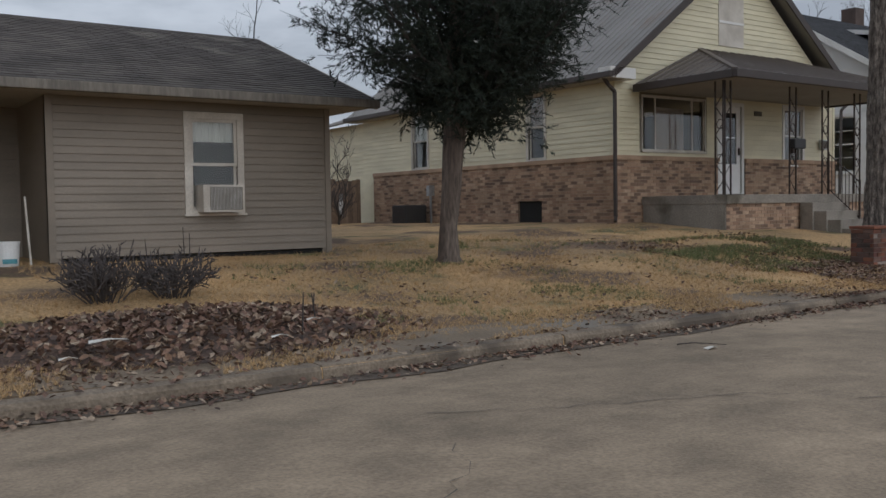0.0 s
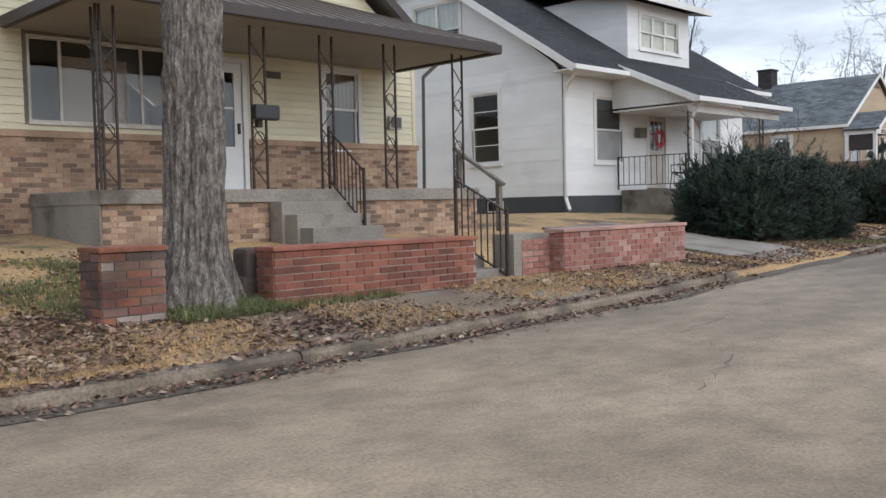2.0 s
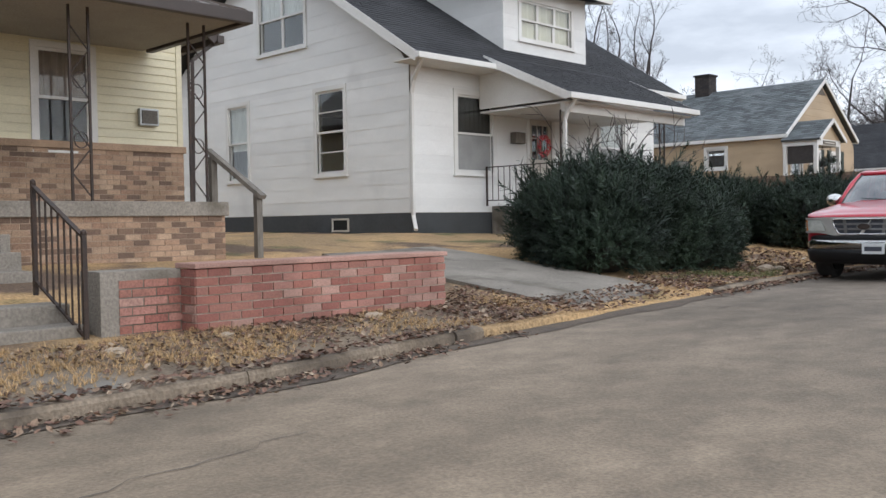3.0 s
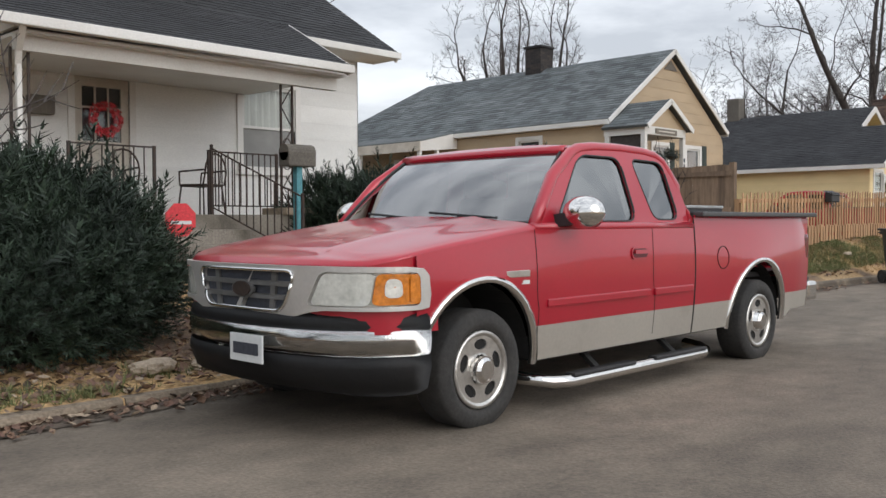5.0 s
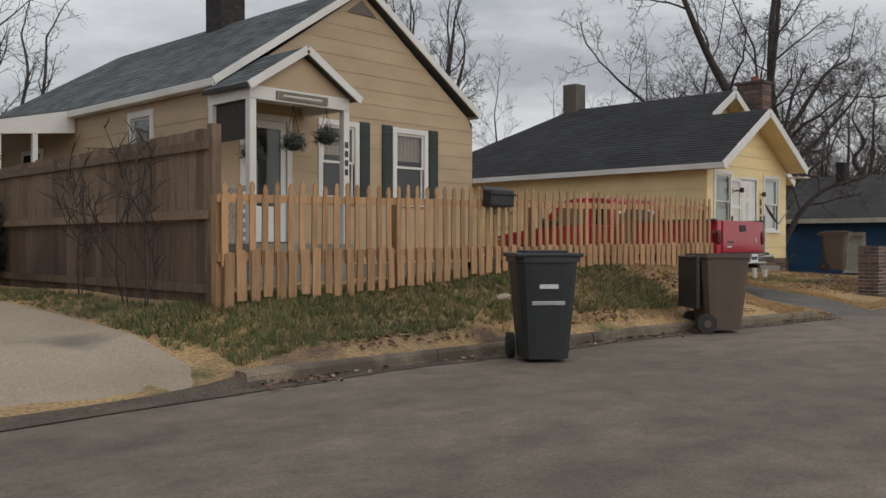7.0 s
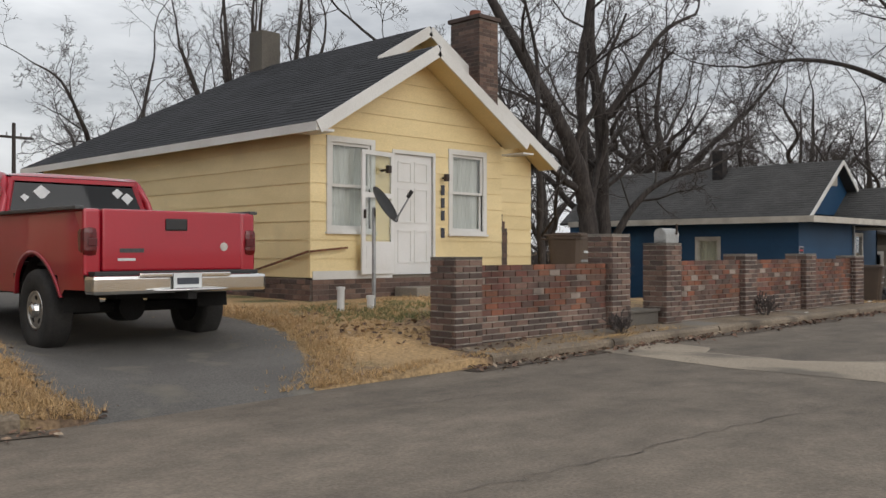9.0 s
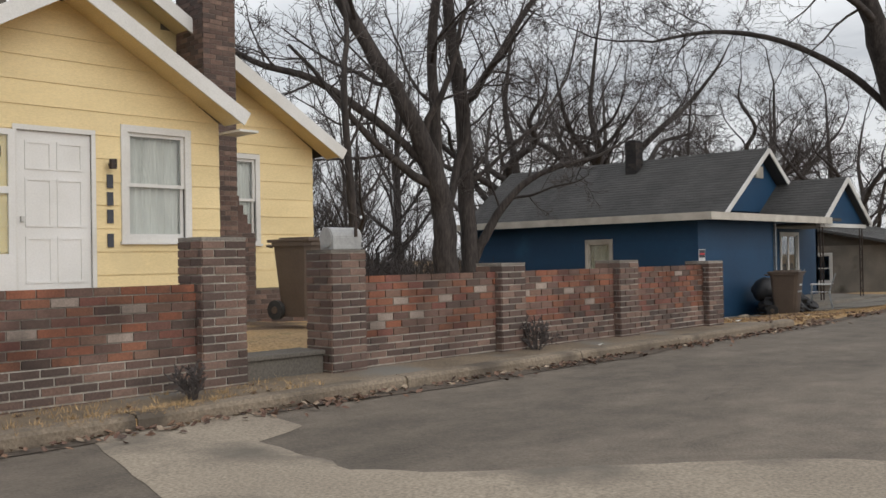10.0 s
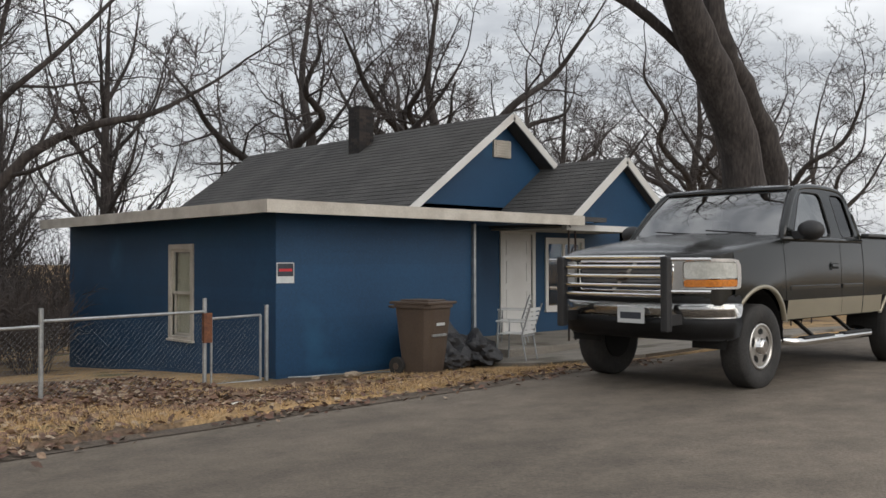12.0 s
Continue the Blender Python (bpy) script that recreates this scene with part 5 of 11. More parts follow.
def white_house():
    h = thing("house", "white one-and-a-half-storey house with a black shingle roof and dormer", "house")
    x0, x1, y0, y1 = 26.47, 35.62, 13.5, 23.6
    zb, zs, ze = 0.5, 1.17, 4.4
    ym = (y0 + y1) / 2
    za = 4.35 + (ym - 12.8) * 0.63
    f = Face((x0, y0), (x1, y0))
    wl, door, wr = (1.36, 2.5, 2.05, 3.7), (3.78, 4.62, 1.36, 3.38), (6.62, 7.7, 2.1, 3.5)
    grow = lambda q, t=0.1: (q[0] - t, q[1] + t, q[2] - t * 0.6, q[3] + t)
    w = wall(h, f, rect(0, f.long, zb, ze), [wl, door, wr])
    siding(f, w, rect(0.02, f.long - 0.02, zs, ze), [grow(wl), grow(door), grow(wr)], zs, ze, 0.3, WHITE_SHAKE, thick=0.006)
    for q, part_ in ((wl, 0.5), (wr, 1.0)):
        wn = window(h, f, *q, trim=0.11, cover=SHADE_DARK if q is wl else CURTAIN, cover_part=part_)
        # opaque pale grey panel over the lower half of the window
        part("insect_screen", f.box(bmesh.new(), q[0] + 0.045, q[1] - 0.045, q[2] + 0.045, (q[2] + q[3]) / 2 - 0.03, -0.026, -0.022), SASH_PALE, wn, "pale grey panel in the lower sash")
    d = part("door", plate(bmesh.new(), [rect(door[0] - 0.1, door[1] + 0.1, door[2], door[3] + 0.1), rect(door[0], door[1], door[2] + 0.01, door[3])], f.place(0.03), 0.1), TRIM_WHITE, h)
    lite = (door[0] + 0.12, door[1] - 0.12, 2.4, 3.2)
    part("leaf", plate(bmesh.new(), [rect(*door), rect(*lite)], f.place(-0.01), 0.04), TRIM_OLD, d, "off-white panelled door")
    part("pane", f.box(bmesh.new(), *lite, -0.035, -0.03), GLASS, d).visible_shadow = False
    bm = bmesh.new()
    for k in (1, 2):
        u = lerp(lite[0], lite[1], k / 3)
        f.box(bm, u - 0.012, u + 0.012, lite[2], lite[3], -0.03, -0.008)
    f.box(bm, lite[0], lite[1], 2.88, 2.91, -0.03, -0.008)
    part("muntin", bm, TRIM_OLD, d)
    # black backing coloured as the dark of the hall
    part("door_back", f.box(bmesh.new(), *door, -0.2, -0.16), BLACK_VOID, d)
    s = Face((x0, y1), (x0, y0))
    L = s.long
    to_u = lambda ya, yb: (L - (ya - y0), L - (yb - y0))
    q1 = (*to_u(16.6, 15.62), 2.1, 3.94)
    q2 = (*to_u(20.28, 19.4), 2.1, 3.94)
    q3 = (*to_u(18.8, 17.0), 5.1, 6.62)
    out = [(0, zb), (L, zb), (L, ze - 0.1), (L / 2, za - 0.06), (0, ze - 0.1)]
    w = wall(h, s, out, [q1, q2, q3])
    siding(s, w, [(0.02, zs), (L - 0.02, zs), (L - 0.02, ze - 0.1), (L / 2, za - 0.06), (0.02, ze - 0.1)], [grow(q) for q in (q1, q2, q3)], zs, za - 0.1, 0.3, WHITE_SHAKE, thick=0.006)
    window(h, s, *q1, trim=0.1, lites=1)
    window(h, s, *q2, trim=0.1, cover=CURTAIN, cover_part=0.6)
    window(h, s, *q3, trim=0.1, mullions=(sum(q3[:2]) / 2,), cover=CURTAIN, cover_part=0.5)
    for fc in (f, s):
        part("foundation", fc.box(bmesh.new(), 0, fc.long, 0.3, zs - 0.01, 0.004, 0.012), FOUNDATION_DARK, h, "dark painted foundation")
    bu = to_u(16.1, 15.5)
    part("basement_window", plate(bmesh.new(), [rect(bu[0], bu[1], 0.78, 1.08), rect(bu[0] + 0.05, bu[1] - 0.05, 0.82, 1.04)], s.place(0.03), 0.02), TRIM_OLD, h)
    # pane coloured black for the unlit basement behind it
    part("basement_pane", s.box(bmesh.new(), bu[0] + 0.05, bu[1] - 0.05, 0.82, 1.04, 0.0125, 0.016), BLACK_VOID, h)
    wall(h, Face((x1, y0), (x1, y1)), out, [], WHITE_SHAKE)
    wall(h, Face((x1, y1), (x0, y1)), rect(0, x1 - x0, zb, ze), [], WHITE_SHAKE)
    # roof: the front slope runs on over the porch
    rx0, rx1, ey = 26.0, 36.0, 12.8
    ez = 4.3
    ra = ez + (ym - ey) * 0.63
    shingles(h, (rx0, ey, ez), (rx1, ey, ez), (rx1, ym, ra), (rx0, ym, ra), ROOF_BLACK)
    shingles(h, (rx1, 2 * ym - ey, ez), (rx0, 2 * ym - ey, ez), (rx0, ym, ra), (rx1, ym, ra), ROOF_BLACK)
    px0, px1, py, pz = 28.25, 33.2, 10.85, 3.5
    shingles(h, (px0, py, pz), (px1, py, pz), (px1 + 0.55, ey + 0.35, ez + 0.24), (px0, ey + 0.35, ez + 0.24), ROOF_BLACK, thick=0.07)
    for x in (rx0, rx1):
        fascia(h, (x, ey, ez - 0.1), (x, ym, ra - 0.1), TRIM_WHITE, 0.18)
        fascia(h, (x, 2 * ym - ey, ez - 0.1), (x, ym, ra - 0.1), TRIM_WHITE, 0.18)
    part("gutter", box(bmesh.new(), rx0 - 0.02, 28.3, ey - 0.1, ey + 0.02, ez - 0.13, ez - 0.01, 0.015), TRIM_WHITE, h, "white gutter")
    part("gutter", box(bmesh.new(), px1 + 0.3, rx1, ey - 0.1, ey + 0.02, ez - 0.13, ez - 0.01, 0.015), TRIM_WHITE, h, "white gutter")
    part("gutter", box(bmesh.new(), px0 - 0.02, px1 + 0.02, py - 0.1, py + 0.02, pz - 0.13, pz - 0.01, 0.015), TRIM_WHITE, h, "white porch gutter")
    fascia(h, (px0, py, pz - 0.08), (px0, ey + 0.3, ez + 0.14), TRIM_WHITE, 0.16)
    fascia(h, (px1, py, pz - 0.08), (px1 + 0.55, ey + 0.3, ez + 0.14), TRIM_WHITE, 0.16)
    part("porch_gable", slab(bmesh.new(), [(px0 + 0.35, 11.0, pz - 0.08), (px0 + 0.35, 13.48, pz - 0.08), (px0 + 0.35, 13.48, 4.45)], 0.06), TRIM_WHITE, h)
    part("porch_ceiling", box(bmesh.new(), px0 + 0.3, px1, py + 0.12, y0 - 0.03, pz - 0.17, pz - 0.13), TRIM_WHITE, h)
    part("porch_beam", box(bmesh.new(), px0 + 0.3, px1, py + 0.3, py + 0.42, pz - 0.34, pz - 0.17), TRIM_WHITE, h)
    part("soffit", box(bmesh.new(), rx0, rx1, ey, y0 - 0.02, ez - 0.13, ez - 0.1), TRIM_WHITE, h)
    downspout(h, [(26.12, 12.74, 4.2), (26.4, 13.3, 3.85), (26.44, 13.42, 3.6), (26.44, 13.42, 1.1), (26.3, 13.2, 0.82)], TRIM_WHITE)
    downspout(h, [(28.5, 10.8, 3.42), (28.56, 11.1, 3.15), (28.58, 11.18, 3.0), (28.58, 11.18, 1.4)], TRIM_WHITE)
    # dormer
    dx0, dx1, dy, dz0, dz1 = 29.68, 32.85, 13.75, 4.85, 6.5
    df = Face((dx0, dy), (dx1, dy))
    dw = (0.62, 2.55, 5.25 , 6.15)
    w = wall(h, df, rect(0, df.long, 4.6, dz1), [dw], name="dormer_wall")
    siding(df, w, rect(0, df.long, dz0, dz1), [grow(dw)], dz0, dz1, 0.3, WHITE_SHAKE, thick=0.006)
    window(h, df, *dw, trim=0.1, mullions=(1.26, 1.91), cover=SHADE_OCHRE, cover_part=1.0)
    for x, fc in ((dx0, Face((dx0, 17.5), (dx0, dy))), (dx1, Face((dx1, dy), (dx1, 17.5)))):
        o = rect(0, fc.long, 4.6, dz1 + 0.25)
        w = wall(h, fc, o, [], name="dormer_wall")
        siding(fc, w, o, [], 4.6, dz1 + 0.25, 0.3, WHITE_SHAKE, thick=0.006)
    part("dormer_roof", slab(bmesh.new(), [(dx0 - 0.45, dy - 0.5, dz1 + 0.06), (dx1 + 0.45, dy - 0.5, dz1 + 0.06), (dx1 + 0.45, 18.4, dz1 + 1.0), (dx0 - 0.45, 18.4, dz1 + 1.0)], 0.08), ROOF_BLACK, h)
    bm = box(bmesh.new(), dx0 - 0.47, dx1 + 0.47, dy - 0.53, dy - 0.5, dz1 - 0.1, dz1 + 0.07)
    bar(bm, (dx0 - 0.46, dy - 0.5, dz1 - 0.02), (dx0 - 0.46, 18.4, dz1 + 0.92), 0.03, 0.16)
    bar(bm, (dx1 + 0.46, dy - 0.5, dz1 - 0.02), (dx1 + 0.46, 18.4, dz1 + 0.92), 0.03, 0.16)
    part("dormer_fascia", bm, TRIM_WHITE, h)
    # porch floor, posts and rails
    part("porch_slab", box(bmesh.new(), 28.9, 33.0, 11.1, y0 - 0.02, 0.4, 1.3, 0.015), CONCRETE_OLD, h)
    part("porch_cap", box(bmesh.new(), 32.15, 33.05, 11.0, 11.6, 1.3, 1.4, 0.015), CONCRETE, h)
    for x, m in ((28.62, IRON), (32.35, IRON)):
        lattice_post(h, x, 11.25, 1.3, pz - 0.3, gap=0.2, material=m)
    for i in range(4):
        part("step", box(bmesh.new(), 30.3, 31.6, 11.1 - 0.28 * (i + 1), 11.1, 0.3, 1.1 - 0.2 * i, 0.012), CONCRETE_OLD, h)
    part("chimney", box(bmesh.new(), 31.4, 32.0, 18.6, 19.2, 6.8, 8.6, 0.01), BRICKS["smoky"][1], h, "dark brick chimney")
    return h


white_house()
iron_rail("porch_rail", "black iron porch railing of the white house", (29.15, 11.2, 1.3), (30.25, 11.2, 1.3), 0.85, pitch=0.13, knob=False)
iron_rail("stair_rail", "black iron stair rail sloping down from the white porch", (31.05, 11.15, 1.28), (31.75, 10.1, 0.62), 0.9)
iron_rail("porch_rail", "black iron porch railing at the porch side", (28.66, 13.4, 1.3), (28.66, 11.4, 1.3), 0.85, pitch=0.16, knob=False)
iron_rail("porch_rail", "black iron porch railing beside the mailbox", (31.1, 11.3, 1.3), (32.2, 11.3, 1.3), 0.85, pitch=0.1, knob=False)
mb = thing("mailbox", "grey metal mailbox on a teal post before the porch", "mailbox")
part("post", box(bmesh.new(), 32.0, 32.09, 10.55, 10.64, 0.3, 1.95), IRON_BLUE, mb)
bm = box(bmesh.new(), 31.82, 32.28, 10.48, 10.72, 1.95, 2.16, 0.02)
rod(bm, (31.82, 10.6, 2.14), (32.28, 10.6, 2.14), 0.115, sides=16)
part("box", bm, BLOCK_GREY, mb)
wreath = thing("wreath", "red berry wreath hung on the white door", "wreath")
vs, fs = [], []
rng = random.Random(5)
for i in range(420):
    a, b = rng.uniform(0, 2 * math.pi), rng.uniform(0, 2 * math.pi)
    r = 0.2 + 0.055 * math.cos(b)
    c = Vector((30.67 + r * math.cos(a), 13.42 - 0.05 * abs(math.sin(b)), 2.72 + r * math.sin(a)))
    k = len(vs)
    vs += [c + Vector((rng.uniform(-1, 1), rng.uniform(-1, 0.2), rng.uniform(-1, 1))) * 0.03 for _ in range(4)]
    fs += [(k, k + 1, k + 2), (k, k + 2, k + 3), (k, k + 3, k + 1), (k + 1, k + 3, k + 2)]
pydata("berry_ring", vs, fs, SIGN_RED, wreath)
wallbox = thing("wall_mailbox", "dark letter box on the white wall beside the door", "mailbox")
part("box", box(bmesh.new(), 29.55, 29.9, 13.3, 13.47, 2.72, 2.98, 0.02), WOOD_GREY, wallbox)


def patio_chair(x, y, z, rz):
    c = thing("patio_chair", "dark metal patio chair with a rounded back on the porch", "chair", "porch chairs", at=pose(x, y, z, 0, 0, rz))
    part("seat", box(bmesh.new(), -0.23, 0.23, -0.22, 0.22, 0.42, 0.46, 0.015), IRON, c)
    bm = bmesh.new()
    pts = [(-0.24, 0.22, 0.44)] + [(-0.24 * math.cos(a), 0.26, 0.62 + 0.28 * math.sin(a)) for a in np.linspace(0, math.pi, 9)] + [(0.24, 0.22, 0.44)]
    for a, b in zip(pts, pts[1:]):
        rod(bm, a, b, 0.014, sides=6)
    for u in (-0.12, 0, 0.12):
        rod(bm, (u, 0.24, 0.46), (u, 0.26, 0.88), 0.009, sides=6)
    part("backrest", bm, IRON, c)
    for sx in (-1, 1):
        for sy in (-1, 1):
            part("leg", rod(bmesh.new(), (sx * 0.21, sy * 0.2, 0.43), (sx * 0.25, sy * 0.24, 0), 0.013, sides=6), IRON, c)
        part("armrest", rod(rod(bmesh.new(), (sx * 0.24, 0.24, 0.66), (sx * 0.25, -0.2, 0.64), 0.013, sides=6), (sx * 0.25, -0.2, 0.64), (sx * 0.23, -0.21, 0.44), 0.013, sides=6), IRON, c)
    return c


patio_chair(30.35, 12.5, 1.3, 180)
patio_chair(31.65, 12.4, 1.3, 200)
sgn = thing("yard_sign", "red octagonal yard sign on a thin metal stake", "sign")
bm = bmesh.new()
bmesh.ops.create_cone(bm, cap_ends=True, segments=8, radius1=0.2, radius2=0.2, depth=0.012, matrix=Matrix.Translation((29.75, 9.7, 1.22)) @ Matrix.Rotation(radians(90), 4, "X") @ Matrix.Rotation(radians(22.5), 4, "Z"))
part("panel", bm, SIGN_RED, sgn)
part("lettering", box(bmesh.new(), 29.62, 29.88, 9.688, 9.692, 1.17, 1.21), PLATE_WHITE, sgn)
part("stake", rod(bmesh.new(), (29.75, 9.71, 0.3), (29.75, 9.71, 1.05), 0.008, sides=6), IRON, sgn)

# ---- tan house with a portico ----


def tan_house():
    h = thing("house", "tan house with a blue-grey shingle roof and white portico", "house")
    x0, x1, y0, y1, zb, zs, ze = 43.98, 50.06, 13.6, 25.0, 0.3, 0.75, 3.62
    f = Face((x0, y0), (x1, y0))
    xm = (x0 + x1) / 2
    apex = 5.74
    door, wn_, w2 = (0.5, 1.35, 1.15, 3.2), (3.91, 4.66, 1.94, 3.25), (2.12, 2.87, 1.94, 3.25)
    grow = lambda q, t=0.1: (q[0] - t, q[1] + t, q[2] - t * 0.6, q[3] + t)
    w = wall(h, f, gable_outline(0, f.long, zb, ze, apex), [door, wn_, w2])
    siding(f, w, [(0, zs), (f.long, zs), (f.long, ze), (f.long / 2, apex), (0, ze)], [grow(door), grow(wn_), grow(w2)], zs, apex - 0.05, 0.27, TAN_PAINT, thick=0.009)
    window(h, f, *wn_, trim=0.1, cover=CURTAIN_BROWN, cover_part=0.4)
    window(h, f, *w2, trim=0.1, cover=CURTAIN_BROWN, cover_part=0.4)
    for a, b in ((3.54, 3.79), (4.78, 5.03), (2.98, 3.22)):
        bm = f.box(bmesh.new(), a, b, 1.9, 3.37, 0.018, 0.045)
        for k in range(16):
            f.box(bm, a + 0.03, b - 0.03, 1.98 + k * 0.087, 2.03 + k * 0.087, 0.045, 0.055)
        part("shutter", bm, SHUTTER_GREEN, h, "dark green louvred shutter")
    d = part("door", plate(bmesh.new(), [rect(door[0] - 0.1, door[1] + 0.1, door[2], door[3] + 0.1), rect(*door)], f.place(0.03), 0.1), TRIM_WHITE, h)
    lite = (door[0] + 0.11, door[1] - 0.11, 1.75, 3.07)
    part("leaf", plate(bmesh.new(), [rect(*door), rect(*lite)], f.place(-0.01), 0.04), DOOR_WHITE, d, "white half-glazed door")
    part("pane", f.box(bmesh.new(), *lite, -0.035, -0.03), GLASS, d).visible_shadow = False
    # black backing whose colour replaces the shade indoors
    part("door_back", f.box(bmesh.new(), *door, -0.2, -0.16), BLACK_VOID, d)
    s = Face((x0, y1), (x0, y0))
    L = s.long
    sw = (L - (16.48 - y0), L - (15.77 - y0), 2.74, 3.4)
    w = wall(h, s, rect(0, L, zb, ze), [sw])
    siding(s, w, rect(0, L, zs, ze), [grow(sw)], zs, ze, 0.27, TAN_PAINT, thick=0.009)
    window(h, s, *sw, trim=0.11, split=False)
    wall(h, Face((x1, y0), (x1, y1)), rect(0, L, zb, ze), [], TAN_PAINT)
    wall(h, Face((x1, y1), (x0, y1)), rect(0, x1 - x0, zb, ze), [], TAN_PAINT)
    ex0, ex1, ez, ra, fy, by = 43.8, 50.12, 3.77, 5.92, 13.45, 25.4
    ezr = ra - (ex1 - xm) * (ra - ez) / (xm - ex0)  # the eave over the picket fence side is short
    shingles(h, (ex0, by, ez), (ex0, fy, ez), (xm, fy, ra), (xm, 23.0, ra), ROOF_BLUE)
    shingles(h, (ex1, fy, ezr), (ex1, by, ezr), (xm, 23.0, ra), (xm, fy, ra), ROOF_BLUE)
    shingles(h, (ex1, by, ezr), (ex0, by, ez), (xm, 23.0, ra), (xm, 23.0, ra), ROOF_BLUE)
    for x, z in ((ex0, ez), (ex1, ezr)):
        fascia(h, (x, fy - 0.01, z - 0.06), (xm, fy - 0.01, ra - 0.06), TRIM_WHITE, 0.12)
        part("eave_board", box(bmesh.new(), x - 0.02, x + 0.02, fy, by, z - 0.13, z - 0.01), TRIM_WHITE, h)
    part("gable_vent", slab(bmesh.new(), [(xm - 0.35, y0 - 0.03, 5.35), (xm + 0.35, y0 - 0.03, 5.35), (xm, y0 - 0.03, 5.62)], 0.02), BLOCK_GREY, h)
    part("soffit", box(bmesh.new(), ex0, x0, fy, by, ez - 0.14, ez - 0.1), TRIM_WHITE, h)
    c = part("chimney", box(bmesh.new(), 46.75, 47.35, 17.9, 18.5, 5.5, 6.55), MORTAR_SOOT, h, "sooty dark brick chimney")
    for fc in (Face((46.75, 17.9), (47.35, 17.9)), Face((46.75, 18.5), (46.75, 17.9))):
        bricks(fc, c, 0, 0.6, 5.6, 6.5, "soot", limit=80)
    part("chimney_cap", box(bmesh.new(), 46.7, 47.4, 17.85, 18.55, 6.55, 6.62, 0.01), BRICKS["soot"][1], h)
    # portico
    px0, px1, py, pz = 43.78, 45.73, 12.4, 3.52
    pm = (px0 + px1) / 2
    part("porch_floor", box(bmesh.new(), px0 - 0.05, px1 + 0.05, py - 0.05, y0 - 0.02, 0.3, 1.12, 0.012), CONCRETE_OLD, h)
    for x, y in ((px0 + 0.06, py + 0.06), (px1 - 0.06, py + 0.06), (px0 + 0.06, y0 - 0.1)):
        part("porch_post", box(bmesh.new(), x - 0.06, x + 0.06, y - 0.06, y + 0.06, 1.12, pz - 0.18, 0.008), TRIM_WHITE, h, "white square post")
    bm = box(bmesh.new(), px0, px1, py, py + 0.1, pz - 0.2, pz)
    box(bm, px0, px0 + 0.1, py + 0.1, y0 - 0.02, pz - 0.2, pz)
    box(bm, px1 - 0.1, px1, py + 0.1, y0 - 0.02, pz - 0.2, pz)
    part("porch_beam", bm, TRIM_WHITE, h)
    qa = 4.22
    shingles(h, (px0 - 0.12, y0 - 0.02, pz), (px0 - 0.12, py - 0.15, pz), (pm, py - 0.15, qa), (pm, y0 - 0.02, qa), ROOF_BLUE, thick=0.06)
    shingles(h, (px1 + 0.12, py - 0.15, pz), (px1 + 0.12, y0 - 0.02, pz), (pm, y0 - 0.02, qa), (pm, py - 0.15, qa), ROOF_BLUE, thick=0.06)
    part("porch_gable", slab(bmesh.new(), [(px0 + 0.02, py, pz), (px1 - 0.02, py, pz), (pm, py, qa - 0.12)], 0.05), TAN_PAINT, h)
    for x in (px0 - 0.12, px1 + 0.12):
        fascia(h, (x, py - 0.16, pz - 0.04), (pm, py - 0.16, qa - 0.05), TRIM_WHITE, 0.12)
    part("porch_ceiling", box(bmesh.new(), px0, px1, py + 0.1, y0 - 0.03, pz - 0.04, pz), TRIM_WHITE, h)
    part("name_board", box(bmesh.new(), pm - 0.5, pm + 0.5, py - 0.03, py - 0.003, pz - 0.17, pz - 0.04, 0.006), WOOD_GREY, h, "dark name board with worn lettering")
    part("lettering", box(bmesh.new(), pm - 0.38, pm + 0.38, py - 0.034, py - 0.03, pz - 0.12, pz - 0.09), TRIM_OLD, h)
    panel = part("lattice", bar(bar(bmesh.new(), (px0 + 0.02, py + 0.12, 1.1), (px0 + 0.02, y0 - 0.16, 1.1), 0.03, 0.05), (px0 + 0.02, py + 0.12, 1.98), (px0 + 0.02, y0 - 0.16, 1.98), 0.03, 0.05), TRIM_OLD, h, "white lattice panel")
    ya, yb, za, zc = py + 0.12, y0 - 0.16, 1.12, 1.96
    tall_ = zc - za
    for sgn in (1, -1):
        c0 = ya - tall_ + 0.06
        while c0 < yb:
            lo, hi = max(ya, c0), min(yb, c0 + tall_)
            if hi - lo > 0.03:
                zl, zh = (za + lo - c0, za + hi - c0) if sgn > 0 else (zc - lo + c0, zc - hi + c0)
                part("lattice_strip", bar(bmesh.new(), (px0 + 0.02 + 0.004 * sgn, lo, zl), (px0 + 0.02 + 0.004 * sgn, hi, zh), 0.008, 0.032), TRIM_OLD, panel)
            c0 += 0.14
    for z in (2.75, 2.6, 2.45, 2.3):
        part("house_number", box(bmesh.new(), px1 - 0.1, px1 - 0.03, py - 0.006, py + 0.002, z - 0.05, z + 0.05), INK, h, "small dark house number bar")
    # side awning on posts
    ax, ay, ab = 42.43, 18.8, 23.8
    part("awning", slab(bmesh.new(), [(ax, ab, 3.5), (ax, ay, 3.5), (x0 + 0.02, ay, 3.84), (x0 + 0.02, ab, 3.84)], 0.05), ROOF_BLUE, h, "shingled lean-to roof")
    part("awning_skirt", box(bmesh.new(), ax - 0.03, ax, ay - 0.03, ab, 3.2, 3.47), TRIM_OLD, h)
    part("awning_end", slab(bmesh.new(), [(ax, ay - 0.01, 3.46), (ax, ay - 0.01, 3.2), (x0 - 0.03, ay - 0.01, 3.34), (x0 - 0.03, ay - 0.01, 3.8)], 0.03), TRIM_WHITE, h)
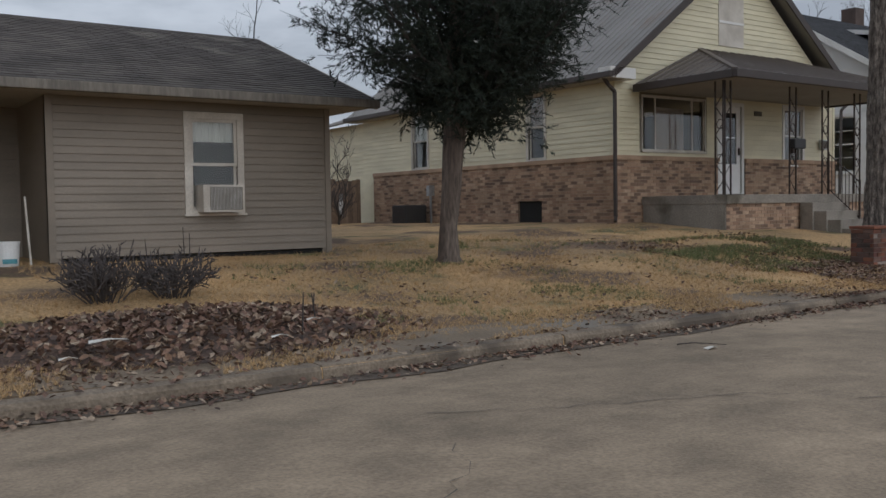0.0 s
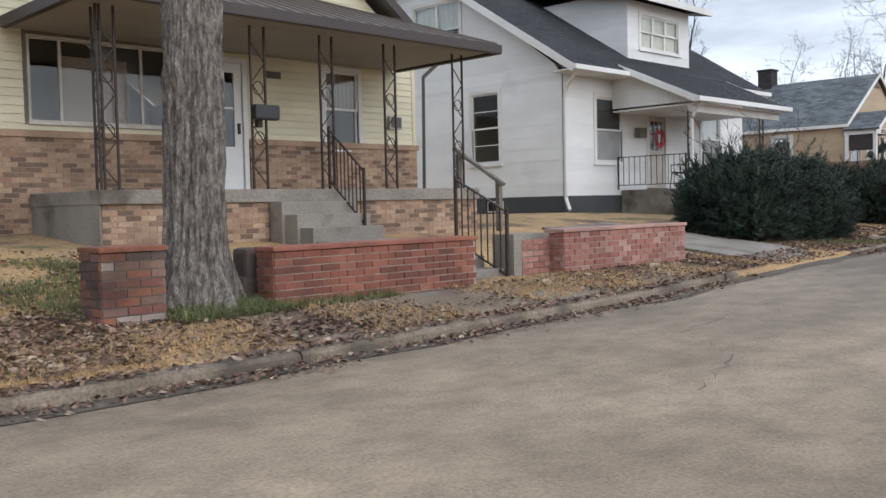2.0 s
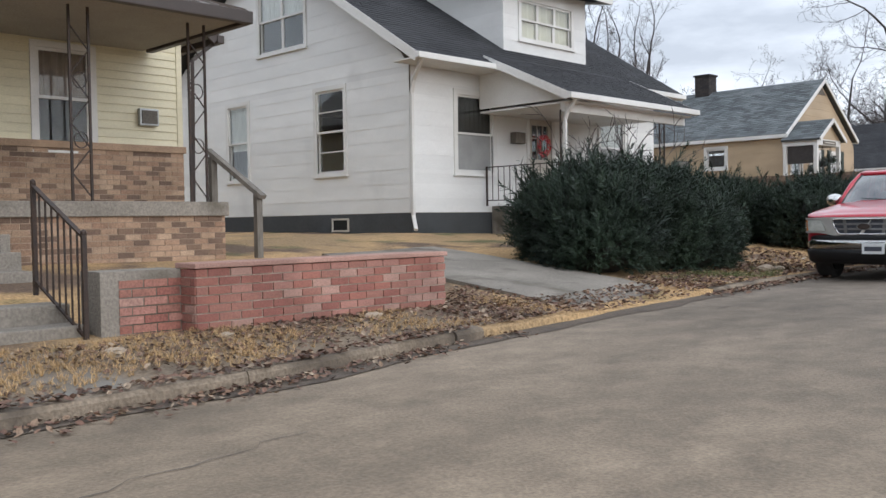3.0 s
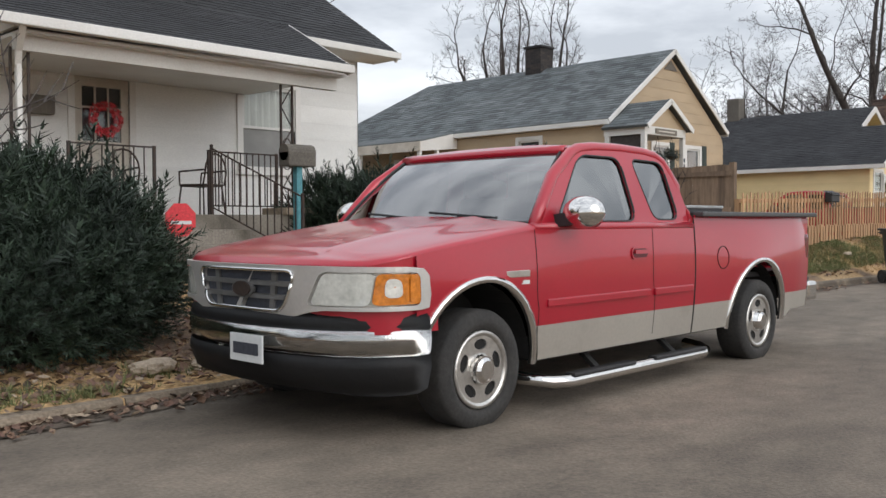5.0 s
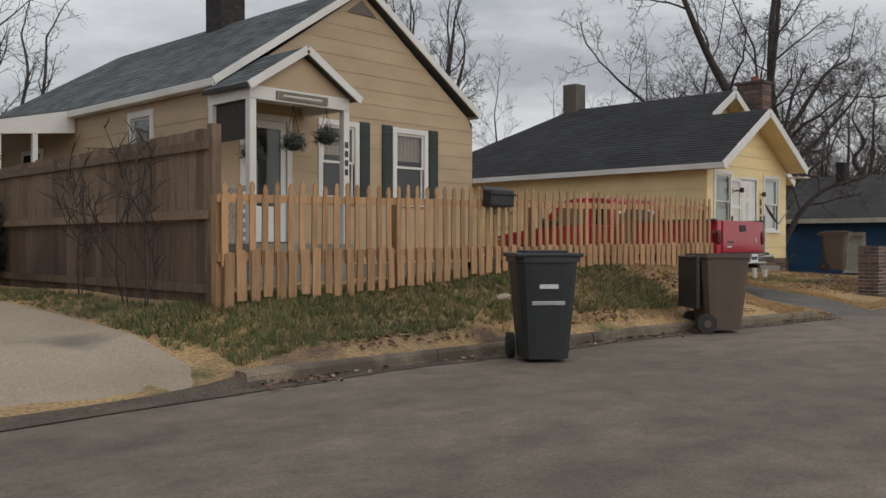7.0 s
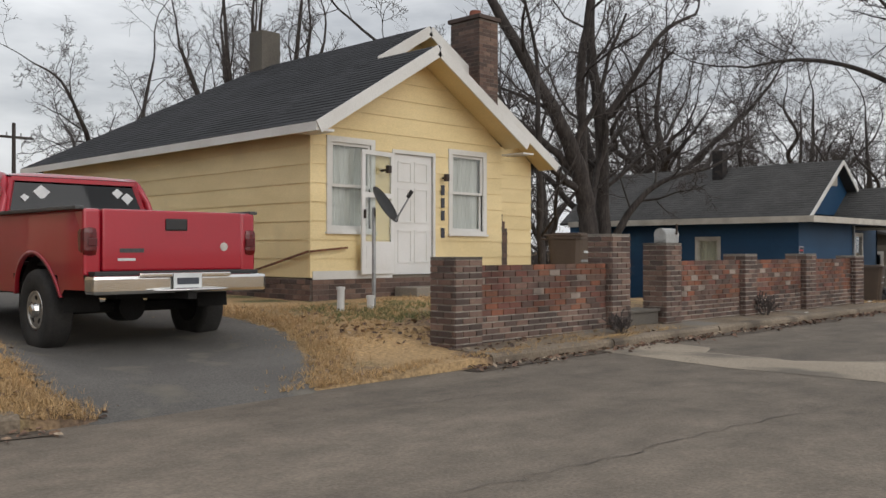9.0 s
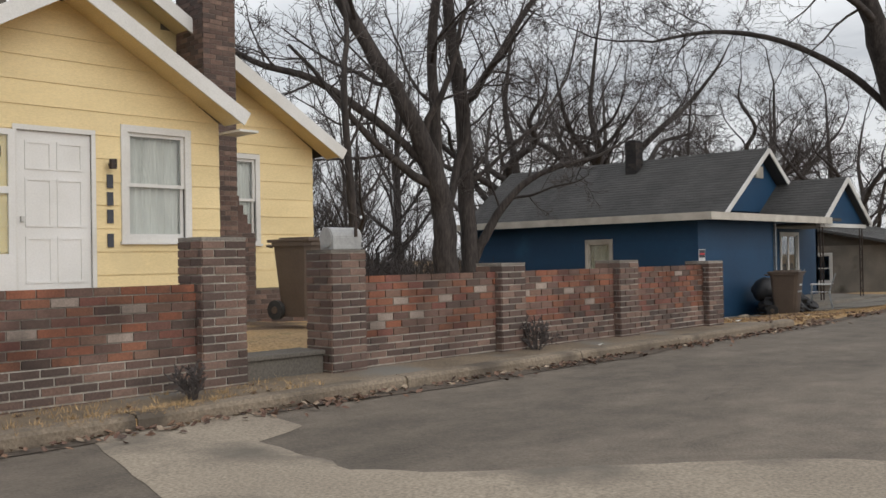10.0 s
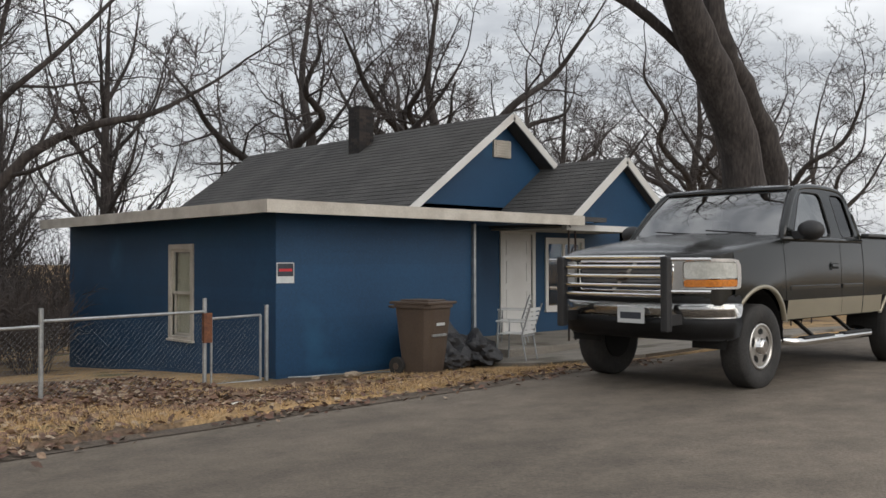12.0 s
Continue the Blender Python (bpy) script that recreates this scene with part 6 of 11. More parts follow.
    for x, y in ((ax + 0.05, ay + 0.06), (43.17, ay + 0.06), (ax + 0.05, 21.4), (ax + 0.05, ab - 0.1)):
        part("awning_post", box(bmesh.new(), x - 0.05, x + 0.05, y - 0.05, y + 0.05, 0.4, 3.28, 0.006), TRIM_WHITE, h)
    back = Face((41.7, ab + 0.1), (x0, ab + 0.1))
    bw = (0.85, 1.4, 2.0, 2.9)
    wall(h, back, rect(0, back.long, zb, 3.4), [bw], TAN_PAINT)
    window(h, back, *bw, trim=0.09, split=False)
    sdoor = part("side_door", s.box(bmesh.new(), L - (21.4 - y0), L - (20.5 - y0), 1.0, 3.05, 0.01, 0.03), BLACK_VOID, h, "dark screened side door")
    part("door_frame", plate(bmesh.new(), [rect(L - (21.5 - y0), L - (20.4 - y0), 1.0, 3.15), rect(L - (21.4 - y0), L - (20.5 - y0), 1.0, 3.05)], s.place(0.045), 0.04), TRIM_WHITE, sdoor)
    return h


tan_house()


def hanging_planter(x, y, z, seed):
    """A dark bowl on three chains with trailing dried foliage."""
    t = thing("hanging_planter", "dark hanging basket with trailing dry plants under the portico", "planter", "hanging baskets in the portico")
    bm = bmesh.new()
    bmesh.ops.create_uvsphere(bm, u_segments=12, v_segments=6, radius=0.15, matrix=Matrix.Translation((x, y, z)) @ Matrix.Diagonal((1, 1, 0.65, 1)))
    part("bowl", bm, PLASTIC, t)
    for k in range(3):
        a = k * 2.1
        part("chain", rod(bmesh.new(), (x + 0.14 * math.cos(a), y + 0.14 * math.sin(a), z + 0.03), (x, y, 3.34), 0.005, sides=4), IRON, t)
    r = random.Random(seed)
    vs, fs = [], []
    for i in range(420):
        a, d = r.uniform(0, 6.28), 0.2 * math.sqrt(r.random())
        c = Vector((x + d * math.cos(a), y + d * math.sin(a), z + 0.1 + r.gauss(0, 0.06) - 1.6 * max(0.0, d - 0.12)))
        k = len(vs)
        vs += [c, c + Vector((r.gauss(0, 0.05), r.gauss(0, 0.05), r.gauss(-0.01, 0.05))), c + Vector((0.014, 0.012, 0.02))]
        fs.append((k, k + 1, k + 2))
    tagged(pydata("foliage", vs, fs, SHUTTER_GREEN, t), kind="stuff")


hanging_planter(43.98, 12.62, 2.5, 5)
hanging_planter(44.75, 12.62, 2.7, 6)
hanging_planter(45.42, 12.62, 2.85, 7)
BLIND_DARK = mat("blind_dark", (0.055, 0.048, 0.044), (0.04, 0.035, 0.032), scale=8, rough=0.9, bump=0.3, stretch=(1, 1, 6))
blind = thing("roller_blind", "dark rolled-down blind on the portico side", "blind")
part("cloth", box(bmesh.new(), 43.84, 43.86, 12.56, 13.42, 2.72, 3.34), BLIND_DARK, blind)

# ---- yellow house ----


def yellow_house():
    h = thing("house", "pale yellow house with a black shingle roof and brick chimney", "house")
    x0, x1, y0, y1, zb, zs, ze = 56.05, 60.42, 11.43, 13.0, 0.2, 0.74, 3.1
    mx1, my0, my1 = 63.2, 13.0, 21.5
    f = Face((x0, y0), (x1, y0))
    xm = (x0 + x1) / 2
    k = 0.6
    apex = ze + (xm - x0) * k
    wl, door, wr = (0.36, 1.16, 1.5, 2.84), (1.68, 2.57, 0.76, 2.76), (3.04, 3.84, 1.5, 2.84)
    grow = lambda q, t=0.09: (q[0] - t, q[1] + t, q[2] - t * 0.6, q[3] + t)
    dm = (door[0] + door[1]) / 2
    w = wall(h, f, gable_outline(0, f.long, zb, ze, apex), [wl, door, wr])
    siding(f, w, [(0, zs), (f.long, zs), (f.long, ze), (f.long / 2, apex), (0, ze)], [grow(wl), grow(door, 0.05), grow(wr)], zs, apex - 0.05, 0.29, YELLOW_PAINT, thick=0.014)
    window(h, f, *wl, trim=0.09, cover=CURTAIN, cover_part=1.0)
    window(h, f, *wr, trim=0.09, cover=CURTAIN, cover_part=1.0)
    d = part("door", plate(bmesh.new(), [rect(door[0] - 0.05, door[1] + 0.05, door[2], door[3] + 0.06), rect(*door)], f.place(0.03), 0.1), TRIM_WHITE, h)
    part("leaf", f.box(bmesh.new(), door[0], door[1], door[2], door[3], -0.06, -0.015), DOOR_WHITE, d, "white panelled door")
    bm = bmesh.new()
    for a, b in ((door[0] + 0.1, dm - 0.03), (dm + 0.03, door[1] - 0.1)):
        for lo, hi in ((0.95, 1.5), (1.62, 2.2), (2.3, 2.64)):
            plate(bm, [rect(a, b, lo, hi), rect(a + 0.03, b - 0.03, lo + 0.03, hi - 0.03)], f.place(-0.003), 0.012)
    part("moulding", bm, DOOR_WHITE, d)
    part("knob", f.box(bmesh.new(), door[0] + 0.04, door[0] + 0.08, 1.68, 1.74, -0.015, 0.03), STEEL_DULL, d)
    so = Face((56.91, 11.26), (57.7, 11.385))  # the storm door, swung back against the wall
    sd = part("storm_door", plate(bmesh.new(), [rect(0, so.long, 0.78, 2.75), rect(0.08, so.long - 0.08, 1.3, 2.0), rect(0.08, so.long - 0.08, 2.08, 2.68)], so.place(0), 0.03), DOOR_WHITE, h, "white storm door standing open")
    for lo, hi in ((1.3, 2.0), (2.08, 2.68)):
        part("pane", so.box(bmesh.new(), 0.08, so.long - 0.08, lo, hi, -0.018, -0.013), GLASS, sd).visible_shadow = False
    part("kick_panel", so.box(bmesh.new(), 0.1, so.long - 0.1, 0.88, 1.22, 0.0, 0.006), DOOR_WHITE, sd)
    part("handle", so.box(bmesh.new(), 0.03, 0.055, 1.66, 1.8, 0.0, 0.04), IRON, sd)
    part("porch_lamp", rod(rod(bmesh.new(), f.at(1.39, 2.45, 0.02), f.at(1.39, 2.45, 0.18), 0.02), f.at(1.39, 2.52, 0.2), f.at(1.39, 2.4, 0.2), 0.05), IRON, h, "small dark wall lamp")
    part("bottom_board", f.box(bmesh.new(), 0.0, door[0] - 0.06, zs - 0.03, zs + 0.1, 0.02, 0.034), TRIM_WHITE, h, "bare white bottom board")
    for z in (2.2, 1.98, 1.76, 1.46):
        part("house_number", f.box(bmesh.new(), 2.76, 2.84, z - 0.085, z + 0.085, 0.024, 0.034), INK, h, "dark house number bar")
    part("porch_lamp", rod(rod(bmesh.new(), f.at(2.8, 2.41, 0.02), f.at(2.8, 2.41, 0.14), 0.02), f.at(2.8, 2.47, 0.12), f.at(2.8, 2.35, 0.12), 0.05), IRON, h, "small dark wall lamp")
    s = Face((x0, my1), (x0, y0))
    w = wall(h, s, rect(0, s.long, zb, ze), [])
    siding(s, w, rect(0, s.long, zs, ze), [], zs, ze, 0.29, YELLOW_PAINT, thick=0.014)
    corner_post(h, s, s.long - 0.015, zs, ze, YELLOW_PAINT, 0.05)
    r = Face((x1, y0), (x1, my0))
    w = wall(h, r, rect(0, r.long, zb, ze), [])
    g = Face((x1, my0), (mx1, my0))
    mm = (x0 + mx1) / 2
    mapex = ze + (mm - x0) * k
    gw = (0.98, 1.62, 1.5, 2.82)
    w = wall(h, g, [(0, zb), (g.long, zb), (g.long, ze), (0, ze + (mx1 - x1) * k)], [gw])
    siding(g, w, [(0, zs), (g.long, zs), (g.long, ze), (0, ze + (mx1 - x1) * k)], [grow(gw)], zs, ze + (mx1 - x1) * k - 0.1, 0.29, YELLOW_PAINT, thick=0.014)
    window(h, g, *gw, trim=0.08, cover=CURTAIN, cover_part=1.0)
    wall(h, Face((x0, my0), (x1, my0)), [(0, ze), (x1 - x0, ze), (x1 - x0, ze + (mx1 - x1) * k), (mm - x0, mapex)], [], YELLOW_PAINT)
    wall(h, Face((mx1, my0), (mx1, my1)), rect(0, my1 - my0, zb, ze), [], YELLOW_PAINT)
    wall(h, Face((mx1, my1), (x0, my1)), rect(0, mx1 - x0, zb, ze), [], YELLOW_PAINT)
    for fc, lo in ((f, 0), (s, 0), (g, 0)):
        base = part("foundation", fc.box(bmesh.new(), 0, fc.long, 0.1, zs - 0.03, 0.004, 0.02), MORTAR_GREY, h, "dark brick foundation")
        fo = Face(fc.at(0, 0, 0.02).xy, fc.at(fc.long, 0, 0.02).xy)
        bricks(fo, base, max(lo, fc.long - 5.0), fc.long, 0.16, zs - 0.03, "smoky", limit=200)
    part("step", box(bmesh.new(), 57.7, 58.8, 10.85, 11.38, 0.2, 0.56, 0.015), CONCRETE_OLD, h)
    # roofs
    o, ez = 0.3, ze - 0.11
    orr, om = 0.1, 0.3  # overhangs of the two eaves towards the blue house
    e = ez + 0.05
    fr = e + (xm - (x0 - o)) * k
    fy = 10.88
    shingles(h, (x0 - o, my0, e), (x0 - o, fy, e), (xm, fy, fr), (xm, my0, fr), ROOF_BLACK)
    er, em = e + (o - orr) * k, e + (o - om) * k
    shingles(h, (x1 + orr, fy, er), (x1 + orr, my0, er), (xm, my0, fr), (xm, fy, fr), ROOF_BLACK)
    mr = e + (mm - (x0 - o)) * k
    by = my1 + 0.5
    shingles(h, (x0 - o, by, e), (x0 - o, my0 - 0.5, e), (mm, my0 - 0.5, mr), (mm, by - 4.0, mr), ROOF_BLACK)
    shingles(h, (mx1 + om, my0 - 0.5, em), (mx1 + om, by, em), (mm, by - 4.0, mr), (mm, my0 - 0.5, mr), ROOF_BLACK)
    shingles(h, (mx1 + o, by, e), (x0 - o, by, e), (mm, by - 4.0, mr), (mm, by - 4.0, mr), ROOF_BLACK)
    for a, b, y in (((x0 - o), xm, fy), ((x1 + orr), xm, fy), ((mx1 + om), mm, my0 - 0.5), ((x0 + 2.3), mm, my0 - 0.5)):
        z0 = e + (a - (x0 - o) if a < b else (mx1 if b == mm else x1) + o - a) * k
        fascia(h, (a, y - 0.015, z0 - 0.09), (b, y - 0.015, (fr if b == xm else mr) - 0.09), TRIM_WHITE, 0.19)
    part("eave_board", box(bmesh.new(), x0 - o - 0.03, x0 - o, fy, by, e - 0.14, e - 0.005), TRIM_WHITE, h)
    part("eave_return", box(bmesh.new(), x0 - o, x0, fy, y0, e - 0.14, e - 0.1), TRIM_WHITE, h)
    part("soffit", slab(bmesh.new(), [(x1 + orr, fy, er - 0.12), (xm, fy, fr - 0.12), (xm, y0, fr - 0.12), (x1 + orr, y0, er - 0.12)], 0.02), YELLOW_PAINT, h)
    part("soffit", slab(bmesh.new(), [(x0 - o, fy, e - 0.12), (x0 - o, y0, e - 0.12), (xm, y0, fr - 0.12), (xm, fy, fr - 0.12)], 0.02), YELLOW_PAINT, h)
    part("soffit", slab(bmesh.new(), [(mx1 + om, my0 - 0.5, em - 0.12), (mm, my0 - 0.5, mr - 0.12), (mm, my0, mr - 0.12), (mx1 + om, my0, em - 0.12)], 0.02), YELLOW_PAINT, h)
    part("eave_return", box(bmesh.new(), x1, x1 + o, fy + 0.02, y0, e - 0.13, e - 0.1), TRIM_WHITE, h)
    # brick chimney with a stepped shoulder
    ca, cb, c0, c1 = 60.66, 61.2, 12.2, 12.96
    c = part("chimney", box(bmesh.new(), ca, cb, c0, c1, 0.2, 5.66), MORTAR_GREY, h, "tall dark brick chimney")
    bricks(Face((ca, c0), (cb, c0)), c, 0, cb - ca, 0.3, 5.62, "smoky", limit=230, first=0.4)
    bricks(Face((ca, c1), (ca, c0)), c, 0, c1 - c0, 2.6, 5.62, "smoky", limit=120)
    sh = part("chimney_shoulder", box(bmesh.new(), cb, cb + 0.34, c0 + 0.05, c1, 0.2, 1.6), MORTAR_GREY, h)
    bricks(Face((cb, c0 + 0.05), (cb + 0.34, c0 + 0.05)), sh, 0, 0.34, 0.3, 1.6, "smoky", limit=80)
    for i in range(4):
        part("shoulder_step", box(bmesh.new(), cb, cb + 0.28 - 0.07 * i, c0 + 0.06, c1, 1.6 + 0.14 * i, 1.74 + 0.14 * i), BRICKS["smoky"][1], h)
    part("chimney_cap", box(bmesh.new(), ca - 0.05, cb + 0.05, c0 - 0.05, c1 + 0.05, 5.66, 5.74, 0.01), BRICKS["smoky"][1], h)
    part("chimney_pot", rod(bmesh.new(), (60.93, 12.55, 5.74), (60.93, 12.55, 5.9), 0.14, 0.11, 14), BRICKS["red"][1], h)
    part("rear_chimney", box(bmesh.new(), 59.4, 59.9, 17.7, 18.2, 4.6, 6.15), BLOCK_GREY, h, "grey rendered chimney")
    bm = bar(bmesh.new(), (55.98, 13.85, 0.62), (55.98, 11.42, 1.14), 0.03, 0.03)
    part("pipe", bar(bm, (55.98, 11.37, 1.14), (56.7, 11.37, 1.2), 0.03, 0.03), RUST, h, "rusty bar along the wall")
    part("meter_box", box(bmesh.new(), 55.9, 56.02, 14.0, 14.16, 1.36, 1.58, 0.015), RUST, h, "small rusty meter box")
    part("conduit", rod(bmesh.new(), (55.98, 14.07, 1.4), (55.98, 14.07, 0.6), 0.02), RUST, h)
    return h


yellow_house()
dish = thing("satellite_dish", "dark satellite dish on a pole before the yellow house", "satellite dish")
DP = Vector((56.08, 10.03, 0.36))
part("pole", rod(bmesh.new(), DP, DP + Vector((0, 0, 1.4)), 0.028), GALVANISED, dish)
bm = bmesh.new()
m = Matrix.Translation(DP + Vector((0.09, -0.09, 1.42))) @ Matrix.Rotation(radians(26), 4, "Z") @ Matrix.Rotation(radians(58), 4, "X")
ring = []
for r, z in ((0.0, 0.0), (0.1, 0.006), (0.19, 0.024), (0.27, 0.05)):
    ring.append([bm.verts.new(m @ Vector((r * math.cos(a), r * 1.12 * math.sin(a), z))) for a in np.linspace(0, 2 * math.pi, 20, endpoint=False)] if r else [bm.verts.new(m @ Vector((0, 0, 0)))])
for a in range(20):
    bm.faces.new([ring[0][0], ring[1][a], ring[1][(a + 1) % 20]])
    for i in (1, 2):
        bm.faces.new([ring[i][a], ring[i + 1][a], ring[i + 1][(a + 1) % 20], ring[i][(a + 1) % 20]])
bmesh.ops.solidify(bm, geom=bm.faces[:], thickness=0.012)
part("reflector", bm, DISH_GREY, dish, smooth=True)
part("arm", rod(bmesh.new(), m @ Vector((0, -0.28, 0.05)), m @ Vector((0, -0.1, 0.42)), 0.013, sides=6), GALVANISED, dish)
part("receiver", rod(bmesh.new(), m @ Vector((0, -0.1, 0.38)), m @ Vector((0, -0.06, 0.48)), 0.03), PLASTIC, dish)
for x, hh in ((55.42, 0.28), (55.95, 0.14)):
    st = thing("pipe_stub", "short white plastic cleanout pipe in the lawn", "pipe", "white cleanout pipes")
    z0 = ground_z(x, 9.95)
    part("tube", rod(bmesh.new(), (x, 9.95, z0 - 0.05), (x, 9.95, z0 + hh), 0.05, sides=14), WHITE_PLASTIC, st)
    part("cap", rod(bmesh.new(), (x, 9.95, z0 + hh), (x, 9.95, z0 + hh + 0.04), 0.06, sides=14), WHITE_PLASTIC, st)

# ---- blue house ----


def blue_house():
    h = thing("house", "low dark blue house with a grey shingle roof and white fascia", "house")
    x0, xf, x1, y0, yr, y1, zb, ze = 73.4, 77.5, 84.0, 11.45, 13.0, 19.1, -1.3, 2.0
    f = Face((x0, y0), (xf, y0))
    w = wall(h, f, rect(0, f.long, zb, ze), [], BLUE_PAINT)
    siding(f, w, rect(0, f.long, -0.55, ze), [], -0.55, ze, 0.2, BLUE_PAINT, thick=0.006)
    s = Face((x0, y1), (x0, y0))
    L = s.long
    q = (L - (14.62 - y0), L - (13.95 - y0), 0.06, 1.5)
    w = wall(h, s, rect(0, L, zb, ze), [q], BLUE_PAINT)
    siding(s, w, rect(0, L, -0.9, ze), [(q[0] - 0.08, q[1] + 0.08, q[2] - 0.06, q[3] + 0.08)], -0.9, ze, 0.2, BLUE_PAINT, thick=0.006)
    window(h, s, *q, trim=0.09, mtrim=TRIM_OLD, cover=SHADE_OCHRE, cover_part=1.0)
    part("foundation", s.box(bmesh.new(), 0, L, -1.3, -0.9, 0, 0.02), CONCRETE_OLD, h)
    side = Face((xf, y0), (xf, yr))
    wall(h, side, rect(0, yr - y0, zb, ze), [], BLUE_PAINT)
    r = Face((xf, yr), (x1, yr))
    door, pw = (2.34, 3.24, -0.2, 1.86), (3.75, 4.9, 0.3, 1.72)
    w = wall(h, r, rect(0, r.long, zb, ze + 0.4), [door, pw], BLUE_PAINT)
    d = part("door", plate(bmesh.new(), [rect(door[0] - 0.09, door[1] + 0.09, door[2], door[3] + 0.09), rect(*door)], r.place(0.03), 0.1), TRIM_WHITE, h)
    part("leaf", r.box(bmesh.new(), *door, -0.06, -0.015), DOOR_WHITE, d, "white front door")
    bm = bmesh.new()
    for lo, hi in ((0.0, 0.7), (0.85, 1.3), (1.42, 1.75)):
        plate(bm, [rect(door[0] + 0.12, door[1] - 0.12, lo, hi), rect(door[0] + 0.16, door[1] - 0.16, lo + 0.04, hi - 0.04)], r.place(-0.003), 0.012)
    part("moulding", bm, DOOR_WHITE, d)
    window(h, r, *pw, trim=0.09, mullions=(4.32,), split=False)
    wall(h, Face((x1, yr), (x1, y1)), rect(0, y1 - yr, zb, ze + 0.2), [], BLUE_PAINT)
    wall(h, Face((x1, y1), (x0, y1)), rect(0, x1 - x0, zb, ze + 0.2), [], BLUE_PAINT)
    part("porch_floor", box(bmesh.new(), xf + 0.02, x1, 10.7, yr - 0.02, -0.6, -0.2, 0.015), CONCRETE_OLD, h)
    # flat roof of the front room, with its white edge
    ox, oy, z = 72.85, 10.8, 2.04
    part("flat_roof", box(bmesh.new(), ox, 80.4, oy, 19.2, z, z + 0.085), ROOF_GREY, h)
    bm = box(bmesh.new(), ox - 0.025, ox, oy - 0.025, 19.2, z - 0.08, z + 0.1)
    box(bm, ox, 79.7, oy - 0.025, oy, z - 0.08, z + 0.1)
    part("fascia", bm, TRIM_OLD, h, "weathered white fascia")
    part("soffit", box(bmesh.new(), ox, 80, oy, yr, z - 0.03, z - 0.005), BLUE_PAINT, h)
    # main gable roof, which runs on behind the front room
    xa, za, xe, gy, ey = 79.8, 4.3, 76.95, 12.65, 22.7
    xe2 = 2 * xa - xe
    shingles(h, (xe, ey, 2.24), (xe, gy, 2.24), (xa, gy, za), (xa, ey, za), ROOF_GREY)
    shingles(h, (xe2, gy, 2.24), (xe2, ey, 2.24), (xa, ey, za), (xa, gy, za), ROOF_GREY)
    part("gable", slab(bmesh.new(), [(xe2 - 0.2, ey - 0.35, -1.0), (xe + 0.2, ey - 0.35, -1.0), (xe + 0.2, ey - 0.35, 2.15), (xa, ey - 0.35, za - 0.12), (xe2 - 0.2, ey - 0.35, 2.15)], 0.1), BLUE_PAINT, h)
    for x in (xe + 0.25, xe2 - 0.25):
        part("wall", box(bmesh.new(), x - 0.05, x + 0.05, y1 + 0.02, ey - 0.36, -1.2, 2.2), BLUE_PAINT, h)
    part("gable", slab(bmesh.new(), [(xe + 0.2, gy + 0.35, 2.15), (xe2 - 0.2, gy + 0.35, 2.15), (xa, gy + 0.35, za - 0.12)], 0.1), BLUE_PAINT, h)
    for x in (xe, xe2):
        fascia(h, (x, gy - 0.015, 2.17), (xa, gy - 0.015, za - 0.07), TRIM_WHITE, 0.14)
    bm = bmesh.new()
    box(bm, xa - 0.25, xa + 0.25, gy + 0.3, gy + 0.35, 3.42, 3.77)
    v = part("gable_vent", bm, TRIM_OLD, h, "white louvred gable vent")
    for i in range(6):
        part("slat", box(bmesh.new(), xa - 0.21, xa + 0.21, gy + 0.28, gy + 0.3, 3.45 + i * 0.052, 3.48 + i * 0.052), TRIM_OLD, v)
    c = part("chimney", box(bmesh.new(), 79.1, 79.5, 16.8, 17.2, 3.6, 4.9), MORTAR_SOOT, h, "dark brick chimney")
    bricks(Face((79.1, 16.8), (79.5, 16.8)), c, 0, 0.4, 3.7, 4.9, "soot", limit=60)
    bricks(Face((79.1, 17.2), (79.1, 16.8)), c, 0, 0.4, 3.7, 4.9, "soot", limit=60)
    # porch gable
    px0, px1, py, pz, pa = 79.4, 83.05, 10.92, 2.04, 3.37
    pm = (px0 + px1) / 2
    shingles(h, (px0, 13.2, pz), (px0, py, pz), (pm, py, pa), (pm, 13.2, pa), ROOF_GREY)
    shingles(h, (px1, py, pz), (px1, 13.2, pz), (pm, 13.2, pa), (pm, py, pa), ROOF_GREY)
    part("porch_gable", slab(bmesh.new(), [(px0 + 0.15, py + 0.2, pz - 0.05), (px1 - 0.15, py + 0.2, pz - 0.05), (pm, py + 0.2, pa - 0.12)], 0.08), BLUE_PAINT, h)
    for x in (px0, px1):
        fascia(h, (x, py - 0.015, pz - 0.07), (pm, py - 0.015, pa - 0.07), TRIM_WHITE, 0.15)
    part("porch_beam", box(bmesh.new(), px0 + 0.1, px1 - 0.1, py + 0.12, py + 0.24, pz - 0.16, pz - 0.05), TRIM_WHITE, h)
    part("porch_ceiling", box(bmesh.new(), px0 + 0.1, px1 - 0.1, py + 0.24, yr, pz - 0.12, pz - 0.08), SOFFIT, h)
    for x in (82.7, 79.75):
        lattice_post(h, x, py + 0.2, -0.2, pz - 0.15, gap=0.2)
    downspout(h, [(77.4, 11.41, 1.95), (77.4, 11.41, 0.0)], GALVANISED)
    n_ = part("warning_sign", f.box(bmesh.new(), 0.0, 0.3, 0.98, 1.28, 0.012, 0.02), PLATE_WHITE, h, "small dark and white warning sign")
    part("sign_field", f.box(bmesh.new(), 0.015, 0.285, 1.08, 1.265, 0.02, 0.023), INK, n_)
    part("lettering", f.box(bmesh.new(), 0.04, 0.26, 1.15, 1.19, 0.023, 0.026), SIGN_RED, n_)
    return h


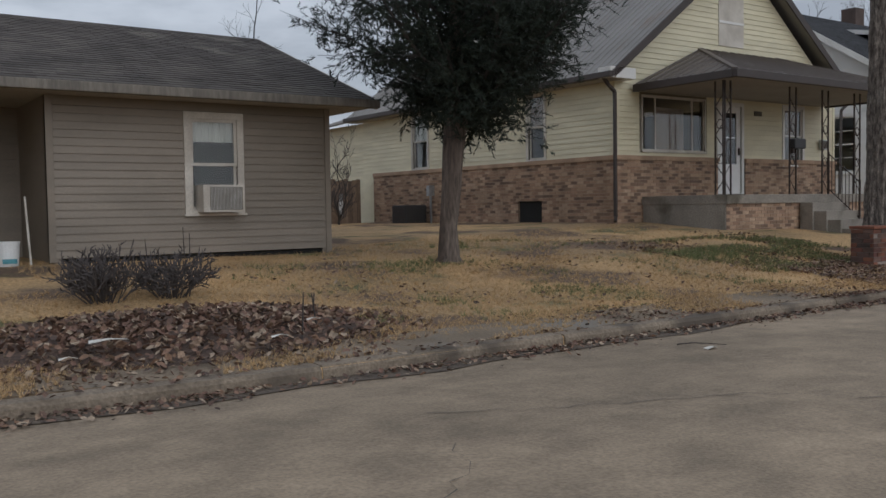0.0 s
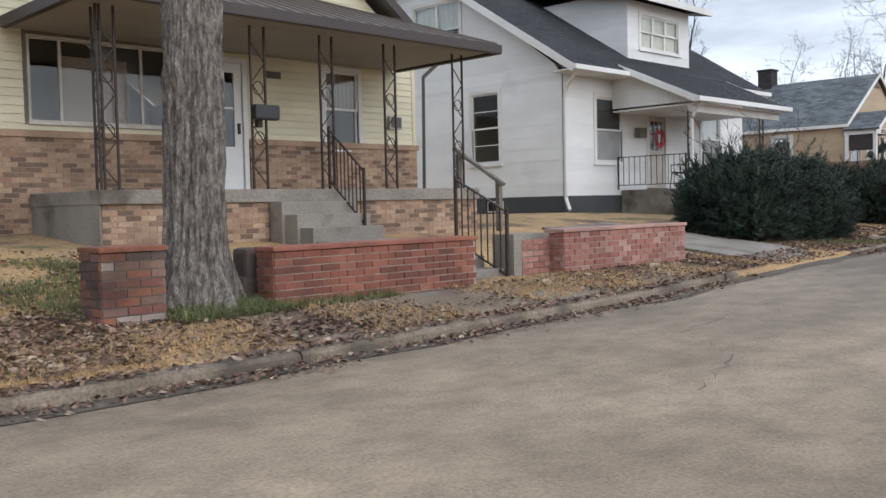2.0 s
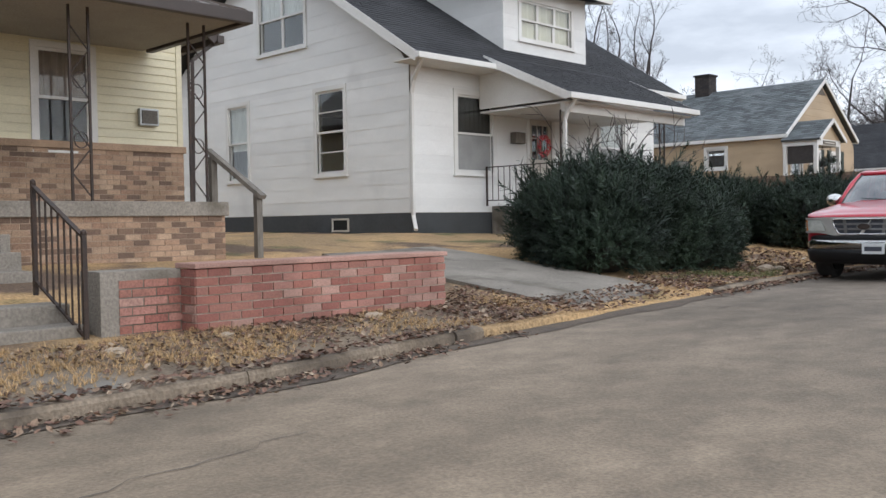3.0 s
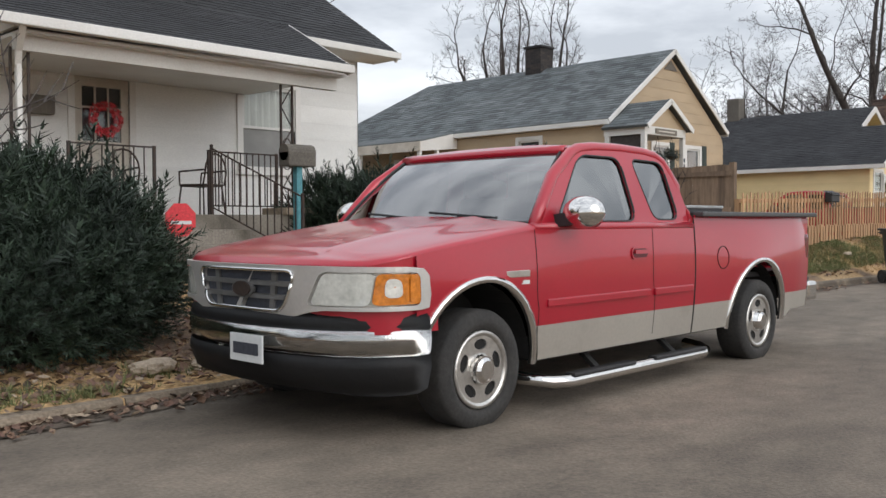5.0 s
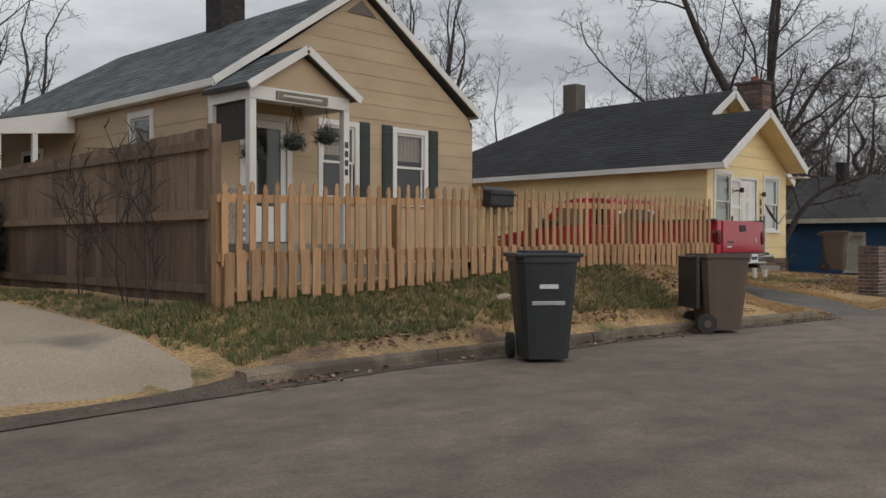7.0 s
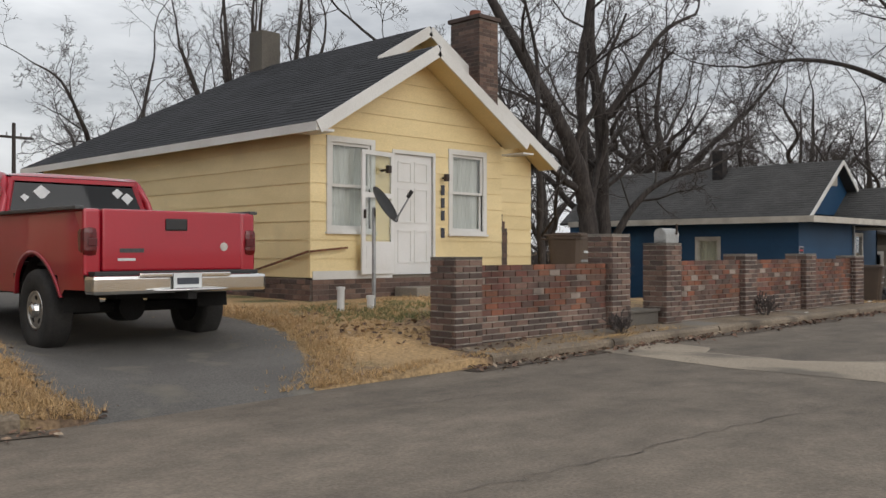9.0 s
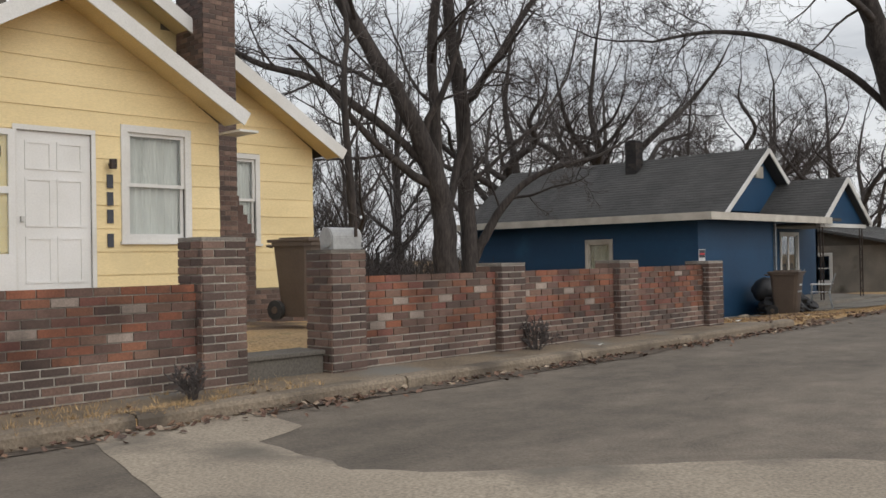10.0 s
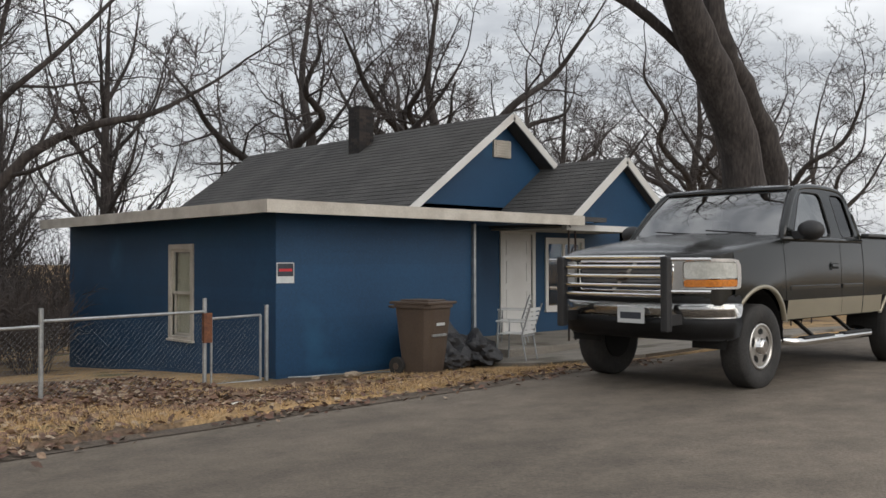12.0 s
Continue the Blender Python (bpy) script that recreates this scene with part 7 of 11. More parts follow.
blue_house()


def grey_cottage():
    h = thing("house", "low grey cottage with a shallow dark roof beyond the blue house", "house")
    x0, x1, y0, y1 = 88.5, 97.0, 12.0, 20.0
    f = Face((x0, y0), (x1, y0))
    q = (1.2, 2.2, 0.05, 1.05)
    wall(h, f, rect(0, f.long, -0.5, 1.4), [q], BLOCK_GREY)
    window(h, f, *q, trim=0.09)
    s = Face((x0, y1), (x0, y0))
    q = (4.6, 5.6, 0.05, 1.05)
    wall(h, s, rect(0, s.long, -0.8, 1.4), [q], CONCRETE_OLD)
    window(h, s, *q, trim=0.09)
    wall(h, Face((x1, y0), (x1, y1)), rect(0, 8, -0.8, 1.4), [], BLOCK_GREY)
    wall(h, Face((x1, y1), (x0, y1)), rect(0, 8.5, -0.8, 1.4), [], BLOCK_GREY)
    ym = (y0 + y1) / 2
    shingles(h, (x0 - 0.5, y0 - 0.6, 1.4), (x1 + 0.5, y0 - 0.6, 1.4), (x1 + 0.5, ym, 2.3), (x0 - 0.5, ym, 2.3), ROOF_GREY)
    shingles(h, (x1 + 0.5, y1 + 0.6, 1.4), (x0 - 0.5, y1 + 0.6, 1.4), (x0 - 0.5, ym, 2.3), (x1 + 0.5, ym, 2.3), ROOF_GREY)
    part("gable", slab(bmesh.new(), [(x0, y1, 1.4), (x0, y0, 1.4), (x0, ym, 2.2)], 0.1), BLOCK_GREY, h)
    part("gable", slab(bmesh.new(), [(x1, y0, 1.4), (x1, y1, 1.4), (x1, ym, 2.2)], 0.1), BLOCK_GREY, h)
    part("eave_board", box(bmesh.new(), x0 - 0.5, x1 + 0.5, y0 - 0.63, y0 - 0.6, 1.26, 1.4), TRIM_OLD, h)
    return h


grey_cottage()

# ---- garden walls ----


def garden_wall(name, label, x0, x1, y, depth, z0, z1, kind, mortar, limit=300, piers=(), pier_kind=None, cap=None, first=None, low=None):
    """A free brick wall along the pavement, with its end faces and piers."""
    w = thing(name, label, "wall")
    core = part("core", box(bmesh.new(), x0, x1, y + 0.03, y + depth, z0, z1 - 0.01), mortar, w)
    mid = (x1 - x0) / 2 if first is None else first
    if low:
        zl = z0 + 0.41
        base = part("footing_courses", box(bmesh.new(), x0, x1, y + 0.022, y + 0.05, z0, zl), MORTAR_PALE, w)
        bricks(Face((x0, y + 0.022), (x1, y + 0.022)), base, 0, x1 - x0, z0, zl, low, limit=limit // 2, first=mid, out=0.012, joint=0.015, course=0.071)
        bricks(Face((x0, y + 0.03), (x1, y + 0.03)), core, 0, x1 - x0, zl, z1, kind, limit=limit // 2, first=mid, out=0.012)
    else:
        bricks(Face((x0, y + 0.03), (x1, y + 0.03)), core, 0, x1 - x0, z0, z1, kind, limit=limit, first=mid, out=0.012)
    bricks(Face((x0, y + depth), (x0, y + 0.03)), core, 0, depth - 0.03, z0, z1, kind, limit=40, out=0.012)
    if cap:
        part("cap", box(bmesh.new(), x0 - 0.02, x1 + 0.02, y - 0.0, y + depth + 0.03, z1, z1 + 0.045, 0.01), cap, w)
    for a, b, top in piers:
        p = part("pier", box(bmesh.new(), a, b, y - 0.07, y + depth + 0.08, z0, top), MORTAR_PALE if low else mortar, w)
        k = pier_kind or kind
        bricks(Face((a, y - 0.07), (b, y - 0.07)), p, 0, b - a, z0, top, k, limit=90, out=0.012, joint=0.014, course=0.071)
        bricks(Face((a, y + depth + 0.08), (a, y - 0.07)), p, 0, depth + 0.15, z0, top, k, limit=70, out=0.012, joint=0.014, course=0.071)
        part("pier_cap", box(bmesh.new(), a - 0.005, b + 0.005, y - 0.075, y + depth + 0.085, top, top + 0.03), mortar, w)
    return w


garden_wall("brick_wall", "low red brick garden wall along the pavement", 13.15, 15.83, 6.45, 0.3, -0.12, 0.6, "red", MORTAR, cap=BRICKS["red"][1])
garden_wall("brick_pillar", "short red brick pillar beside the maple trunk", 11.52, 12.07, 6.45, 0.4, -0.14, 0.67, "mixed", MORTAR_GREY, cap=BRICKS["mixed"][1])
garden_wall("brick_wall", "low pale red brick garden wall with a rough pier", 17.5, 20.37, 6.5, 0.3, -0.12, 0.62, "pale", MORTAR, cap=BRICKS["pale"][1])
pr = thing("brick_wall", "rendered end pier of the pale brick wall", "wall")
core = part("core", box(bmesh.new(), 16.8, 17.49, 6.75, 7.1, -0.12, 0.62), CONCRETE_OLD, pr)
bricks(Face((16.95, 6.75), (17.49, 6.75)), core, 0, 0.54, -0.1, 0.55, "pale", limit=60, out=0.008)
for i in range(3):
    st = thing("entry_step", "worn concrete entry step strewn with leaves", "step", "entry steps")
    part("slab", box(bmesh.new(), 15.9, 16.75, 6.55 + 0.32 * i, 6.9 + 0.32 * i, -0.1, 0.06 + 0.15 * i, 0.015), CONCRETE_OLD, st)
stone = thing("stone_block", "broken dark stone block behind the red wall", "stone")
for x, y, z, s in ((13.22, 6.98, 0.5, 0.13), (13.2, 7.0, 0.2, 0.16)):
    part("block", box(bmesh.new(), x - s, x + s * 0.7, y - s, y + s, z - 0.28, z + s, 0.05), BRICKS["smoky"][1], stone)
garden_wall("brick_wall", "weathered mixed brick wall before the yellow house", 54.9, 57.62, 7.12, 0.22, 0.0, 0.99, "mixed", MORTAR_WALL, limit=300,
            piers=((54.64, 55.06, 1.05), (57.57, 57.98, 1.34)), pier_kind="smoky", low="smoky")
garden_wall("brick_wall", "long weathered mixed brick wall with piers", 59.1, 65.95, 7.12, 0.22, 0.0, 1.01, "mixed", MORTAR_WALL, limit=300, first=2.6,
            piers=((58.9, 59.3, 1.23), (61.26, 61.66, 1.07), (63.55, 63.97, 1.07), (65.82, 66.24, 1.03)), pier_kind="smoky", low="smoky")
est = thing("entry_step", "dark worn step between the brick piers", "step")
part("slab", box(bmesh.new(), 58.0, 58.88, 7.16, 7.5, 0.0, 0.3, 0.015), BLOCK_GREY, est)
part("nosing", box(bmesh.new(), 58.0, 58.88, 7.13, 7.52, 0.3, 0.34, 0.008), BLOCK_GREY, est)
lb = thing("mailbox", "silver-grey mailbox set on a brick pier", "mailbox")
bm = box(bmesh.new(), 58.95, 59.29, 7.08, 7.28, 1.26, 1.38, 0.01)
rod(bm, (58.945, 7.18, 1.37), (59.295, 7.18, 1.37), 0.1, sides=18)
part("box", bm, MAILBOX_GREY, lb)
part("door", rod(bmesh.new(), (58.935, 7.18, 1.37), (58.945, 7.18, 1.37), 0.09, sides=18), MAILBOX_GREY, lb)
part("flag", box(bmesh.new(), 59.2, 59.225, 7.06, 7.08, 1.38, 1.53), IRON, lb, "dark flag")

# ---- fences ----


def picket_fence():
    fn = thing("picket_fence", "new cedar picket fence in two overlapping tiers", "fence")
    a, b = Vector((40.76, 8.45, 0)), Vector((50.3, 8.3, 0))
    n = 63
    face = Face((a.x, a.y), (b.x, b.y))
    rng = random.Random(3)

    def picket(u, w, z0, z1, out, tip, lean):
        vs2 = [(-w / 2, z0), (w / 2, z0), (w / 2, z1 - tip), (w * 0.12, z1), (-w * 0.12, z1), (-w / 2, z1 - tip)]
        if tip > 0.05:  # a waisted, pointed head
            half = [(0.5, 0.155), (0.27, 0.125), (0.4, 0.07), (0.3, 0.03)]
            vs2 = [(-w / 2, z0), (w / 2, z0)] + [(w * a, z1 - b) for a, b in half] + [(0, z1)] + [(-w * a, z1 - b) for a, b in reversed(half)]
        k = len(vs2)
        vs = [face.at(u + p + lean * (q - z0), q, out + d) for d in (0, 0.018) for p, q in vs2]
        fs = [tuple(range(k, 2 * k)), tuple(range(k - 1, -1, -1))] + [(i, (i + 1) % k, k + (i + 1) % k, k + i) for i in range(k)]
        pydata("picket", vs, fs, WOOD_NEW, fn)

    for i in range(n):
        u = face.long * (i + 0.5) / n
        g = ground_z(*face.at(u, 0).xy)
        t = i / n
        top = table([(0, 1.72), (0.4, 1.83), (1, 1.9)], t)
        mid = lerp(1.05, 1.14, t)
        picket(u + rng.uniform(-0.012, 0.012), 0.07, mid - 0.16, top + rng.uniform(-0.02, 0.02), 0.0, 0.07, rng.uniform(-0.02, 0.02))
        picket(u + rng.uniform(-0.015, 0.015) + 0.02, rng.uniform(0.085, 0.115), g + 0.02 + rng.uniform(0, 0.05), mid + rng.uniform(-0.02, 0.02), 0.022, 0.015, rng.uniform(-0.03, 0.03))
    for z0, z1 in ((1.52, 1.68), (0.94, 1.06)):
        part("rail", slab(bmesh.new(), [face.at(0, z0, -0.003), face.at(face.long, z1, -0.003), face.at(face.long, z1 + 0.08, -0.003), face.at(0, z0 + 0.08, -0.003)], 0.035), WOOD_NEW, fn)
    for u in (0.05, 2.4, 4.8, 7.2, 9.4):
        g = ground_z(*face.at(u, 0).xy)
        p = face.at(u, 0, -0.09)
        part("post", box(bmesh.new(), p.x - 0.045, p.x + 0.045, p.y - 0.045, p.y + 0.045, g - 0.2, 1.6 + u * 0.02), WOOD_NEW, fn)
    return fn


picket_fence()
fb = thing("mailbox", "black mailbox hung on the picket fence", "mailbox")
part("box", box(bmesh.new(), 44.5, 44.95, 8.2, 8.36, 1.58, 1.8, 0.03), PLASTIC, fb)
part("lid", slab(bmesh.new(), [(44.49, 8.18, 1.74), (44.96, 8.18, 1.74), (44.96, 8.37, 1.84), (44.49, 8.37, 1.84)], 0.012), PLASTIC, fb)
for x in (44.58, 44.87):
    part("newspaper_hook", rod(rod(bmesh.new(), (x, 8.26, 1.58), (x, 8.22, 1.49), 0.006, sides=6), (x, 8.22, 1.49), (x, 8.16, 1.53), 0.006, sides=6), IRON, fb)


def board_fence():
    fn = thing("board_fence", "tall weathered board fence with a lower tier coloured darker for shade", "fence")
    face = Face((41.25, 23.5), (40.84, 8.66))
    rng = random.Random(4)
    n = 104
    for i in range(n):
        u = face.long * (i + 0.5) / n
        t = i / n
        g = ground_z(*face.at(u, 0).xy)
        top, mid = lerp(2.1, 2.26, t) + 0.05 * noise.noise(Vector((u * 0.35, 0, 2))), lerp(1.36, 1.42, t) + 0.05 * noise.noise(Vector((u * 0.4, 0, 5)))
        w = face.long / n * rng.uniform(0.9, 0.985)
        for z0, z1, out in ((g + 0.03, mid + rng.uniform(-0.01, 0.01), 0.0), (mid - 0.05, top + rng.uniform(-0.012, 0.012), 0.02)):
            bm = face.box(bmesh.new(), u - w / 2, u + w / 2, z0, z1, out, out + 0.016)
            # lower boards take the wood darkened for shade
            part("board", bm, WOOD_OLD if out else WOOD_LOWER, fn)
    for z, out in ((0.62, 0.018), (1.36, 0.04), (2.05, 0.04)):
        part("rail", face.box(bmesh.new(), 0, face.long, z, z + 0.09, out, out + 0.035), WOOD_OLD, fn)
    p = face.at(face.long, 0, 0)
    part("post", box(bmesh.new(), p.x - 0.05, p.x + 0.05, p.y - 0.06, p.y + 0.04, 0.2, 2.3), WOOD_OLD, fn)
    return fn


board_fence()


def chain_fence():
    fn = thing("chain_link_fence", "low chain-link fence and gate before the blue house", "fence")
    line = ((66.4, 10.7), (70.0, 11.13), (72.23, 11.38), (73.2, 11.38))
    at_y = lambda x: table(line, x)
    for x, top in ((66.4, 0.6), (70.0, 0.75), (72.23, 0.8), (73.2, 0.68)):
        part("post", rod(bmesh.new(), (x, at_y(x), -0.75), (x, at_y(x), top), 0.03), GALVANISED, fn)
    for a, b, za, zb in ((66.4, 70.0, 0.5, 0.54), (70.0, 72.23, 0.6, 0.62)):
        part("top_rail", rod(bmesh.new(), (a, at_y(a), za), (b, at_y(b), zb), 0.02), GALVANISED, fn)
    vs, fs = [], []

    def wires(x0, x1, z0, z1):
        step = 0.07
        span_ = z1 - z0
        x = x0 - span_
        while x < x1:
            for s in (1, -1):
                a, b = (x, z0 if s > 0 else z1), (x + span_, z1 if s > 0 else z0)
                lo, hi = max(x0, a[0]), min(x1, b[0])
                if hi - lo > 0.01:
                    za, zb = a[1] + s * (lo - a[0]), a[1] + s * (hi - a[0])
                    i = len(vs)
                    vs.extend([(lo, at_y(lo) - 0.001, za - 0.0009), (lo, at_y(lo) + 0.001, za + 0.0009), (hi, at_y(hi) + 0.001, zb + 0.0009), (hi, at_y(hi) - 0.001, zb - 0.0009)])
                    fs.append((i, i + 1, i + 2, i + 3))
            x += step

    wires(66.4, 70.0, -0.45, 0.52)
    wires(70.0, 72.23, -0.45, 0.61)
    wires(72.33, 73.1, -0.4, 0.52)
    tagged(pydata("mesh_wire", vs, fs, GALVANISED, fn), kind="stuff")
    y = at_y(72.7)
    g = part("gate", rod(bmesh.new(), (72.33, y, -0.4), (72.33, y, 0.52), 0.018), GALVANISED, fn)
    part("gate_rail", rod(rod(bmesh.new(), (72.33, y, 0.52), (73.1, y, 0.54), 0.018), (73.1, y, -0.4), (73.1, y, 0.54), 0.018), GALVANISED, g)
    part("gate_foot", rod(bmesh.new(), (72.33, y, -0.38), (73.1, y, -0.38), 0.018), GALVANISED, g)
    part("latch", box(bmesh.new(), 72.2, 72.32, y - 0.05, y + 0.02, 0.2, 0.6), RUST, fn, "rusty red latch plate")
    far = thing("chain_link_fence", "far chain-link fence beside the grey cottage", "fence")
    for i in range(9):
        part("post", rod(bmesh.new(), (84.2 + i * 0.55, 10.6, -0.4), (84.2 + i * 0.55, 10.6, 0.75), 0.018, sides=6), IRON, far)
    part("top_rail", rod(bmesh.new(), (84.2, 10.6, 0.72), (88.6, 10.6, 0.72), 0.018, sides=6), IRON, far)
    return fn


chain_fence()

# ---- pickups ----


RIM = mat("wheel_rim", (0.66, 0.64, 0.6), (0.5, 0.48, 0.45), scale=6, rough=0.28, metal=0.85, bump=0.03, grain=0.08)


def wheel(parent, x, y, r, width, rim_r, side):
    """A wheel: tyre with tread blocks, a rim with holes, and a hub. side: -1 faces -y."""
    w = part("wheel", rod(bmesh.new(), (x, y - side * width * 0.5, r), (x, y + side * width * 0.36, r), rim_r * 0.98, sides=28), UNDERBODY, parent)
    bm = bmesh.new()
    prof = [(rim_r, 0.36), (rim_r + 0.02, 0.47), (r - 0.07, 0.5), (r - 0.012, 0.44), (r, 0.34), (r, -0.34), (r - 0.012, -0.44), (r - 0.07, -0.5), (rim_r, -0.45)]
    k = 40
    rings = []
    for i in range(k):
        a = 2 * math.pi * i / k
        rings.append([bm.verts.new((x + q * math.cos(a), y + side * s * width, r + q * math.sin(a))) for q, s in prof])
    for i in range(k):
        for j in range(len(prof) - 1):
            bm.faces.new([rings[i][j], rings[(i + 1) % k][j], rings[(i + 1) % k][j + 1], rings[i][j + 1]])
    part("tyre", bm, RUBBER, w, smooth=True)
    bm = bmesh.new()
    outer = [(rim_r * math.cos(t), rim_r * math.sin(t)) for t in np.linspace(0, 2 * math.pi, 32, endpoint=False)]
    holes = []
    for q in range(5):
        c = 2 * math.pi * q / 5 + 0.3
        cx, cy = 0.64 * rim_r * math.cos(c), 0.64 * rim_r * math.sin(c)
        holes.append([(cx + rim_r * (0.14 * math.cos(t) * math.cos(c) - 0.24 * math.sin(t) * math.sin(c)), cy + rim_r * (0.14 * math.cos(t) * math.sin(c) + 0.24 * math.sin(t) * math.cos(c))) for t in np.linspace(0, 2 * math.pi, 10, endpoint=False)])
    plate(bm, [outer] + holes, lambda u, v, d: (x + u, y + side * (width * 0.4 - d), r + v), 0.03)
    part("rim", bm, RIM, w)
    bm = bmesh.new()
    ring = []
    for q, s in ((rim_r * 1.0, 0.4), (rim_r * 0.99, 0.455), (rim_r * 0.9, 0.45), (rim_r * 0.86, 0.405)):
        ring.append([bm.verts.new((x + q * math.cos(a), y + side * s * width, r + q * math.sin(a))) for a in np.linspace(0, 2 * math.pi, 32, endpoint=False)])
    for i in range(32):
        for j in range(3):
            bm.faces.new([ring[j][i], ring[j + 1][i], ring[j + 1][(i + 1) % 32], ring[j][(i + 1) % 32]])
    part("rim_lip", bm, RIM, w, smooth=True)
    bm = rod(bmesh.new(), (x, y + side * width * 0.4, r), (x, y + side * width * 0.55, r), rim_r * 0.42, rim_r * 0.36, 20)
    rod(bm, (x, y + side * width * 0.55, r), (x, y + side * width * 0.62, r), rim_r * 0.32, rim_r * 0.24, 16)
    part("hub_cap", bm, CHROME, w)
    return w


def egg(x, y, z, a, b, c):
    bm = bmesh.new()
    bmesh.ops.create_uvsphere(bm, u_segments=20, v_segments=12, radius=1, matrix=Matrix.LocRotScale((x, y, z), None, (a, b, c)))
    return bm


def pickup(label, at, paint, lower, chrome_arch=True, tyre=0.345, rim=0.225, lift=0.0, cladding=None, guard=False, crew=False, boards=True,
           nose_z=0.965, cowl_z=1.15, belt_z=1.18, roof_z=1.765, bed_z=1.26, face_z=(0.678, 0.958)):
    """A pickup with an extended cab. Its nose points to -x; the bumper is at x = 0."""
    t = thing("pickup_truck", label, "pickup truck", at=at)
    W, L = 0.98, 5.68
    fx, rx = 0.95, 4.48
    arch = tyre + 0.155
    z0 = (0.335 if cladding else 0.42) + lift
    belt = belt_z + lift
    split = (0.55 if cladding else 0.62) + lift
    strip_z = (0.66 if cladding else 0.72) + lift

    def low(x):
        z = z0 + (0.06 if x > 5.1 else 0) + 0.015 * (x < 0.4)
        for c in (fx, rx):
            if abs(x - c) < arch:
                z = max(z, tyre + math.sqrt(arch * arch - (x - c) ** 2))
        return z

    def shoulder(x):
        return nose_z + lift + (cowl_z - nose_z) * max(0, (x - 0.2) / 1.27) ** 0.8

    def top(x):
        if x < 1.47:
            return shoulder(x)
        if x < 3.39:
            return belt
        return bed_z + lift

    def bulge(z, x):
        k = (z - 0.84 - lift) / 0.55
        s = 0.045 * k * k
        tail = 0.05 * max(0, (x - 5.3) / 0.4)
        flare = sum(0.03 * math.exp(-(((x - c) / 0.62) ** 2)) * max(0, 1 - abs(z - tyre - arch) / 0.4) for c in (fx, rx))
        return W - s - tail + flare

    # plan of the nose: a superellipse from the middle of the grille to the flank
    NX, NW, NP = 0.42, 0.972, 2.6
    nose = []
    for a_ in np.linspace(0, math.pi / 2, 61):
        nose.append((0.03 + NX * (1 - max(0.0, math.cos(a_)) ** (2 / NP)), NW * math.sin(a_) ** (2 / NP)))
    nose.append((0.6, NW + 0.002))
    run = [0.0]
    for (xa, ya), (xb, yb) in zip(nose, nose[1:]):
        run.append(run[-1] + math.hypot(xb - xa, yb - ya))

    def on_nose(s, z, d=0.0):
        """The place s metres along the nose from its middle, d inside the skin."""
        q = abs(s)
        i = max(j for j in range(len(run) - 1) if run[j] <= q or j == 0)
        f = (q - run[i]) / (run[i + 1] - run[i])
        (xa, ya), (xb, yb) = nose[i], nose[i + 1]
        n = math.hypot(xb - xa, yb - ya)
        nx, ny = (yb - ya) / n, -(xb - xa) / n
        return (lerp(xa, xb, f) + nx * d, math.copysign(1, s) * (lerp(ya, yb, f) + ny * d), z)

    def rounded(u0, u1, v0, v1, r, n=5, along=9):
        """A rectangle with round corners, its long edges cut into pieces."""
        pts = []
        for cu, cv, a0 in ((u1 - r, v0 + r, -90), (u1 - r, v1 - r, 0), (u0 + r, v1 - r, 90), (u0 + r, v0 + r, 180)):
            arc = [(cu + r * math.cos(math.radians(a0 + 90 * i / n)), cv + r * math.sin(math.radians(a0 + 90 * i / n))) for i in range(n + 1)]
            if pts:
                p = pts[-1]
                pts += [(lerp(p[0], arc[0][0], i / along), lerp(p[1], arc[0][1], i / along)) for i in range(1, along)]
            pts += arc
        p, q = pts[-1], pts[0]
        return pts + [(lerp(p[0], q[0], i / along), lerp(p[1], q[1], i / along)) for i in range(1, along)]

    xs = sorted(set([round(v, 3) for v in np.linspace(0.14, 5.55, 58)] + [round(c + arch * math.cos(a), 3) for c in (fx, rx) for a in np.linspace(0.001, math.pi - 0.001, 17)] + [3.38, 3.4]))

    def skin(name, zlo, zhi, material, label="", x0=0.0, x1=9.0, rows=7):
        for side in (-1, 1):
            bm = bmesh.new()
            cols = []
            for x in xs:
                if not x0 <= x <= x1:
                    continue
                a, b = zlo(x), max(zhi(x), zlo(x))
                cols.append([bm.verts.new((x, side * bulge(lerp(a, b, j / rows), x), lerp(a, b, j / rows))) for j in range(rows + 1)])
            for p, q in zip(cols, cols[1:]):
                for j in range(rows):
                    if (p[j].co - p[j + 1].co).length > 1e-4 or (q[j].co - q[j + 1].co).length > 1e-4:
                        bm.faces.new([p[j], q[j], q[j + 1], p[j + 1]])
            bmesh.ops.remove_doubles(bm, verts=bm.verts, dist=1e-4)
            part(name, bm, material, t, label, smooth=True)

    skin("body_side", lambda x: max(low(x), split), top, paint, x0=0.42, x1=3.38)
    skin("bed_side", lambda x: max(low(x), split), top, paint, x0=3.4, x1=5.55)
    skin("lower_panel", low, lambda x: max(low(x), split), lower, "lower body panel", x0=fx + arch - 0.02, x1=3.38, rows=3)
    skin("lower_panel", low, lambda x: max(low(x), split), lower, "lower body panel", x0=3.4, x1=rx - arch + 0.02, rows=3)
    skin("lower_panel", low, lambda x: max(low(x), split), lower, "lower body panel", x0=rx + arch - 0.02, x1=5.55, rows=3)
    skin("lower_panel", low, lambda x: max(low(x), split), PLASTIC if cladding else paint, "", x0=0.44, x1=fx - arch + 0.03, rows=3)
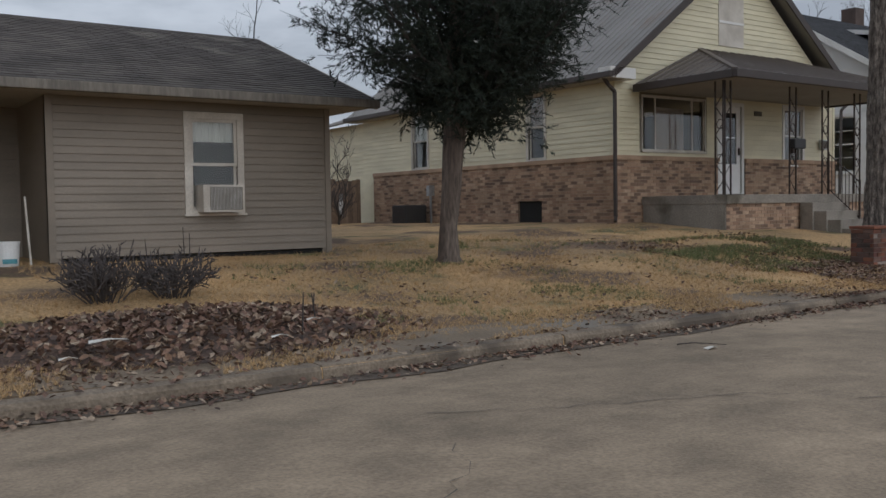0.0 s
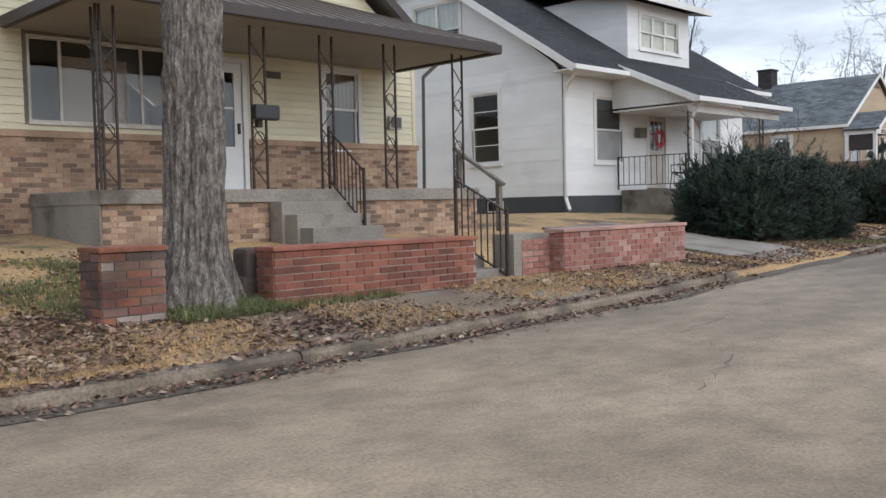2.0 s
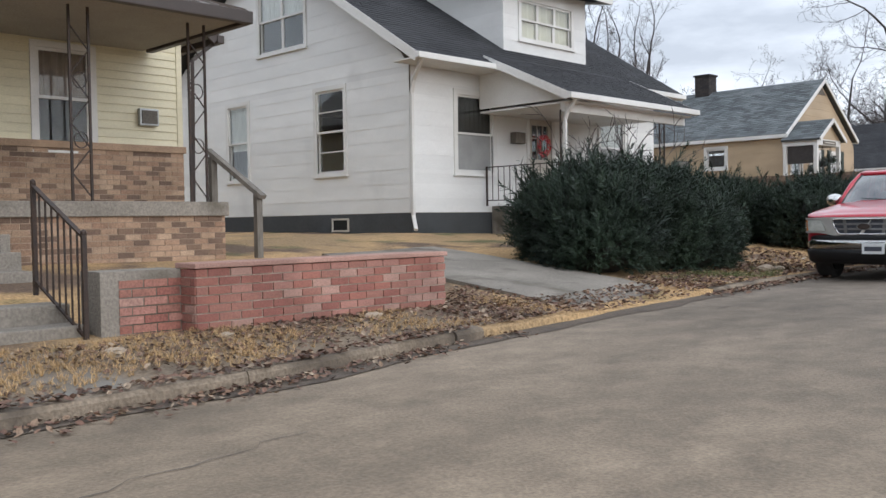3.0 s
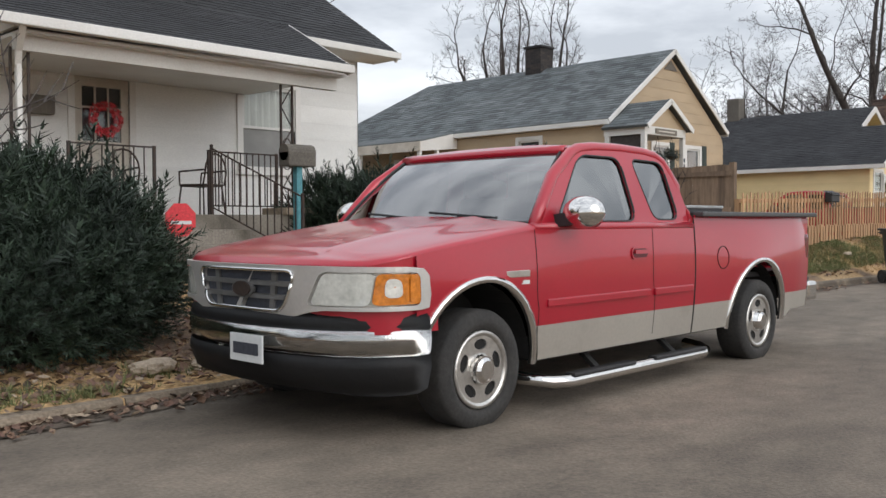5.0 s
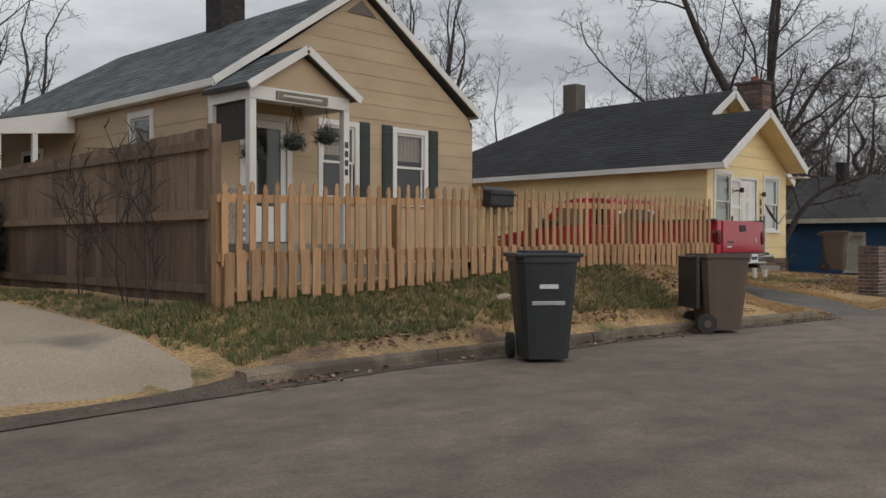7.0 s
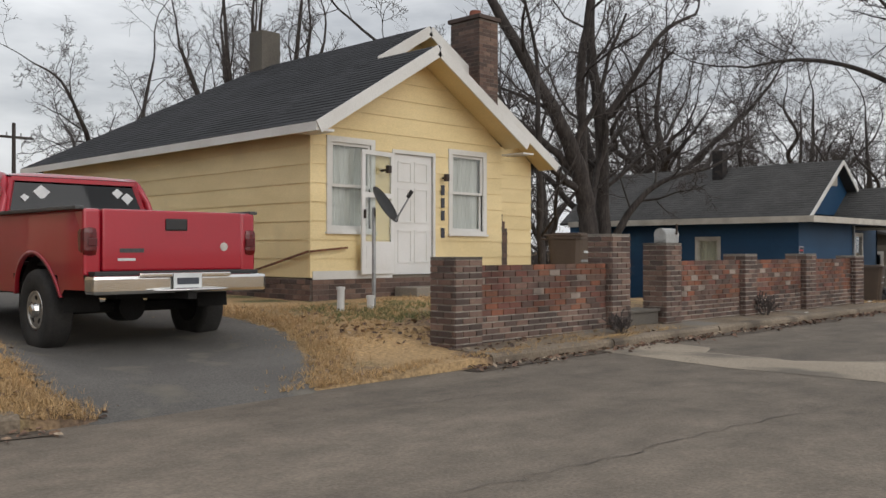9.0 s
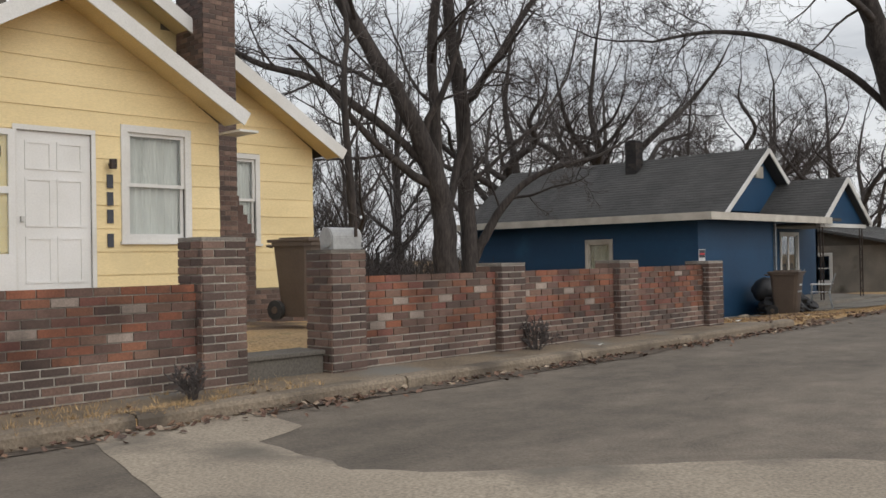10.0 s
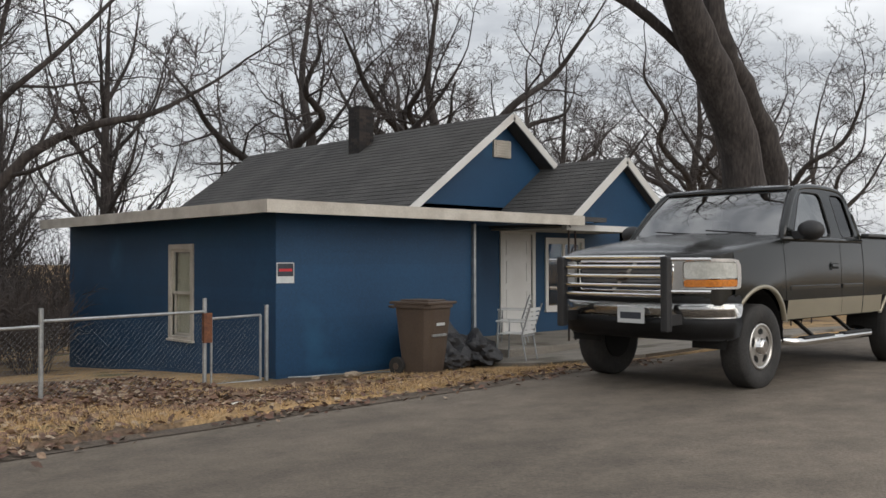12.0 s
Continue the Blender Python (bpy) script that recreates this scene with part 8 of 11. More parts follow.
    for side in (-1, 1):
        for c in (fx, rx):
            bm = bmesh.new()
            rings = []
            for a in np.linspace(-0.12, math.pi + 0.12, 25):
                x = c + arch * math.cos(a)
                z = max(tyre + arch * math.sin(a), z0 - 0.02)
                x2, z2 = c + (arch + 0.035) * math.cos(a), max(tyre + (arch + 0.035) * math.sin(a), z0 - 0.02)
                rings.append([bm.verts.new(v) for v in ((x, side * (bulge(z, x) - 0.03), z), (x, side * (bulge(z, x) + 0.014), z), (x2, side * (bulge(z2, x2) + 0.012), z2), (x2, side * (bulge(z2, x2) - 0.01), z2))])
            for p, q in zip(rings, rings[1:]):
                for j in range(3):
                    bm.faces.new([p[j], q[j], q[j + 1], p[j + 1]])
            part("wheel_arch", bm, CHROME if chrome_arch else lower, t, "bright arch moulding" if chrome_arch else "", smooth=True)
            bm = bmesh.new()
            rings = []
            for a in np.linspace(0, math.pi, 13):
                x, z = c + arch * math.cos(a), tyre + arch * math.sin(a)
                rings.append([bm.verts.new((x, side * (W - 0.06), z)), bm.verts.new((x, side * 0.55, z))])
            for p, q in zip(rings, rings[1:]):
                bm.faces.new([p[0], q[0], q[1], p[1]])
            part("wheel_well", bm, UNDERBODY, t)
    part("underbody", box(bmesh.new(), 0.3, 5.4, -0.55, 0.55, z0 - 0.04, z0 + 0.42), UNDERBODY, t)
    part("floor_pan", box(bmesh.new(), 1.55, 3.9, -W + 0.1, W - 0.1, z0 - 0.02, z0 + 0.08), UNDERBODY, t)
    # hood, rolled over at the nose and along the fenders
    bm = bmesh.new()
    cols = []
    for i in range(23):
        k = i / 22
        k = k * k * 0.75 + k * 0.25
        row = []
        for j in range(29):
            v = math.sin(math.pi / 2 * (j / 14 - 1))
            ring = NX * (1 - max(0.0, 1 - abs(v) ** NP) ** (1 / NP)) + 0.03
            x = lerp(ring, 1.45 - 0.08 * (1 - v * v), k)
            B = bulge(shoulder(x), x)
            rho = abs(v) ** NP + max(0, (0.45 - x) / NX) ** NP
            rise = (0.065 + 0.012 * k) * max(0.0, 1 - min(1.0, rho)) ** 0.4
            ridge = 0.016 * math.exp(-(((abs(v) - 0.56) / 0.1) ** 2)) * min(1, 3 * k) + 0.012 * (abs(v) < 0.56) * min(1, 3 * k)
            row.append(bm.verts.new((x, v * (lerp(NW, B, min(1, k * 2.5)) + 0.003), shoulder(x) - 0.004 + rise + ridge * (1 - abs(v)) * 1.5)))
        cols.append(row)
    for p, q in zip(cols, cols[1:]):
        for j in range(28):
            bm.faces.new([p[j], q[j], q[j + 1], p[j + 1]])
    bmesh.ops.remove_doubles(bm, verts=bm.verts, dist=1e-4)
    part("hood", bm, paint, t, smooth=True)
    # cab
    roof = roof_z + lift
    cowl, back = 1.47, 3.38
    rf, rb = 2.08, 3.24
    wb, wr = W - 0.025, W - 0.18
    rail = [(cowl, belt - 0.01), (1.6, belt + 0.14), (1.77, belt + 0.33), (1.93, roof - 0.135), (2.02, roof - 0.075), (2.12, roof - 0.038), (2.3, roof - 0.018), (2.62, roof - 0.01), (2.92, roof - 0.018), (3.08, roof - 0.038), (3.17, roof - 0.08), (3.225, roof - 0.16), (3.29, belt + 0.3), (3.35, belt + 0.1), (back, belt - 0.01)]
    side_outline = rail[::-1]
    door_hole = [(cowl + 0.22, belt + 0.03), (2.62, belt + 0.03), (2.57, roof - 0.09), (rf + 0.06, roof - 0.09), (rf - 0.04, roof - 0.14)]
    rear_hole = [(2.85, belt + 0.04), (3.2, belt + 0.04), (rb - 0.11, roof - 0.1), (2.71, roof - 0.09)]
    if crew:
        rear_hole = [(2.86, belt + 0.03), (3.24, belt + 0.03), (3.14, roof - 0.1), (2.8, roof - 0.09)]

    def fillet(poly, r, n=5):
        pts = []
        for i, p in enumerate(poly):
            a, b = Vector(poly[i - 1]), Vector(poly[(i + 1) % len(poly)])
            c = Vector(p)
            ra = min(r, 0.45 * (a - c).length, 0.45 * (b - c).length)
            pa, pb = c + (a - c).normalized() * ra, c + (b - c).normalized() * ra
            for k in range(n + 1):
                f = k / n
                q = pa * (1 - f) ** 2 + c * 2 * f * (1 - f) + pb * f * f
                pts.append((q.x, q.y))
        return pts

    def sweep(bm, pts, r, sides=10):
        rings = []
        for i, p in enumerate(pts):
            d = (Vector(pts[min(i + 1, len(pts) - 1)]) - Vector(pts[max(i - 1, 0)])).normalized()
            e = d.cross(Vector((0, 0, 1)) if abs(d.z) < 0.9 else Vector((0, 1, 0))).normalized()
            f = d.cross(e)
            rings.append([bm.verts.new(Vector(p) + r * (e * math.cos(2 * math.pi * k / sides) + f * math.sin(2 * math.pi * k / sides))) for k in range(sides)])
        for p, q in zip(rings, rings[1:]):
            for k in range(sides):
                bm.faces.new([p[k], p[(k + 1) % sides], q[(k + 1) % sides], q[k]])
        bm.faces.new(rings[0][::-1])
        bm.faces.new(rings[-1])
        return bm

    for side in (-1, 1):
        def place(u, v, d, side=side):
            k = (v - belt) / (roof - belt)
            return (u, side * (lerp(wb, wr, 0.72 * k + 0.28 * k * abs(k)) - d), v)
        holes = [fillet(door_hole, 0.1), fillet(rear_hole, 0.09)]
        part("cab_side", plate(bmesh.new(), [side_outline] + holes, place, 0.05), paint, t)
        part("roof_rail", sweep(bmesh.new(), [place(u, v - 0.012, 0.03) for u, v in rail], 0.041, 12), paint, t, smooth=True)
        part("belt_edge", sweep(bmesh.new(), [(x, side * (wb - 0.012), belt - 0.006) for x in (cowl - 0.02, 2.1, 2.8, back)], 0.03, 12), paint, t, smooth=True)
        for hole, g in zip(holes, (GLASS_CAR, GLASS_CAR if cladding else GLASS_DARK)):
            gl = part("side_window", plate(bmesh.new(), [hole], lambda u, v, d, p=place: p(u, v, d + 0.018), 0.005), g, t)
            gl.visible_shadow = False
            loop = [place(u, v, 0.004) for u, v in hole]
            part("window_seal", sweep(bmesh.new(), loop + loop[:2], 0.008, 6), PLASTIC, t)
    bm = bmesh.new()
    rows = []
    for u in np.linspace(-1, 1, 15):
        rows.append([bm.verts.new((2.605 + 0.6 * u - 0.05 * (1 - v * v) * (u < 0) * u * u, v * (wr - 0.01), roof - 0.045 + 0.062 * max(0, (1 - u ** 4) * (1 - abs(v) ** 3)) ** 0.5)) for v in np.sin(np.linspace(-math.pi / 2, math.pi / 2, 17))])
    for p, q in zip(rows, rows[1:]):
        for j in range(16):
            bm.faces.new([p[j], q[j], q[j + 1], p[j + 1]])
    bmesh.ops.remove_doubles(bm, verts=bm.verts, dist=1e-4)
    part("cab_roof", bm, paint, t, smooth=True)

    def front_glass(v, k, d=0.0):
        bow = 0.1 * (1 - v * v) * (1 - 0.5 * k)
        return (lerp(cowl - 0.01, 2.02, k) - bow - d, v * lerp(wb - 0.045, wr - 0.05, k), lerp(belt - 0.005, roof - 0.06, k) + 0.035 * math.sin(math.pi * k) + d * 0.8)

    bm = bmesh.new()
    rows = [[bm.verts.new(front_glass(v, k)) for v in np.linspace(-1, 1, 19)] for k in np.linspace(0, 1, 13)]
    for p, q in zip(rows, rows[1:]):
        for j in range(18):
            bm.faces.new([p[j], p[j + 1], q[j + 1], q[j]])
    part("windshield", bm, GLASS_CAR, t, smooth=True).visible_shadow = False
    part("roof_header", sweep(bmesh.new(), [front_glass(v, 1.0) for v in np.linspace(-1.03, 1.03, 13)], 0.034, 12), paint, t, smooth=True)
    bm = sweep(bmesh.new(), [front_glass(v, 0.03) for v in np.linspace(-1, 1, 13)], 0.02, 8)
    part("cowl_panel", bm, PLASTIC, t, smooth=True)
    for v in (-1, 1):
        part("windshield_seal", sweep(bmesh.new(), [front_glass(v * 0.995, k, 0.002) for k in np.linspace(0.02, 0.97, 8)], 0.012, 6), PLASTIC, t)
    bw = [(back - 0.04, wb - 0.08, belt + 0.02), (back - 0.04, -wb + 0.08, belt + 0.02), (rb - 0.05, -wr + 0.05, roof - 0.08), (rb - 0.05, wr - 0.05, roof - 0.08)]
    part("rear_window", slab(bmesh.new(), bw, 0.006), GLASS_DARK, t).visible_shadow = False
    bm = bmesh.new()
    for a, b in zip(bw, bw[1:] + bw[:1]):
        bar(bm, a, b, 0.09, 0.05)
    bar(bm, (back - 0.02, -wb, belt - 0.04), (back - 0.02, wb, belt - 0.04), 0.05, 0.16)
    part("cab_back", bm, paint, t)
    wp = part("wiper", sweep(bmesh.new(), [front_glass(v, 0.07 + 0.1 * (v + 0.75), 0.02) for v in np.linspace(-0.75, -0.1, 6)], 0.009, 6), PLASTIC, t)
    part("wiper", sweep(bmesh.new(), [front_glass(v, 0.07 + 0.1 * (v - 0.0), 0.02) for v in np.linspace(0.02, 0.65, 6)], 0.009, 6), PLASTIC, t)
    for v in (-0.45, 0.3):
        part("wiper_arm", bar(bmesh.new(), front_glass(v + 0.12, 0.02, 0.03), front_glass(v, 0.09, 0.026), 0.018, 0.012), PLASTIC, wp)
    part("dashboard", box(bmesh.new(), cowl + 0.05, cowl + 0.5, -wb + 0.1, wb - 0.1, belt - 0.3, belt - 0.02, 0.04), PLASTIC, t)
    for y in (-0.42, 0.42):
        s = part("seat", box(bmesh.new(), 2.5, 2.72, y - 0.25, y + 0.25, 0.7 + lift, 1.38 + lift, 0.06), UNDERBODY, t)
        part("headrest", box(bmesh.new(), 2.58, 2.7, y - 0.12, y + 0.12, 1.38 + lift, 1.52 + lift, 0.04), UNDERBODY, s)
    # nose
    bm = bmesh.new()
    rows = [[bm.verts.new(on_nose(q, lerp(0.6 + lift, shoulder(on_nose(q, 0)[0]), k), 0.002)) for q in np.linspace(-run[-1], run[-1], 61)] for k in (0, 0.4, 0.8, 1.0)]
    for p, q in zip(rows, rows[1:]):
        for j in range(60):
            bm.faces.new([p[j], p[j + 1], q[j + 1], q[j]])
    part("nose_panel", bm, paint, t, smooth=True)

    def dense(poly, step=0.045):
        """The same outline with its long edges cut into short pieces."""
        pts = []
        for (ua, va), (ub, vb) in zip(poly, poly[1:] + poly[:1]):
            n = max(1, round(math.hypot(ub - ua, vb - va) / step))
            pts += [(lerp(ua, ub, i / n), lerp(va, vb, i / n)) for i in range(n)]
        return pts

    def fz(v):
        """Heights drawn for a face from 0 to 1, set into this truck's face."""
        return lerp(face_z[0], face_z[1], v) + lift

    def on_face(out):
        return lambda u, v, d: on_nose(u, v, d - out)

    half = [(0.0, 1.0), (0.62, 1.0), (1.06, 0.99), (1.16, 0.95), (1.2, 0.82), (1.212, 0.45), (1.2, 0.2), (1.14, 0.17), (0.66, 0.17), (0.55, 0.12), (0.45, 0.02), (0.0, 0.0)]
    ring = [(u, fz(v)) for u, v in half] + [(-u, fz(v)) for u, v in half[-2:0:-1]]
    mouth = fillet([(-0.47, fz(0.9)), (0.47, fz(0.9)), (0.37, fz(0.11)), (-0.37, fz(0.11))], 0.075, 6)
    lamp_shape = [(0.535, fz(0.24)), (1.172, fz(0.26)), (1.165, fz(0.88)), (0.63, fz(0.9))]
    if guard:
        mouth = fillet([(-0.56, fz(0.9)), (0.56, fz(0.9)), (0.54, fz(0.1)), (-0.54, fz(0.1))], 0.05, 6)
        lamp_shape = [(0.64, fz(0.2)), (1.172, fz(0.22)), (1.165, fz(0.9)), (0.64, fz(0.92))]
    lamp_hole = fillet(lamp_shape, 0.045, 5)
    other_hole = [(-u, v) for u, v in lamp_hole]
    g = part("grille", plate(bmesh.new(), [dense(ring), dense(mouth), dense(lamp_hole), dense(other_hole)], on_face(0.034), 0.032), SATIN, t, "satin silver surround of grille and headlights")
    part("grille_lip", sweep(bmesh.new(), [on_nose(u, v, -0.036) for u, v in dense(mouth) + dense(mouth)[:1]], 0.011, 8), CHROME, g, smooth=True)
    part("grille_back", plate(bmesh.new(), [dense([(u * 1.02, v) for u, v in mouth])], on_face(0.006), 0.004), INK, g)
    wide = 0.56 if guard else 0.45
    for i in (1, 2):
        z = fz(lerp(0.11, 0.9, i / 3))
        w = lerp(wide - 0.07, wide, i / 3)
        part("grille_bar", plate(bmesh.new(), [dense(rect(-w, w, z - 0.014, z + 0.014))], on_face(0.026), 0.018), GRILLE_GREY, g)
    for u in (-0.26, 0.26) if not guard else ():
        part("grille_bar", plate(bmesh.new(), [dense([(u - 0.02, fz(0.12)), (u + 0.02, fz(0.12)), (u * 1.1 + 0.02, fz(0.89)), (u * 1.1 - 0.02, fz(0.89))])], on_face(0.024), 0.016), GRILLE_GREY, g)
    for turn, r0, out, mt in ((0, 0.105, 0.034, GRILLE_GREY), (1, 0.085, 0.042, IRON)):
        part("badge", plate(bmesh.new(), [[(r0 * math.cos(a), fz(0.5) + r0 * 0.5 * math.sin(a)) for a in np.linspace(0, 2 * math.pi, 24, endpoint=False)]], on_face(out), 0.02), mt, g)
    for side in (-1, 1):
        def lens(poly, out, thick, side=side):
            return plate(bmesh.new(), [dense([(u * side, v) for u, v in fillet(poly, 0.035, 5)])], on_face(out), thick)
        if guard:
            clear = [(0.655, fz(0.45)), (1.16, fz(0.46)), (1.155, fz(0.88)), (0.655, fz(0.9))]
            amber = [(0.655, fz(0.22)), (1.16, fz(0.24)), (1.16, fz(0.43)), (0.655, fz(0.42))]
        else:
            clear = [(0.56, fz(0.27)), (0.9, fz(0.27)), (0.925, fz(0.87)), (0.645, fz(0.87))]
            amber = [(0.91, fz(0.28)), (1.16, fz(0.29)), (1.155, fz(0.85)), (0.935, fz(0.87))]
        lamp = part("headlight", lens(lamp_shape, 0.008, 0.006), LAMP_BOWL, t, "clear headlight")
        part("lamp_lens", lens(clear, 0.03, 0.02), LAMP_CLEAR, lamp)
        part("turn_signal", lens(amber, 0.031, 0.02), LAMP_AMBER, lamp, "amber turn signal")
        if not guard:
            part("side_marker", lens([(1.1, fz(0.33)), (1.14, fz(0.33)), (1.14, fz(0.8)), (1.1, fz(0.82))], 0.036, 0.008), LAMP_AMBER, lamp)
            part("reflector", lens([(0.97, fz(0.42)), (1.06, fz(0.42)), (1.05, fz(0.76)), (0.98, fz(0.78))], 0.034, 0.006), LAMP_BOWL, lamp)
    bm = bmesh.new()
    plan = [(0.0, 0.0), (0.022, 0.3), (0.065, 0.54), (0.13, 0.72), (0.21, 0.84), (0.31, 0.92), (0.4, 0.965), (0.5, 0.99)]
    plan = [(x, -y) for x, y in reversed(plan[1:])] + plan

    def wrap(bm, prof):
        cols = [[bm.verts.new((x + dx * (1 - (abs(y)) ** 4), y * (1 - dx * abs(y) ** 4 * 0.6), z + lift)) for z, dx in prof] for x, y in plan]
        return cols

    prof = ((0.48, 0.0), (0.5, -0.045), (0.56, -0.06), (0.615, -0.055), (0.635, 0.0))
    cols = wrap(bm, prof)
    for p, q in zip(cols, cols[1:]):
        for j in range(4):
            bm.faces.new([p[j], q[j], q[j + 1], p[j + 1]])
    bmesh.ops.solidify(bm, geom=bm.faces[:], thickness=0.04)
    part("front_bumper", bm, CHROME, t, "chrome front bumper", smooth=True)
    bm = bmesh.new()
    cols = wrap(bm, ((0.62, -0.04), (0.64, -0.05), (0.685, -0.035), (0.72, 0.04)))
    for p, q in zip(cols, cols[1:]):
        for j in range(3):
            bm.faces.new([p[j], q[j], q[j + 1], p[j + 1]])
    bmesh.ops.solidify(bm, geom=bm.faces[:], thickness=0.03)
    part("bumper_pad", bm, PLASTIC, t, "black bumper pad", smooth=True)
    bm = bmesh.new()
    cols = wrap(bm, ((0.26, 0.14), (0.3, 0.0), (0.42, -0.06), (0.48, -0.05)))
    for p, q in zip(cols, cols[1:]):
        for j in range(3):
            bm.faces.new([p[j], q[j], q[j + 1], p[j + 1]])
    bmesh.ops.solidify(bm, geom=bm.faces[:], thickness=0.04)
    part("valance", bm, PLASTIC, t, "black lower valance", smooth=True)

    def plate_at(x, z, y=0.0, s=-1):
        p = part("licence_plate", box(bmesh.new(), x - 0.006, x + 0.006, y - 0.155, y + 0.155, z - 0.077, z + 0.077, 0.004), PLATE_WHITE, t, "white licence plate")
        part("plate_bar", box(bmesh.new(), x + s * 0.008, x + s * 0.006, y - 0.12, y + 0.12, z - 0.035, z + 0.03), INK, p)

    plate_at(-0.085, 0.5 + lift, -0.16)
    # bed
    bz = bed_z + lift
    part("bed_floor", box(bmesh.new(), 3.42, 5.5, -0.82, 0.82, 0.7 + lift, 0.74 + lift), PLASTIC, t)
    for side in (-1, 1):
        part("bed_rail", box(bmesh.new(), 3.42, 5.56, side * 0.96 - 0.07, side * 0.96 + 0.02 if side < 0 else side * 0.96 + 0.07 - 0.05, bz - 0.012, bz + 0.025, 0.01), DISH_GREY, t, "grey bed rail cap")
        part("bed_wall", box(bmesh.new(), 3.42, 5.5, side * 0.84 - 0.02, side * 0.84 + 0.02, 0.79 + lift, bz - 0.01), paint, t)
    part("bed_front", box(bmesh.new(), 3.41, 3.46, -0.9, 0.9, 0.79 + lift, bz - 0.01), paint, t)
    tg = part("tailgate", box(bmesh.new(), 5.5, 5.58, -0.77, 0.77, 0.66 + lift, bz, 0.02), paint, t)
    part("tailgate_handle", box(bmesh.new(), 5.575, 5.59, -0.12, 0.12, bz - 0.2, bz - 0.08, 0.015), PLASTIC, tg)
    part("tailgate_badge", box(bmesh.new(), 5.58, 5.586, -0.6, -0.35, bz - 0.42, bz - 0.38), DISH_GREY, tg)
    part("tailgate_badge", rod(bmesh.new(), (5.575, 0.55, bz - 0.36), (5.586, 0.55, bz - 0.36), 0.045, sides=16), RIM, tg)
    for side in (-1, 1):
        tl = part("tail_light", box(bmesh.new(), 5.4, 5.585, side * 0.885 - 0.075, side * 0.885 + 0.075, 0.8 + lift, 1.09 + lift, 0.06), LAMP_RED, t, "red tail light")
        part("reverse_lamp", box(bmesh.new(), 5.58, 5.592, side * 0.87 - 0.045, side * 0.87 + 0.045, 0.9 + lift, 0.98 + lift, 0.01), RED_DARK, tl)
        part("bed_corner", box(bmesh.new(), 5.36, 5.56, side * 0.86 - 0.09, side * 0.86 + 0.085, 0.62 + lift, bz, 0.03), paint, t)
    part("rear_bumper", box(box(bmesh.new(), 5.56, 5.78, -0.95, 0.95, 0.44 + lift, 0.62 + lift, 0.035), 5.58, 5.8, -0.5, 0.5, 0.6 + lift, 0.64 + lift, 0.01), CHROME, t, "chrome rear bumper")
    part("bumper_step", box(bmesh.new(), 5.55, 5.7, -0.9, 0.9, 0.62 + lift, 0.66 + lift, 0.01), PLASTIC, t)
    plate_at(5.81, 0.56 + lift, 0, 1)
    if not cladding and not guard:
        bm = bmesh.new()
        bmesh.ops.create_uvsphere(bm, u_segments=24, v_segments=8, radius=1, matrix=Matrix.LocRotScale((5.86, 0.02, 0.475 + lift), None, (0.09, 0.42, 0.022)))
        part("hitch_step", bm, CHROME, t, "bright oval hitch step", smooth=True)
        part("hitch_bar", box(bmesh.new(), 5.5, 5.9, -0.05, 0.05, 0.38 + lift, 0.45 + lift, 0.01), UNDERBODY, t)
        part("axle", rod(rod(bmesh.new(), (rx, -0.8, tyre), (rx, 0.8, tyre), 0.06), (rx - 0.16, 0, tyre), (rx + 0.16, 0, tyre), 0.17, 0.15, 16), UNDERBODY, t)
        part("tailgate_letters", box(bmesh.new(), 5.58, 5.586, -0.62, -0.44, bz - 0.5, bz - 0.475), PLATE_WHITE, tg)
        for y, z, w in ((-0.42, 0.62, 0.1), (-0.62, 0.5, 0.05), (0.5, 0.66, 0.07), (0.62, 0.56, 0.08)):
            k = z
            x = lerp(back - 0.04, rb - 0.05, k) + 0.008
            part("window_decal", slab(bmesh.new(), [(x, y - w, lerp(belt, roof, k)), (x + 0.012, y, lerp(belt, roof, k) - w), (x, y + w, lerp(belt, roof, k)), (x - 0.012, y, lerp(belt, roof, k) + w * 0.8)], 0.002), PLATE_WHITE, t, "small white decal on the rear glass")
    # small parts of the flanks
    for side in (-1, 1):
        y = side * (bulge(1.0 + lift, 2.5))
        part("door_moulding", box(bmesh.new(), 1.55, 2.74, side * 0.982 - 0.014, side * 0.982 + 0.016, strip_z, strip_z + 0.05, 0.008), paint, t)
        part("door_moulding", box(bmesh.new(), 2.8, 3.34, side * 0.982 - 0.014, side * 0.982 + 0.016, strip_z, strip_z + 0.05, 0.008), paint, t)
        hd = part("door_handle", plate(bmesh.new(), [rounded(2.5, 2.71, 0.925 + lift, 1.01 + lift, 0.04, 6, 3)], lambda u, v, d, side=side: (u, side * (bulge(v, u) + 0.01 - d), v), 0.02), paint, t)
        # no hollow here: a raised plate coloured dark as the cup's shade
        part("handle_cup", plate(bmesh.new(), [rounded(2.512, 2.698, 0.936 + lift, 0.999 + lift, 0.03, 6, 3)], lambda u, v, d, side=side: (u, side * (bulge(v, u) + 0.0125 - d), v), 0.01), RED_DARK if paint is RED_PAINT else UNDERBODY, hd)
        part("handle_pull", plate(bmesh.new(), [rounded(2.525, 2.685, 0.962 + lift, 0.99 + lift, 0.013, 4, 3)], lambda u, v, d, side=side: (u, side * (bulge(v, u) + 0.022 - d), v), 0.012), paint, hd)
